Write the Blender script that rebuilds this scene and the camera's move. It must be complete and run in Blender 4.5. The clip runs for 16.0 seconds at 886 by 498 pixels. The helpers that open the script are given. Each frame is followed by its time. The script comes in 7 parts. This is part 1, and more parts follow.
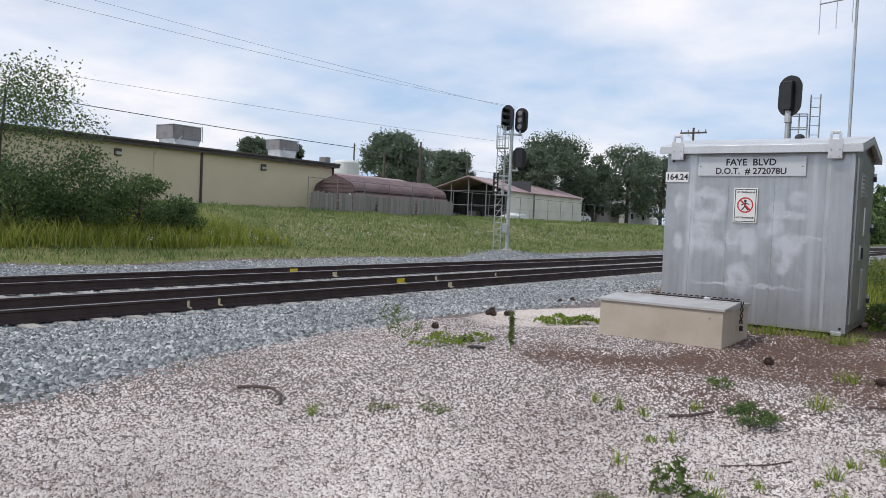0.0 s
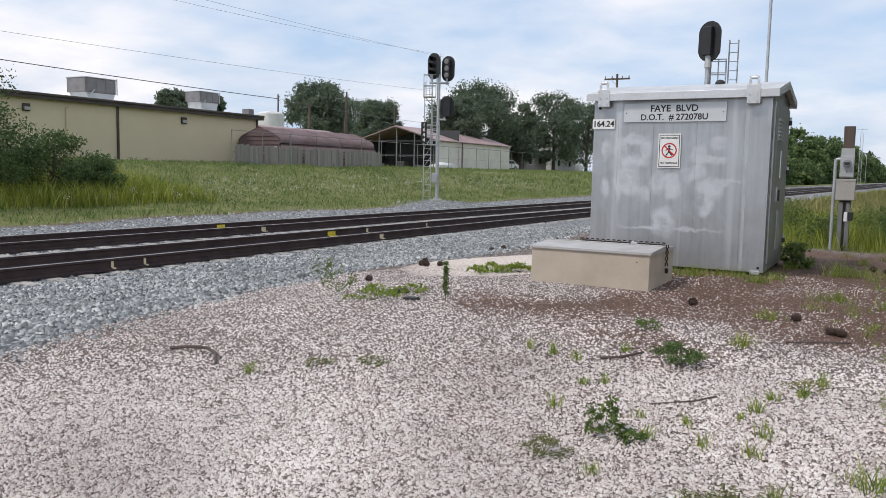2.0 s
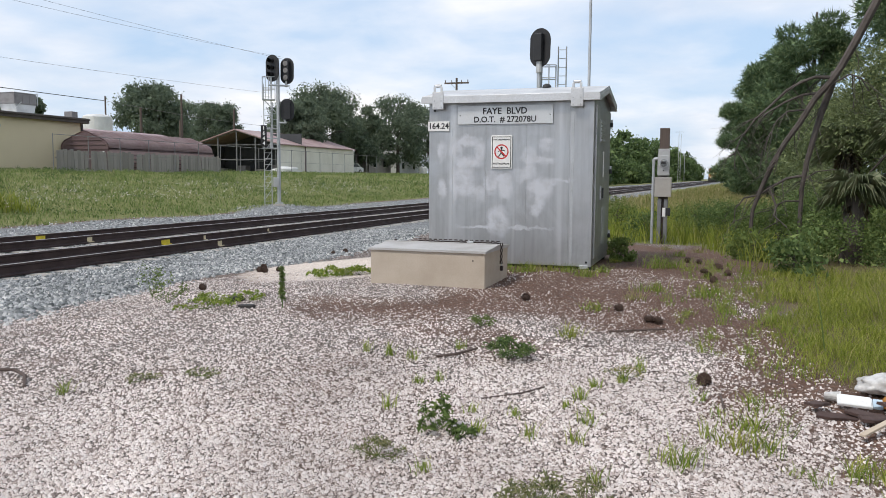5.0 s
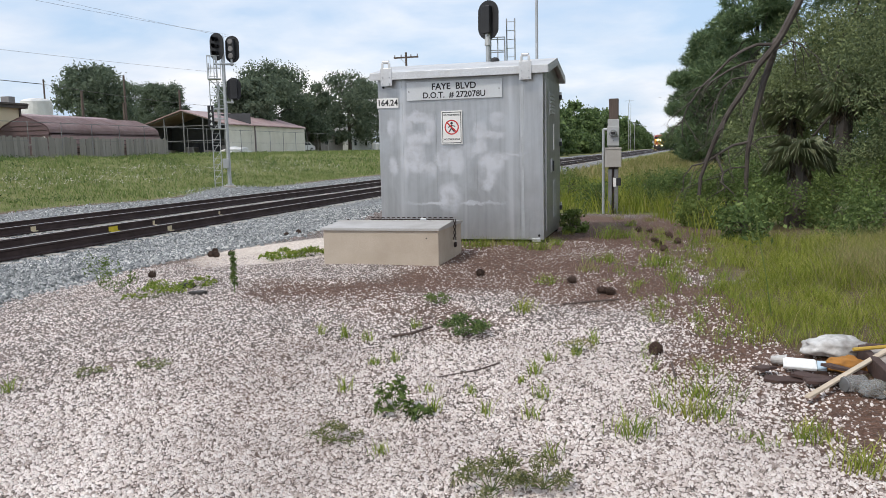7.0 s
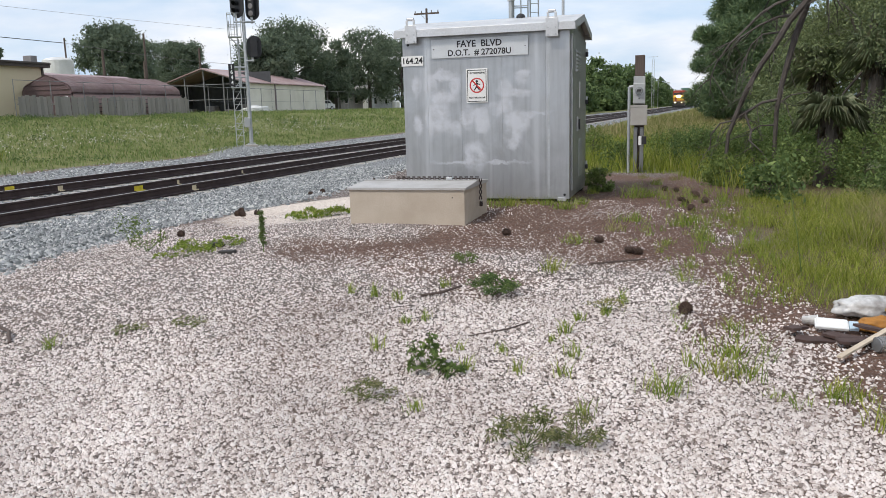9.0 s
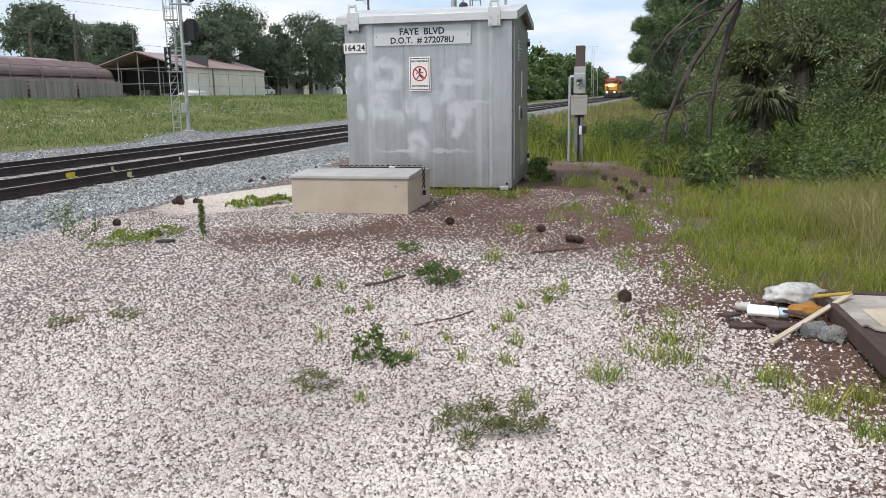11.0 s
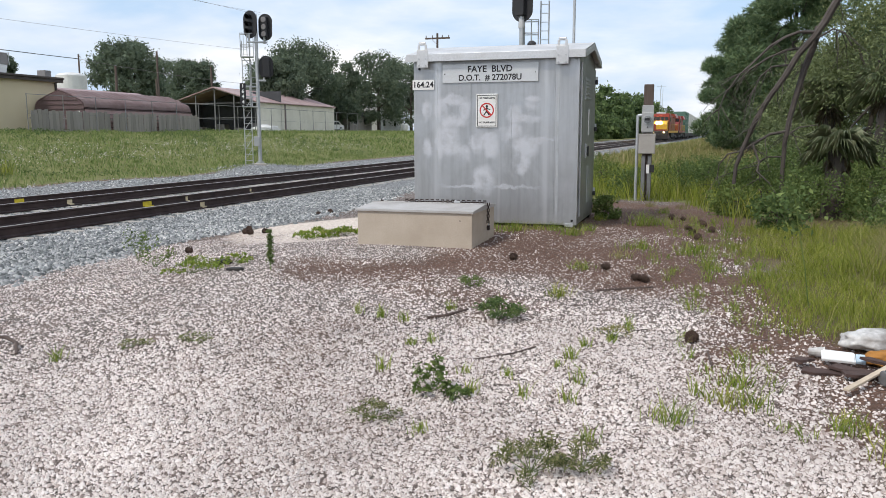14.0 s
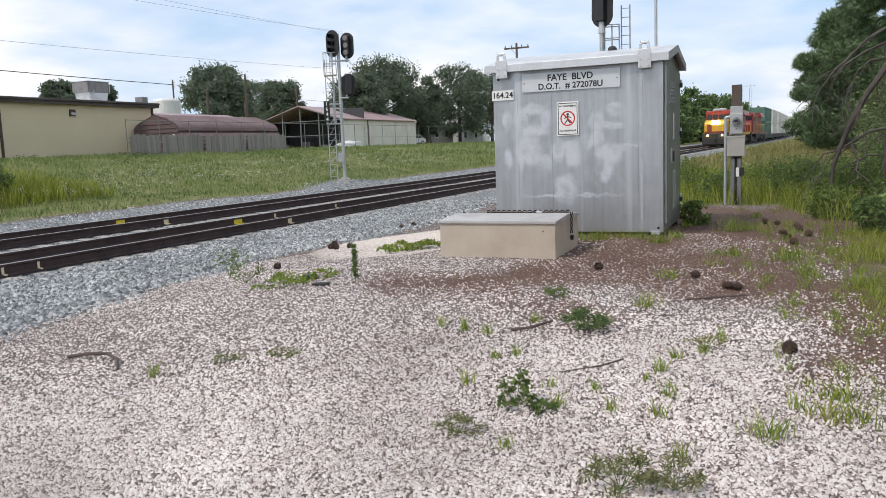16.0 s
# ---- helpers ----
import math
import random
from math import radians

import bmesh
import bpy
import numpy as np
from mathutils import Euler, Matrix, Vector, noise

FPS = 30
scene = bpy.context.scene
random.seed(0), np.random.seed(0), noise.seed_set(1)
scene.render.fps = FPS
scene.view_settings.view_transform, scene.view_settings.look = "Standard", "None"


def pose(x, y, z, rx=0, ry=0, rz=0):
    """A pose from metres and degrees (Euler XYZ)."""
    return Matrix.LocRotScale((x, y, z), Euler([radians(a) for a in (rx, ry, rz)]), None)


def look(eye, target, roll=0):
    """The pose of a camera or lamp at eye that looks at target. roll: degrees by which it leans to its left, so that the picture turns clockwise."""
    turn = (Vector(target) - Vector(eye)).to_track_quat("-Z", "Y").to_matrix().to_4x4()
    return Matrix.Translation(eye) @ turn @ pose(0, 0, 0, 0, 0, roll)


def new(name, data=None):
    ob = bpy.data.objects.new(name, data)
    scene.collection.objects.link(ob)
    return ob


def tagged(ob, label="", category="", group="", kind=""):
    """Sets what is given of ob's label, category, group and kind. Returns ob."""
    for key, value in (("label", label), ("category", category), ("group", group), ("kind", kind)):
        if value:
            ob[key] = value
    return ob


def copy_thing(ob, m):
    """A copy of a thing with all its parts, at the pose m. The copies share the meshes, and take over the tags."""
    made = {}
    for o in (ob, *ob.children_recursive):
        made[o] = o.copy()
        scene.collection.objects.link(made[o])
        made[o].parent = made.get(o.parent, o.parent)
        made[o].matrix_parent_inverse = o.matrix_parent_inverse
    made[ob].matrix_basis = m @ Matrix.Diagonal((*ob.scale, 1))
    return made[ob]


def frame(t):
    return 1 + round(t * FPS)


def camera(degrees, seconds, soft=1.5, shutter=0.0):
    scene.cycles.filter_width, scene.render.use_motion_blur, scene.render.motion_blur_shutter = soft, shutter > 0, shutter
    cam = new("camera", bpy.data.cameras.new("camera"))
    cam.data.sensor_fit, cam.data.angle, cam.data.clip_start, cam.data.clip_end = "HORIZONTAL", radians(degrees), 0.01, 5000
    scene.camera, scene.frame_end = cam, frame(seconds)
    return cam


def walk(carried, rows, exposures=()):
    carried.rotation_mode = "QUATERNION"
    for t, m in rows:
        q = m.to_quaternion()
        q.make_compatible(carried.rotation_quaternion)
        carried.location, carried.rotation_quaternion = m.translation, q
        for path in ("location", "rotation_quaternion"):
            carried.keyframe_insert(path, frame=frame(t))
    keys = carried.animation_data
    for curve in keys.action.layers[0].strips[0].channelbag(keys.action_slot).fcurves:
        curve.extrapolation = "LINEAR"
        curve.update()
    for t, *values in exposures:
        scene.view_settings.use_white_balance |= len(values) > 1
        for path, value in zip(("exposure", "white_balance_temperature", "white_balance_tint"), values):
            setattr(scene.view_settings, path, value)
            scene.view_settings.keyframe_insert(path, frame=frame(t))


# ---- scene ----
cam = camera(58.7, 16.0, soft=0.65)
# seconds, stops, kelvin, tint
EXPOSURES = [(0, 0.08, 6520, 12), (2, 0.15, 6700, 12), (4, 0.24, 6780, 11), (9.5, 0.28, 6780, 10.5), (12, 0.33, 6780, 10), (16, 0.30, 6740, 11)]
PATH = [
    (0, (-0.007, 0.074, 1.48), (-1.152, 1.712, 1.406), 2.5),
    (0.5, (0.005, 0.045, 1.492), (-1.069, 1.73, 1.416), 1.8),
    (1, (0.001, 0.062, 1.493), (-1.024, 1.775, 1.377), 1.7),
    (1.5, (-0.026, 0.076, 1.49), (-1.027, 1.8, 1.33), 1.6),
    (2, (-0.032, 0.059, 1.493), (-1.02, 1.787, 1.299), 1.2),
    (2.5, (-0.011, 0.05, 1.492), (-0.924, 1.816, 1.273), 0.9),
    (3, (0.025, 0.094, 1.488), (-0.736, 1.93, 1.26), 1.0),
    (3.5, (0.046, 0.114, 1.49), (-0.615, 1.989, 1.276), 0.9),
    (4, (0.05, 0.135, 1.475), (-0.585, 2.023, 1.287), 0.6),
    (4.2, (0.053, 0.138, 1.476), (-0.589, 2.023, 1.296), 0.5),
    (6.3, (0.062, 0.131, 1.499), (-0.528, 2.032, 1.31), -0.8),
    (6.5, (0.065, 0.132, 1.503), (-0.503, 2.039, 1.298), -1.0),
    (7, (0.081, 0.17, 1.508), (-0.45, 2.082, 1.264), -1.3),
    (7.5, (0.05, 0.192, 1.497), (-0.482, 2.1, 1.219), -1.5),
    (8, (0.021, 0.169, 1.522), (-0.54, 2.066, 1.222), -1.8),
    (8.5, (0.02, 0.144, 1.534), (-0.565, 2.029, 1.212), -1.7),
    (9, (0.02, 0.131, 1.519), (-0.558, 2.014, 1.173), -1.5),
    (9.5, (0.028, 0.174, 1.507), (-0.507, 2.065, 1.134), -1.4),
    (9.7, (0.031, 0.181, 1.504), (-0.479, 2.077, 1.122), -1.4),
    (11.8, (0.003, 0.087, 1.549), (-0.426, 2.006, 1.185), -0.7),
    (12, (0.024, 0.107, 1.526), (-0.424, 2.024, 1.171), -0.5),
    (12.5, (0.032, 0.127, 1.527), (-0.454, 2.036, 1.181), 0.3),
    (13, (0.029, 0.12, 1.512), (-0.489, 2.024, 1.183), 0.8),
    (13.5, (0.018, 0.094, 1.531), (-0.54, 1.989, 1.219), 0.5),
    (14, (0.007, 0.104, 1.519), (-0.585, 1.993, 1.231), -0.1),
    (14.5, (0.014, 0.113, 1.543), (-0.615, 1.992, 1.27), -1.1),
    (15, (0.018, 0.149, 1.522), (-0.652, 2.016, 1.263), -1.8),
    (15.5, (0.014, 0.154, 1.514), (-0.706, 2.002, 1.26), -2.1),
    (16, (0.008, 0.136, 1.527), (-0.784, 1.955, 1.27), -2.2),
]
walk(cam, [(t, look(eye, target, roll)) for t, eye, target, roll in PATH], EXPOSURES)
# world, sun and exposure
SUN_EL, SUN_AZ = 52, 215  # degrees above the horizon; compass turn from +y towards +x


def node(nt, kind, links=(), **values):
    n = nt.nodes.new(kind)
    for key, v in values.items():
        if key in n.bl_rna.properties:
            setattr_plain(n, key, v)
    for slot, v in links:
        if hasattr(v, "is_output"):
            nt.links.new(v, n.inputs[slot])
        else:
            n.inputs[slot].default_value = v
    return n


def setattr_plain(n, key, v):
    if key == "blend_type":
        n.blend_type = v
    elif key == "operation":
        n.operation = v
    elif key == "data_type":
        n.data_type = v
    elif key == "feature":
        n.feature = v
    elif key == "attribute_name":
        n.attribute_name = v
    elif key == "interpolation_type":
        n.interpolation_type = v
    elif key == "wave_type":
        n.wave_type = v


def mixc(nt, fac, a, b, blend="MIX"):
    n = node(nt, "ShaderNodeMix", data_type="RGBA", blend_type=blend)
    for slot, v in ((0, fac), (6, a), (7, b)):
        if hasattr(v, "is_output"):
            nt.links.new(v, n.inputs[slot])
        elif slot and len(v) == 3:
            n.inputs[slot].default_value = (*v, 1)
        else:
            n.inputs[slot].default_value = v
    return n.outputs[2]


def noise_tex(nt, vec, scale, detail=4, rough=0.55, distortion=0.0):
    return node(nt, "ShaderNodeTexNoise", [("Vector", vec), ("Scale", scale), ("Detail", detail), ("Roughness", rough), ("Distortion", distortion)])


def maprange(nt, v, a, b, c=0.0, d=1.0):
    n = node(nt, "ShaderNodeMapRange", [("Value", v), ("From Min", a), ("From Max", b), ("To Min", c), ("To Max", d)])
    return n.outputs[0]


def math2(nt, op, a, b=0.0):
    return node(nt, "ShaderNodeMath", [(0, a), (1, b)], operation=op).outputs[0]


def make_world():
    world = bpy.data.worlds.new("sky")
    scene.world = world
    world.use_nodes = True
    nt = world.node_tree
    nt.nodes.clear()
    sky = nt.nodes.new("ShaderNodeTexSky")
    sky.sky_type = "NISHITA"
    sky.sun_disc = False
    sky.sun_elevation, sky.sun_rotation = radians(SUN_EL), radians(SUN_AZ)
    sky.dust_density = 2.0
    tc = nt.nodes.new("ShaderNodeTexCoord")
    sep = node(nt, "ShaderNodeSeparateXYZ", [(0, tc.outputs["Generated"])])
    up = math2(nt, "MAXIMUM", sep.outputs[2], 0.0)
    high = math2(nt, "ADD", up, 0.22)
    # cloud deck: the direction laid on a flat layer
    px = math2(nt, "DIVIDE", sep.outputs[0], high)
    py = math2(nt, "DIVIDE", sep.outputs[1], high)
    vec = node(nt, "ShaderNodeCombineXYZ", [(0, px), (1, py), (2, math2(nt, "MULTIPLY", up, 2.0))]).outputs[0]
    big = noise_tex(nt, vec, 0.75, 4, 0.5, 0.1).outputs[0]
    fine = noise_tex(nt, vec, 2.2, 7, 0.55, 0.2).outputs[0]
    cover = maprange(nt, math2(nt, "ADD", math2(nt, "MULTIPLY", big, 0.7), math2(nt, "MULTIPLY", fine, 0.3)), 0.40, 0.60)
    shade = maprange(nt, noise_tex(nt, vec, 1.2, 6, 0.55, 0.2).outputs[0], 0.28, 0.55, 0.0, 1.0)
    cloud = mixc(nt, shade, (5.9, 6.7, 8.1), (10.0, 9.9, 10.1))
    blue = mixc(nt, 0.62, sky.outputs[0], (5.5, 7.7, 10.8))
    col = mixc(nt, math2(nt, "MULTIPLY", cover, 0.9), blue, cloud)
    bg = node(nt, "ShaderNodeBackground", [(0, col), (1, 0.096)])
    out = nt.nodes.new("ShaderNodeOutputWorld")
    nt.links.new(bg.outputs[0], out.inputs[0])


make_world()
sun = new("sun", bpy.data.lights.new("sun", "SUN"))
sun.data.energy, sun.data.angle, sun.data.color = 1.85, radians(10), (1.0, 0.95, 0.88)
sun.matrix_world = look((40 * math.sin(radians(SUN_AZ)), 40 * math.cos(radians(SUN_AZ)), 40 * math.tan(radians(SUN_EL))), (0, 0, 0))


# ---------------------------------------------------------------- materials
def material(name):
    m = bpy.data.materials.new(name)
    m.use_nodes = True
    nt = m.node_tree
    nt.nodes.clear()
    out = nt.nodes.new("ShaderNodeOutputMaterial")
    bsdf = nt.nodes.new("ShaderNodeBsdfPrincipled")
    nt.links.new(bsdf.outputs[0], out.inputs[0])
    return m, nt, bsdf


def put_in(nt, socket, v):
    if hasattr(v, "is_output"):
        nt.links.new(v, socket)
    elif hasattr(v, "__len__") and len(v) == 3:
        socket.default_value = (*v, 1)
    else:
        socket.default_value = v


def surface(name, base, dark=None, rough=0.6, metal=0.0, scale=1.5, grain=40.0, bump=0.15, stretch=(1, 1, 1), contrast=0.6, vary=0.0, emit=None):
    """Worn paint, metal, wood or stone: large stains, fine grain, relief."""
    m, nt, bsdf = material(name)
    dark = dark or tuple(c * 0.62 for c in base)
    tc = nt.nodes.new("ShaderNodeTexCoord")
    vec = node(nt, "ShaderNodeVectorMath", [(0, tc.outputs["Object"]), (1, stretch)], operation="MULTIPLY").outputs[0]
    a = noise_tex(nt, vec, scale, 6, 0.6).outputs[0]
    b = noise_tex(nt, vec, grain, 4, 0.6).outputs[0]
    col = mixc(nt, math2(nt, "MULTIPLY", maprange(nt, a, 0.42, 0.68), contrast), base, dark)
    col = mixc(nt, maprange(nt, b, 0.35, 0.7, 0.0, 0.35), col, dark)
    if vary:
        info = nt.nodes.new("ShaderNodeObjectInfo")
        col = mixc(nt, math2(nt, "MULTIPLY", info.outputs["Random"], vary), col, tuple(c * 0.45 for c in base))
    put_in(nt, bsdf.inputs["Base Color"], col)
    put_in(nt, bsdf.inputs["Roughness"], maprange(nt, a, 0.3, 0.7, max(0.05, rough - 0.1), min(1, rough + 0.12)))
    bsdf.inputs["Metallic"].default_value = metal
    bm_node = node(nt, "ShaderNodeBump", [("Strength", bump), ("Distance", 0.01), ("Height", b)])
    nt.links.new(bm_node.outputs[0], bsdf.inputs["Normal"])
    if emit:
        bsdf.inputs["Emission Color"].default_value = (*emit[0], 1)
        bsdf.inputs["Emission Strength"].default_value = emit[1]
    return m


def island(name, ramp, rough=0.8, sheen=0.0, translucent=0.0, spec=0.12, plant=0.0):
    """Loose pieces joined in one mesh: each takes its own tone from the ramp."""
    m, nt, bsdf = material(name)
    geo = nt.nodes.new("ShaderNodeNewGeometry")
    cr = nt.nodes.new("ShaderNodeValToRGB")
    e = cr.color_ramp.elements
    while len(e) < len(ramp):
        e.new(0.5)
    for el, (p, c) in zip(e, ramp):
        el.position, el.color = p, (*c, 1)
    nt.links.new(geo.outputs["Random Per Island"], cr.inputs[0])
    tc = nt.nodes.new("ShaderNodeTexCoord")
    big = noise_tex(nt, tc.outputs["Object"], 0.7, 4).outputs[0]
    col = mixc(nt, maprange(nt, big, 0.35, 0.7, 0.0, 0.45), cr.outputs[0], ramp[0][1])
    if plant:
        info = nt.nodes.new("ShaderNodeObjectInfo")
        col = mixc(nt, math2(nt, "MULTIPLY", info.outputs["Random"], plant), col, tuple(c * k for c, k in zip(ramp[-1][1], (1.0, 0.95, 0.6))))
    put_in(nt, bsdf.inputs["Base Color"], col)
    bsdf.inputs["Roughness"].default_value = rough
    bsdf.inputs["Specular IOR Level"].default_value = spec
    if translucent:
        tr = nt.nodes.new("ShaderNodeBsdfTranslucent")
        put_in(nt, tr.inputs[0], col)
        mx = node(nt, "ShaderNodeMixShader", [(0, translucent), (1, bsdf.outputs[0]), (2, tr.outputs[0])])
        out = [n for n in nt.nodes if n.bl_idname == "ShaderNodeOutputMaterial"][0]
        nt.links.new(mx.outputs[0], out.inputs[0])
    return m


def ground_material():
    m, nt, bsdf = material("ground_soil")
    tc = nt.nodes.new("ShaderNodeTexCoord")
    vec = tc.outputs["Object"]
    at = node(nt, "ShaderNodeAttribute", attribute_name="soil")
    sep = node(nt, "ShaderNodeSeparateColor", [(0, at.outputs["Color"])])
    ballast_w, grass_w, needle_w, dirt_w = sep.outputs[0], sep.outputs[1], sep.outputs[2], at.outputs["Alpha"]
    breakup = noise_tex(nt, vec, 3.5, 6, 0.65).outputs[0]
    fine = noise_tex(nt, vec, 22, 5, 0.65).outputs[0]

    def edge(w, soft=0.12):
        s = math2(nt, "ADD", w, math2(nt, "MULTIPLY", math2(nt, "SUBTRACT", math2(nt, "ADD", math2(nt, "MULTIPLY", breakup, 0.6), math2(nt, "MULTIPLY", fine, 0.4)), 0.5), 1.1))
        return maprange(nt, s, 0.5 - soft, 0.5 + soft)

    # crushed shell
    v1 = node(nt, "ShaderNodeTexVoronoi", [("Vector", vec), ("Scale", 74.0), ("Randomness", 1.0)])
    tone = node(nt, "ShaderNodeSeparateColor", [(0, v1.outputs["Color"])]).outputs[0]
    shell = mixc(nt, maprange(nt, tone, 0.1, 0.9), (0.46, 0.39, 0.355), (0.87, 0.80, 0.76))
    # dark cell edges: shade between the shells put into the colour
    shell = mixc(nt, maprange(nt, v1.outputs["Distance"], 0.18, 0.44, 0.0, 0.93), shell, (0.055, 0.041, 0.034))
    # ballast
    v2 = node(nt, "ShaderNodeTexVoronoi", [("Vector", vec), ("Scale", 19.0), ("Randomness", 1.0)])
    tone2 = node(nt, "ShaderNodeSeparateColor", [(0, v2.outputs["Color"])]).outputs[0]
    bal = mixc(nt, tone2, (0.14, 0.15, 0.155), (0.45, 0.46, 0.46))
    # gaps between the stones darkened too, their shade painted in
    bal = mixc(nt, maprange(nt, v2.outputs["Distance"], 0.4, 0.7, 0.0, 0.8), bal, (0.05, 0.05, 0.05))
    # turf and leaf mould
    turf = mixc(nt, maprange(nt, noise_tex(nt, vec, 1.3, 6).outputs[0], 0.35, 0.65), (0.13, 0.165, 0.045), (0.22, 0.23, 0.085))
    turf = mixc(nt, maprange(nt, fine, 0.4, 0.7, 0, 0.7), turf, (0.13, 0.10, 0.055))
    # pine needles
    nv = node(nt, "ShaderNodeVectorMath", [(0, vec), (1, (1, 3.5, 1))], operation="MULTIPLY").outputs[0]
    need = mixc(nt, maprange(nt, noise_tex(nt, nv, 26, 5, 0.7).outputs[0], 0.35, 0.65), (0.060, 0.031, 0.021), (0.21, 0.115, 0.078))
    # sand and silt
    sand = mixc(nt, maprange(nt, fine, 0.35, 0.65), (0.80, 0.72, 0.64), (0.50, 0.41, 0.35))
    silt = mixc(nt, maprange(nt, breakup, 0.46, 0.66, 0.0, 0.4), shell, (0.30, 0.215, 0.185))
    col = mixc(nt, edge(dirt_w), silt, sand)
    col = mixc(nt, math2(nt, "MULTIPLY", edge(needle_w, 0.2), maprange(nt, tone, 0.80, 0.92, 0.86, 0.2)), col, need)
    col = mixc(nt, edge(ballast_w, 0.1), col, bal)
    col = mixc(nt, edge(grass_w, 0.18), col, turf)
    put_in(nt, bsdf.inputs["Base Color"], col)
    bsdf.inputs["Roughness"].default_value = 0.92
    bsdf.inputs["Specular IOR Level"].default_value = 0.2
    h1 = math2(nt, "SUBTRACT", 1.0, v1.outputs["Distance"])
    h2 = math2(nt, "MULTIPLY", math2(nt, "SUBTRACT", 1.0, v2.outputs["Distance"]), 2.0)
    hmix = node(nt, "ShaderNodeMix", [(0, ballast_w), (2, h1), (3, h2)], data_type="FLOAT").outputs[0]
    bp = node(nt, "ShaderNodeBump", [("Strength", 0.7), ("Distance", 0.012), ("Height", hmix)])
    nt.links.new(bp.outputs[0], bsdf.inputs["Normal"])
    return m


def hut_metal():
    """Weathered bare aluminium sheet with rubbed, chalky patches where paint was scrubbed off."""
    m, nt, bsdf = material("aluminium_sheet")
    tc = nt.nodes.new("ShaderNodeTexCoord")
    vec = tc.outputs["Object"]
    a = noise_tex(nt, vec, 1.1, 5, 0.6, 0.6).outputs[0]
    sv = node(nt, "ShaderNodeVectorMath", [(0, vec), (1, (9, 9, 0.7))], operation="MULTIPLY").outputs[0]
    streak = noise_tex(nt, sv, 1.6, 5, 0.6).outputs[0]
    warp = noise_tex(nt, vec, 5.0, 6, 0.68)
    wv = node(nt, "ShaderNodeVectorMath", [(0, warp.outputs[1]), (1, (0.5, 0.5, 0.5))], operation="SUBTRACT").outputs[0]
    wv = node(nt, "ShaderNodeVectorMath", [(0, wv), (1, (0.22, 0.22, 0.22))], operation="MULTIPLY").outputs[0]
    wp = node(nt, "ShaderNodeVectorMath", [(0, vec), (1, wv)], operation="ADD").outputs[0]
    rub = None
    for cx, cz, rx, rz in RUBBED:
        d = node(nt, "ShaderNodeVectorMath", [(0, wp), (1, (cx, 0, cz))], operation="SUBTRACT").outputs[0]
        d = node(nt, "ShaderNodeVectorMath", [(0, d), (1, (0.88 / rx, 0, 0.88 / rz))], operation="MULTIPLY").outputs[0]
        ln = node(nt, "ShaderNodeVectorMath", [(0, d)], operation="LENGTH").outputs[1]
        f = maprange(nt, ln, 1.15, 0.70)
        rub = f if rub is None else math2(nt, "MAXIMUM", rub, f)
    geo = nt.nodes.new("ShaderNodeNewGeometry")
    nrm = node(nt, "ShaderNodeSeparateXYZ", [(0, geo.outputs["True Normal"])]).outputs[1]
    front = maprange(nt, nrm, -0.7, -0.9)
    rub = math2(nt, "MULTIPLY", math2(nt, "MULTIPLY", rub, front), maprange(nt, noise_tex(nt, vec, 5.0, 5, 0.65).outputs[0], 0.36, 0.56, 0.15, 1.0))
    col = mixc(nt, maprange(nt, a, 0.35, 0.68), (0.52, 0.53, 0.54), (0.38, 0.385, 0.39))
    col = mixc(nt, maprange(nt, streak, 0.45, 0.75, 0.0, 0.4), col, (0.28, 0.28, 0.28))
    # upright bright bands: reflections on the sheet put into the base colour
    bv = node(nt, "ShaderNodeVectorMath", [(0, vec), (1, (3.4, 3.4, 0.10))], operation="MULTIPLY").outputs[0]
    reflect_bands = noise_tex(nt, bv, 1.3, 3, 0.5).outputs[0]
    col = mixc(nt, maprange(nt, reflect_bands, 0.56, 0.72, 0.0, 0.7), col, (0.66, 0.67, 0.68))
    col = mixc(nt, math2(nt, "MULTIPLY", rub, 0.85), col, (0.53, 0.55, 0.59))
    put_in(nt, bsdf.inputs["Base Color"], col)
    put_in(nt, bsdf.inputs["Metallic"], maprange(nt, rub, 0.0, 1.0, 0.85, 0.15))
    put_in(nt, bsdf.inputs["Roughness"], maprange(nt, math2(nt, "MAXIMUM", rub, a), 0.3, 0.9, 0.34, 0.62))
    fine = noise_tex(nt, vec, 5, 3).outputs[0]
    bp = node(nt, "ShaderNodeBump", [("Strength", 0.10), ("Distance", 0.02), ("Height", fine)])
    nt.links.new(bp.outputs[0], bsdf.inputs["Normal"])
    return m


# rubbed patches on the hut's front: centre x, z and half sizes, in the hut's space
RUBBED = [(0.20, 1.60, 0.06, 0.14), (0.21, 1.05, 0.07, 0.13), (0.42, 1.60, 0.09, 0.17), (0.61, 1.74, 0.18, 0.07), (0.775, 1.62, 0.07, 0.15), (0.59, 1.44, 0.2, 0.08),
          (0.54, 1.17, 0.17, 0.22), (0.73, 0.99, 0.12, 0.12), (0.40, 1.10, 0.06, 0.22), (0.96, 1.15, 0.09, 0.17), (1.13, 1.22, 0.12, 0.06), (1.17, 1.08, 0.10, 0.14),
          (1.34, 1.26, 0.10, 0.10), (1.50, 1.31, 0.10, 0.10), (1.06, 0.60, 0.15, 0.20), (1.50, 1.54, 0.09, 0.12), (1.67, 1.47, 0.19, 0.06), (1.74, 1.70, 0.11, 0.09),
          (1.67, 1.08, 0.17, 0.16), (1.60, 0.87, 0.12, 0.14), (1.76, 1.15, 0.14, 0.06), (2.0, 1.2, 0.17, 0.02), (1.15, 0.515, 0.65, 0.02)]

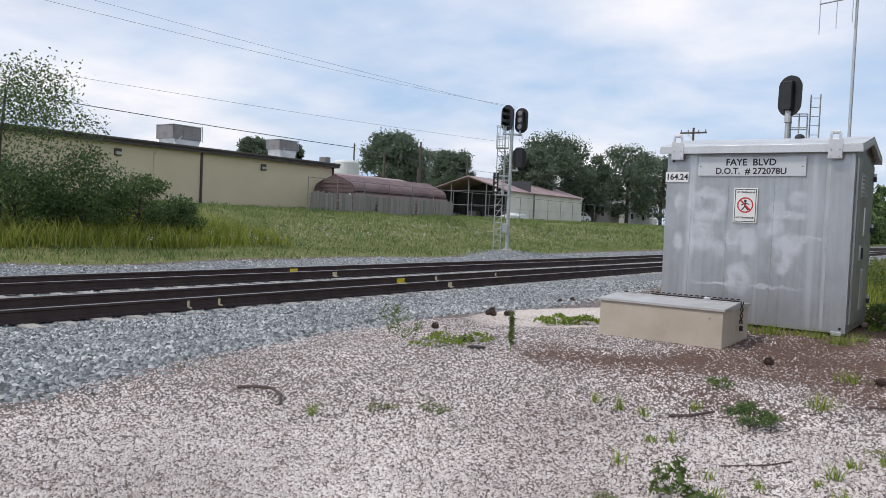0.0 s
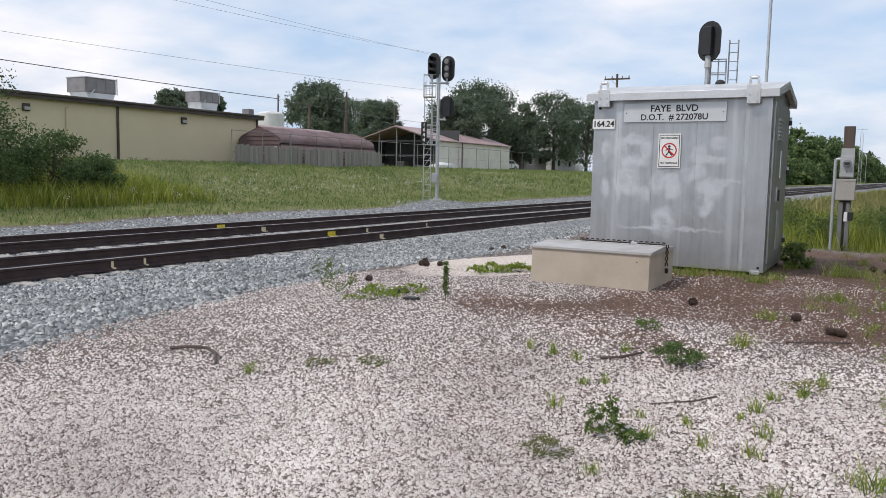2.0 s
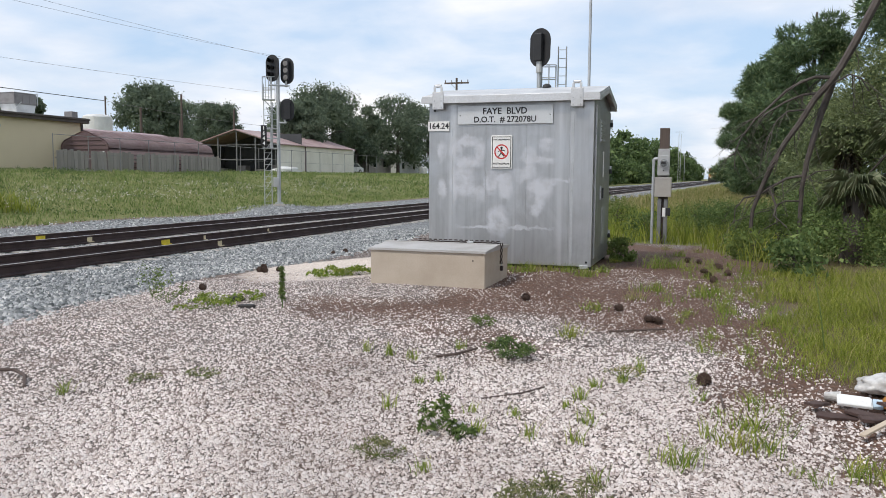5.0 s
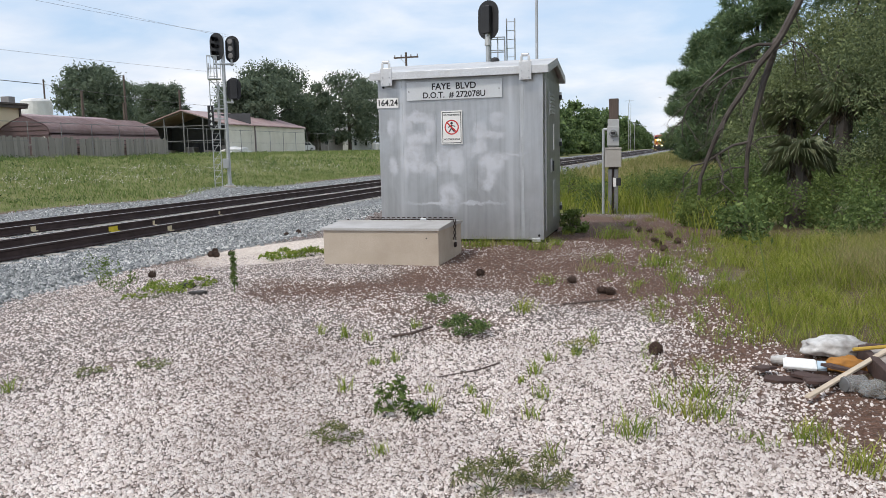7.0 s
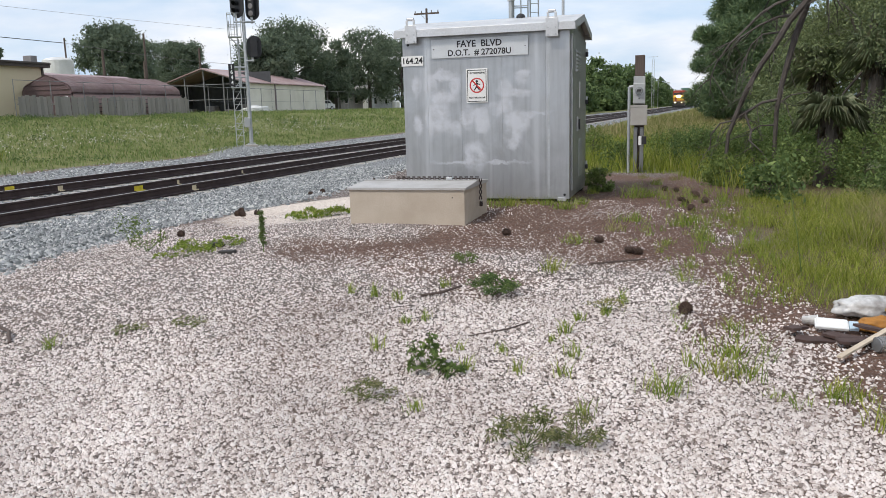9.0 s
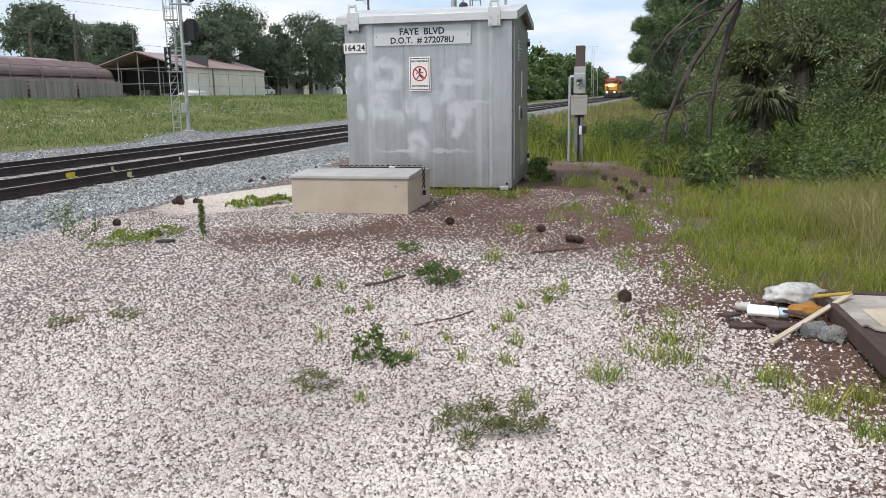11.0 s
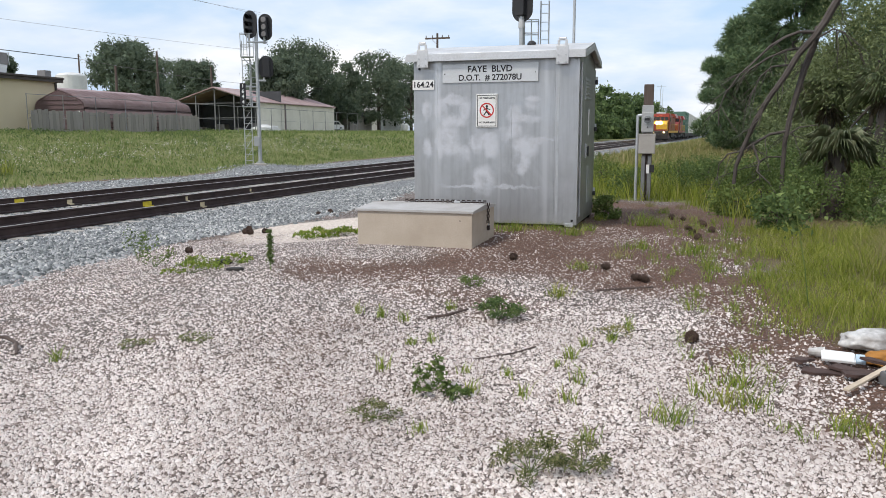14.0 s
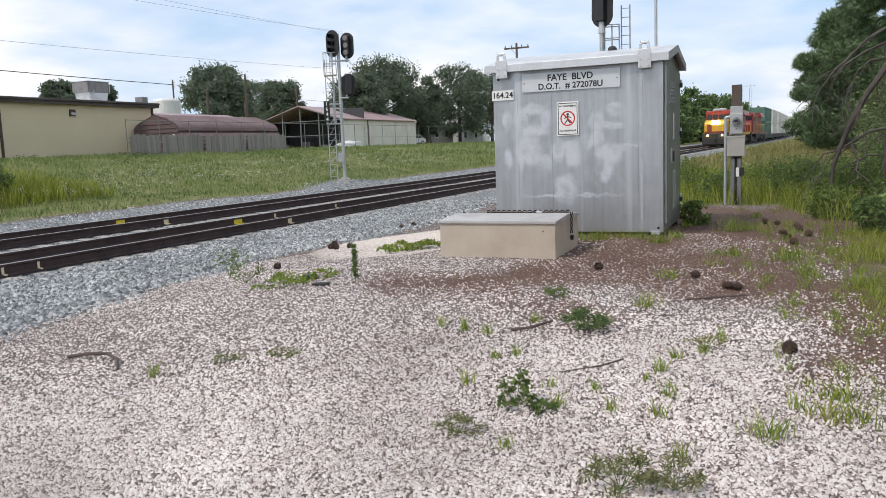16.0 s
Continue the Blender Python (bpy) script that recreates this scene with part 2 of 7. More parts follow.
M = {
    "ground": ground_material(),
    "hut": hut_metal(),
    "galv": surface("galvanised_steel", (0.55, 0.57, 0.58), (0.36, 0.37, 0.38), 0.5, 0.7, 2, 60, 0.05),
    "roofmetal": surface("aluminium_roof", (0.68, 0.69, 0.70), (0.45, 0.45, 0.45), 0.5, 0.6, 2, 40, 0.05),
    "pale_blue": surface("pale_blue_card", (0.50, 0.62, 0.70), (0.36, 0.46, 0.54), 0.6, 0, 4, 50, 0.03),
    "white": surface("white_sign", (0.80, 0.80, 0.78), (0.60, 0.59, 0.56), 0.5, 0, 2, 50, 0.03, contrast=0.4),
    "signgrey": surface("sign_grey", (0.62, 0.64, 0.65), (0.50, 0.51, 0.52), 0.45, 0.3, 2, 50, 0.03, contrast=0.4),
    "black": surface("black_paint", (0.012, 0.012, 0.014), (0.03, 0.03, 0.032), 0.55, 0, 3, 40, 0.05),
    "glass_dark": surface("signal_lens", (0.015, 0.015, 0.02), None, 0.55, 0, 3, 40, 0.0),
    "red": surface("red_ink", (0.55, 0.03, 0.03), None, 0.5, 0, 3, 40, 0.02),
    "beige": surface("beige_box", (0.50, 0.43, 0.35), (0.38, 0.31, 0.24), 0.8, 0, 2.2, 70, 0.2),
    "lid": surface("lid_grey", (0.47, 0.455, 0.44), (0.33, 0.31, 0.29), 0.55, 0.1, 3, 50, 0.1),
    "chain": surface("rusty_chain", (0.06, 0.045, 0.04), (0.03, 0.02, 0.018), 0.7, 0.5, 8, 80, 0.2),
    "rail": surface("rusty_rail", (0.058, 0.036, 0.034), (0.032, 0.021, 0.020), 0.72, 0.2, 2.5, 45, 0.3),
    "railtop": surface("rail_tread", (0.52, 0.47, 0.44), (0.33, 0.28, 0.25), 0.35, 0.8, 2, 40, 0.05),
    "tie": surface("concrete_tie", (0.48, 0.45, 0.41), (0.30, 0.27, 0.24), 0.9, 0, 3, 50, 0.4, vary=0.35),
    "mustard": surface("mustard_plastic", (0.50, 0.33, 0.05), (0.30, 0.19, 0.04), 0.7, 0, 8, 40, 0.2),
    "yellow": surface("yellow_paint", (0.72, 0.58, 0.03), (0.45, 0.36, 0.06), 0.6, 0, 6, 40, 0.1),
    "cream": surface("cream_paint", (0.72, 0.62, 0.42), (0.5, 0.42, 0.28), 0.6, 0, 6, 40, 0.1),
    "stucco": surface("cream_wall", (0.62, 0.55, 0.38), (0.54, 0.47, 0.32), 0.85, 0, 0.3, 12, 0.15, contrast=0.5),
    "fascia": surface("brown_fascia", (0.07, 0.055, 0.045), None, 0.5, 0.2, 1, 20, 0.05),
    "roofwhite": surface("white_roof", (0.75, 0.75, 0.73), None, 0.7, 0, 0.5, 10, 0.05),
    "hvac": surface("hvac_grey", (0.23, 0.22, 0.22), (0.14, 0.13, 0.13), 0.6, 0.2, 1.5, 20, 0.1),
    "duct": surface("hvac_curb", (0.62, 0.63, 0.63), None, 0.5, 0.4, 1.5, 20, 0.1),
    "maroon": surface("maroon_sheet", (0.155, 0.105, 0.11), (0.10, 0.07, 0.075), 0.55, 0.15, 0.8, 15, 0.1),
    "maroonroof": surface("faded_roof", (0.40, 0.29, 0.28), (0.27, 0.17, 0.165), 0.55, 0.1, 0.8, 15, 0.1),
    # near-black that holds the open shed's inside shade; also a dark roof
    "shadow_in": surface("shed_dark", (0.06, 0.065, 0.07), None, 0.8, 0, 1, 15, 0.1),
    "siding": surface("white_siding", (0.70, 0.68, 0.60), (0.55, 0.53, 0.46), 0.6, 0, 0.8, 12, 0.05),
    "board": surface("grey_board", (0.34, 0.32, 0.29), (0.20, 0.185, 0.17), 0.9, 0, 1.5, 25, 0.3, (1, 1, 0.15), vary=0.6),
    "wood": surface("weathered_wood", (0.12, 0.09, 0.075), (0.05, 0.04, 0.035), 0.9, 0, 2, 35, 0.5, (1, 1, 0.08)),
    "bark": surface("bark", (0.105, 0.088, 0.075), (0.05, 0.04, 0.036), 0.95, 0, 4, 18, 0.9, (1, 1, 0.35)),
    "deadwood": surface("dead_wood", (0.10, 0.085, 0.075), (0.045, 0.037, 0.032), 0.95, 0, 3, 22, 0.6),
    "meterbox": surface("meter_grey", (0.45, 0.46, 0.46), (0.35, 0.35, 0.34), 0.5, 0.3, 3, 40, 0.05),
    "disconnect": surface("disconnect_tan", (0.42, 0.40, 0.37), (0.33, 0.31, 0.28), 0.6, 0.1, 3, 40, 0.05),
    "loco_red": surface("loco_red", (0.25, 0.03, 0.022), (0.14, 0.022, 0.018), 0.45, 0, 0.8, 14, 0.05),
    "loco_orange": surface("loco_orange", (0.25, 0.045, 0.02), (0.15, 0.03, 0.015), 0.45, 0, 0.8, 14, 0.05),
    "loco_yellow": surface("loco_yellow", (0.62, 0.36, 0.03), (0.42, 0.22, 0.02), 0.45, 0, 0.8, 14, 0.05),
    "under": surface("underframe", (0.025, 0.024, 0.024), (0.05, 0.045, 0.04), 0.7, 0.2, 1, 14, 0.1),
    "lamp_on": surface("headlight", (1, 0.9, 0.6), None, 0.3, 0, 1, 10, 0, emit=((1, 0.78, 0.36), 40)),
    "green_steel": surface("green_steel", (0.10, 0.20, 0.15), (0.07, 0.13, 0.10), 0.5, 0.1, 0.7, 12, 0.1),
    "cont_white": surface("container_white", (0.62, 0.62, 0.60), (0.48, 0.47, 0.44), 0.5, 0.1, 0.7, 12, 0.1),
    "window": surface("dark_glass", (0.03, 0.035, 0.04), None, 0.08, 0, 1, 10, 0),
    "car_white": surface("car_paint", (0.70, 0.71, 0.72), None, 0.25, 0.1, 1, 12, 0),
    "plastic": surface("dirty_plastic_bag", (0.60, 0.59, 0.57), (0.20, 0.18, 0.165), 0.35, 0, 7, 30, 0.25, contrast=0.9),
    "clear": surface("clear_plastic", (0.66, 0.67, 0.66), (0.40, 0.40, 0.38), 0.18, 0, 6, 30, 0.1),
    "orange_rag": surface("orange_rag", (0.42, 0.18, 0.03), (0.17, 0.08, 0.025), 0.8, 0, 8, 30, 0.3),
    "lath": surface("pale_lath", (0.60, 0.50, 0.38), (0.40, 0.32, 0.24), 0.8, 0, 4, 40, 0.3),
    "rustplank": surface("rusty_angle", (0.085, 0.05, 0.042), (0.04, 0.026, 0.022), 0.8, 0.1, 4, 40, 0.3),
    "oldply": surface("peeling_sheet", (0.46, 0.42, 0.38), (0.24, 0.20, 0.17), 0.8, 0, 3.5, 22, 0.4, contrast=1.0),
    "stickwood": surface("brown_stick", (0.11, 0.08, 0.068), (0.05, 0.035, 0.03), 0.95, 0, 9, 40, 0.5),
    "channel": surface("dull_steel", (0.24, 0.245, 0.25), (0.15, 0.15, 0.15), 0.6, 0.5, 3, 40, 0.1),
    "cone": surface("pine_cone", (0.09, 0.055, 0.04), (0.03, 0.02, 0.015), 0.9, 0, 20, 80, 0.5),
    "shell": island("shell_stones", [(0.0, (0.15, 0.12, 0.108)), (0.16, (0.46, 0.385, 0.35)), (0.45, (0.74, 0.655, 0.612)), (1.0, (0.89, 0.83, 0.795))], 0.85),
    "stones": island("ballast_stones", [(0.0, (0.08, 0.088, 0.09)), (0.4, (0.25, 0.265, 0.27)), (0.8, (0.46, 0.47, 0.47)), (1.0, (0.72, 0.71, 0.68))], 0.8),
    "grass": island("grass_blades", [(0.0, (0.13, 0.17, 0.028)), (0.5, (0.29, 0.335, 0.055)), (0.85, (0.42, 0.43, 0.10)), (1.0, (0.50, 0.44, 0.20))], 0.6, translucent=0.35),
    "field": island("field_grass", [(0.0, (0.105, 0.16, 0.05)), (0.5, (0.205, 0.275, 0.09)), (0.8, (0.30, 0.34, 0.13)), (1.0, (0.47, 0.43, 0.27))], 0.7, translucent=0.3),
    "strawgrass": island("straw_grass", [(0.0, (0.16, 0.20, 0.05)), (0.5, (0.33, 0.29, 0.13)), (1.0, (0.46, 0.38, 0.22))], 0.7, translucent=0.35),
    "weed": island("weed_leaves", [(0.0, (0.06, 0.10, 0.038)), (0.6, (0.12, 0.185, 0.065)), (1.0, (0.23, 0.29, 0.10))], 0.55, translucent=0.3, plant=0.35),
    "dryweed": island("olive_weed", [(0.0, (0.10, 0.12, 0.05)), (0.6, (0.21, 0.225, 0.09)), (1.0, (0.34, 0.32, 0.17))], 0.65, translucent=0.25),
    "fallen": island("fallen_needles", [(0.0, (0.05, 0.03, 0.022)), (0.6, (0.13, 0.075, 0.055)), (1.0, (0.25, 0.17, 0.13))], 0.85),
    "tuft": island("young_grass", [(0.0, (0.12, 0.19, 0.03)), (0.6, (0.26, 0.34, 0.06)), (1.0, (0.40, 0.40, 0.12))], 0.55, translucent=0.35),
    # oak greens paled and greyed: distance haze put into the leaf colour
    "oak": island("hazed_oak_leaves", [(0.0, (0.115, 0.15, 0.11)), (0.6, (0.165, 0.21, 0.14)), (1.0, (0.21, 0.255, 0.17))], 0.7, translucent=0.35),
    "bush": island("bush_leaves", [(0.0, (0.065, 0.10, 0.045)), (0.6, (0.125, 0.19, 0.07)), (1.0, (0.21, 0.28, 0.11))], 0.55, translucent=0.25),
    "pine": island("pine_needles", [(0.0, (0.075, 0.118, 0.066)), (0.6, (0.155, 0.23, 0.112)), (1.0, (0.25, 0.31, 0.15))], 0.6, translucent=0.15),
    "vine": island("vine_leaves", [(0.0, (0.09, 0.118, 0.064)), (0.6, (0.18, 0.23, 0.108)), (1.0, (0.33, 0.37, 0.18))], 0.5, translucent=0.25, plant=0.16),
    "palm": island("palm_fronds", [(0.0, (0.16, 0.195, 0.11)), (0.6, (0.27, 0.31, 0.18)), (1.0, (0.46, 0.44, 0.32))], 0.5, translucent=0.2),
    "thatch": island("dead_fronds", [(0.0, (0.16, 0.12, 0.08)), (1.0, (0.42, 0.36, 0.27))], 0.8, translucent=0.1),
    "flower": island("seed_heads", [(0.0, (0.45, 0.42, 0.34)), (1.0, (0.75, 0.72, 0.65))], 0.8),
}

M["clear"].node_tree.nodes["Principled BSDF"].inputs["Transmission Weight"].default_value = 0.75
M["clear"].node_tree.nodes["Principled BSDF"].inputs["IOR"].default_value = 1.15

# places on the yard, in metres
TUFTS = [(-0.67, 4.92), (-0.73, 4.77), (-0.62, 5.23), (-1.77, 5.96), (-1.62, 5.05), (-0.98, 4.55), (-1.26, 4.55), (-1.13, 4.28), (-0.46, 5.4), (-0.41, 3.79), (-0.58, 4.26), (-1.24, 3.69), (-0.84, 4.27),
         (-2.41, 5.62), (-2.2, 5.57), (-2.0, 5.52), (-1.75, 4.97), (-3.96, 4.18), (-1.77, 4.52), (-0.57, 4.53), (-0.37, 5.74), (0.08, 4.55)]
GRASS_CLUMPS = [(0.31, 4.75), (-0.04, 4.13), (0.27, 4.47), (-1.44, 10.4), (-2.2, 10.6), (-0.58, 11.78), (-0.67, 8.73), (-1.01, 8.06), (-1.02, 6.74), (-1.28, 12.3), (-1.3, 10.9), (-0.4, 13.6), (-0.1, 14.8), (-1.6, 14.2), (-0.7, 15.4), (-1.5, 16.2), (0.1, 9.4), (0.25, 8.2), (-2.6, 10.7), (-3.2, 10.9), (0.98, 3.95), (1.12, 3.72), (0.85, 4.32), (1.2, 4.15), (-1.75, 10.75), (-2.0, 10.8)]
CONES = [(0.06, 5.56), (-0.44, 7.58), (-0.36, 7.53), (-0.77, 8.06), (-1.79, 8.39), (-0.07, 12.47), (0.06, 10.88), (0.21, 11.83), (-0.24, 12.65), (0.13, 10.34), (0.31, 11.19), (0.0, 11.4), (0.18, 12.1), (-6.05, 10.1), (-6.2, 10.2), (-5.9, 10.25), (-6.5, 10.8), (-5.9, 8.4), (-6.6, 13.4), (-6.45, 13.6)]
TRAIN_T, TRAIN_Y = [0, 16], [358, 102]

# paint daubs on the rails: which rail, place along it, length, colour
MARKS = [("B", 17.4, 0.34, "yellow"), ("A", 17.65, 0.18, "cream"), ("B", 19.1, 0.10, "cream"), ("B", 22.5, 0.10, "cream"), ("D", 17.1, 0.32, "yellow"), ("C", 17.3, 0.18, "cream"),
         ("C", 34.0, 0.16, "cream"), ("C", 35.4, 0.14, "cream"), ("C", 37.7, 0.14, "cream"), ("D", 35.1, 0.3, "cream"), ("D", 39.0, 0.3, "cream"), ("B", 37.3, 0.24, "cream"), ("A", 9.2, 0.05, "cream"), ("A", 9.9, 0.05, "cream")]



# ---------------------------------------------------------------- building blocks
def part(name, bm, mat, parent=None, label=""):
    me = bpy.data.meshes.new(name)
    bm.to_mesh(me)
    bm.free()
    me.materials.append(mat)
    ob = new(name, me)
    ob.parent = parent
    return tagged(ob, label)


def thing(name, x, y, z, label, category, group="", kind="", rz=0.0):
    ob = new(name)
    ob.matrix_basis = pose(x, y, z, 0, 0, rz)
    return tagged(ob, label, category, group, kind)


def box(x0, x1, y0, y1, z0, z1, bevel=0.0, bm=None):
    bm = bm or bmesh.new()
    made = bmesh.ops.create_cube(bm, size=1)["verts"]
    for v in made:
        v.co = Vector(((x0 + x1) / 2 + v.co.x * (x1 - x0), (y0 + y1) / 2 + v.co.y * (y1 - y0), (z0 + z1) / 2 + v.co.z * (z1 - z0)))
    if bevel:
        edges = {e for v in made for e in v.link_edges}
        bmesh.ops.bevel(bm, geom=list(edges), offset=bevel, segments=2, affect="EDGES", profile=0.5)
    return bm


def tube(p, q, r0, r1=None, n=8, bm=None):
    bm = bm or bmesh.new()
    p, q = Vector(p), Vector(q)
    r1 = r0 if r1 is None else r1
    way = q - p
    made = bmesh.ops.create_cone(bm, cap_ends=True, segments=n, radius1=r0, radius2=max(r1, 1e-4), depth=way.length)["verts"]
    m = Matrix.Translation((p + q) / 2) @ way.to_track_quat("Z", "Y").to_matrix().to_4x4()
    bmesh.ops.transform(bm, matrix=m, verts=made)
    return bm


def prism(outline, c0, c1, axis="x", bm=None):
    """The closed outline of (a, b) pairs drawn out along an axis from c0 to c1."""
    bm = bm or bmesh.new()

    def at(c, a, b):
        return {"x": (c, a, b), "y": (a, c, b), "z": (a, b, c)}[axis]
    lo = [bm.verts.new(at(c0, a, b)) for a, b in outline]
    hi = [bm.verts.new(at(c1, a, b)) for a, b in outline]
    n = len(outline)
    bm.faces.new(lo)
    bm.faces.new(hi[::-1])
    for i in range(n):
        bm.faces.new((lo[i], hi[i], hi[(i + 1) % n], lo[(i + 1) % n]))
    bmesh.ops.recalc_face_normals(bm, faces=bm.faces[:])
    return bm


def sphere(c, rx, ry, rz, bm=None, u=12, v=8):
    bm = bm or bmesh.new()
    made = bmesh.ops.create_uvsphere(bm, u_segments=u, v_segments=v, radius=1)["verts"]
    for w in made:
        w.co = Vector((c[0] + w.co.x * rx, c[1] + w.co.y * ry, c[2] + w.co.z * rz))
    return bm


def raw_mesh(name, verts, tris, mat, parent=None, label=""):
    """A mesh from arrays of corners and triangles."""
    me = bpy.data.meshes.new(name)
    verts, tris = np.asarray(verts, np.float32), np.asarray(tris, np.int32)
    me.vertices.add(len(verts))
    me.vertices.foreach_set("co", verts.ravel())
    me.loops.add(tris.size)
    me.loops.foreach_set("vertex_index", tris.ravel())
    me.polygons.add(len(tris))
    me.polygons.foreach_set("loop_start", np.arange(0, tris.size, 3, dtype=np.int32))
    me.update(calc_edges=True)
    me.materials.append(mat)
    ob = new(name, me)
    ob.parent = parent
    return tagged(ob, label)


def lettering(name, body, size, mat, parent, m, label=""):
    """Flat raised letters, centred, with the built-in font."""
    cu = bpy.data.curves.new(name, "FONT")
    cu.body, cu.size, cu.align_x, cu.align_y, cu.extrude = body, size, "CENTER", "CENTER", 0.0012
    cu.resolution_u, cu.offset = 3, size * 0.022
    tmp = new(name, cu)
    bpy.context.view_layer.update()
    me = bpy.data.meshes.new_from_object(tmp.evaluated_get(bpy.context.evaluated_depsgraph_get()))
    bpy.data.objects.remove(tmp)
    me.materials.clear()
    me.materials.append(mat)
    ob = new(name, me)
    ob.parent = parent
    ob.matrix_basis = m
    return tagged(ob, label)


rng = np.random.default_rng(7)

# ---------------------------------------------------------------- the lie of the land
BEND_Y = [0, 30, 40, 50, 60, 70, 80, 90, 102, 129, 145, 161, 190, 225, 300, 600, 1500]
BEND_X = [0, 0, 0.15, 0.6, 1.3, 2.2, 3.1, 4.0, 5.0, 7.2, 8.2, 9.1, 10.4, 11.6, 14, 22, 45]
TRACK_NEAR, TRACK_FAR, GAUGE = -12.78, -16.68, 1.50
HEAD_Z = -0.15


def bend(y):
    """How far the line has swung to the right at y."""
    y = np.asarray(y, float)
    return sum(np.interp(y + d, BEND_Y, BEND_X) for d in (-9, -4.5, 0, 4.5, 9)) / 5


def rise(y):
    """The line climbs a little as it goes off."""
    return np.interp(np.asarray(y, float), [0, 38, 55, 75, 100, 160, 250, 400], [0, 0, 0.10, 0.26, 0.46, 0.7, 0.9, 1.0])


def smooth(a, b, v):
    t = np.clip((np.asarray(v, float) - a) / (b - a), 0, 1)
    return t * t * (3 - 2 * t)


def wave(x, y, f, seed):
    """A cheap rolling unevenness between -1 and 1."""
    return (np.sin(f * x * 1.0 + 1.3 * seed + 1.7 * np.sin(f * 0.61 * y + seed)) + np.sin(f * y * 0.83 + 2.1 * seed + 1.4 * np.sin(f * 0.47 * x - seed))
            + np.sin(f * 0.57 * (x + y) + 3.3 * seed)) / 3


def land(x, y):
    x, y = np.asarray(x, float), np.asarray(y, float)
    u = x - bend(y)
    yard = np.interp(y, [-30, 0, 3.5, 4.2, 5, 7.7, 9, 12, 17, 25, 40, 80], [-0.05, 0, 0.02, 0.05, 0.12, 0.16, 0.2, 0.22, 0.16, 0.0, -0.1, -0.15])
    yard = yard * (1 - 0.7 * smooth(-3.5, -6.5, x))
    side = np.interp(u, [-400, -60, -45, -37, -33, -28, -24, -21, -19.2, -18.4, -11.2, -10.4, -7.2, -6.2],
                     [2.2, 2.1, 1.75, 1.6, 1.15, 0.45, -0.05, -0.25, -0.36, -0.39, -0.39, -0.37, -0.06, 0.0])
    z = np.where(u > -6.2, yard, side + yard * smooth(-8.5, -6.2, u))
    bank_dip = smooth(30, 12, y) * smooth(-24, -36, u) * 0.8
    z = z - bank_dip
    z = z + 0.018 * wave(x, y, 2.3, 1) * smooth(-11.5, -9, u) + 0.07 * wave(x, y, 0.9, 2) * smooth(-21, -27, u)
    z = z + rise(y) * smooth(-29, -22, u)
    z = z + 0.16 * np.exp(-(((x + 21.5) / 1.6) ** 2 + ((y - 36.8) / 2.6) ** 2))
    return z


def land1(x, y):
    return float(land(x, y))


def verge_edge(y):
    """Where the yard gives way to the overgrown verge."""
    return np.interp(y, [-10, 2, 3.5, 4.8, 5.3, 6.2, 8.6, 11, 13, 16.5, 18], [2.4, 1.7, 1.25, 1.1, 0.9, 0.65, 0.45, 0.5, 0.4, -0.1, -5.4])


def verge(x, y):
    e = verge_edge(y)
    return smooth(e - 0.1, e + 0.35, x + 0.2 * wave(x, y, 0.8, 4)) * (x - bend(y) > -9)


def soil(x, y):
    """Shares of ballast, turf, pine needles and sand."""
    u = x - bend(y)
    w = wave(x, y, 0.8, 4)
    ballast = smooth(-6.0, -7.0, u + 0.45 * w + 0.05 * np.clip(y - 10, 0, 20) - 0.35 * smooth(8, 2, y)) * smooth(-21.9, -20.4, u + 0.7 * w)
    ballast = np.maximum(ballast, smooth(1.7, 1.0, np.hypot((x + 21.5) / 1.6, (y - 36.6) / 2.6)))
    ballast = np.maximum(ballast, smooth(20, 26, y) * smooth(-11 - 0.01 * y, -10, u) * smooth(-4.8, -5.6, u))
    turf = smooth(-20.6, -22.4, u + 0.8 * w)
    turf = np.maximum(turf, verge(x, y) * smooth(11, 17, y))
    turf = np.maximum(turf, 0.46 * verge(x, y))
    needle = smooth(1.2, 0.5, np.hypot((x + 1.1) / 2.8, (y - 11.4) / 5.7) + 0.15 * w)
    needle = np.maximum(needle, 0.55 * smooth(1.1, 0.6, np.hypot((x + 2.2) / 2.6, (y - 7.4) / 1.5) + 0.2 * w))
    needle = np.maximum(needle, 0.85 * smooth(verge_edge(y) - 1.5, verge_edge(y) + 0.1, x + 0.35 * wave(x, y, 1.7, 3)) * (u > -5) * smooth(19, 16, y))
    needle = np.maximum(needle, 0.6 * smooth(-20.2, -21.2, u) * smooth(-25, -23, u))
    needle = np.maximum(needle, 0.62 * smooth(1.1, 0.5, np.hypot((x - 0.6) / 0.8, (y - 5.6) / 2.2) + 0.2 * w))
    needle = np.clip(needle + 0.35 * wave(x, y, 3.1, 6) * (needle > 0.05), 0, 0.95)
    needle = np.maximum(needle, 0.20 + 0.22 * wave(x, y, 1.9, 9) + 0.08 * smooth(-3.2, -1.8, x))
    sand = smooth(1.2, 0.6, np.hypot((x + 5.3) / 1.5, (y - 10.5) / 1.9) + 0.2 * w)
    return ballast, turf, needle, sand


def axis_lines(lo, hi, step, far_lo, far_hi):
    mid = np.arange(lo, hi + step / 2, step)
    grow = step * 1.22 ** np.arange(1, 90)
    up = hi + np.cumsum(grow)
    dn = lo - np.cumsum(grow)
    return np.concatenate([dn[dn > far_lo][::-1], mid, up[up < far_hi]])


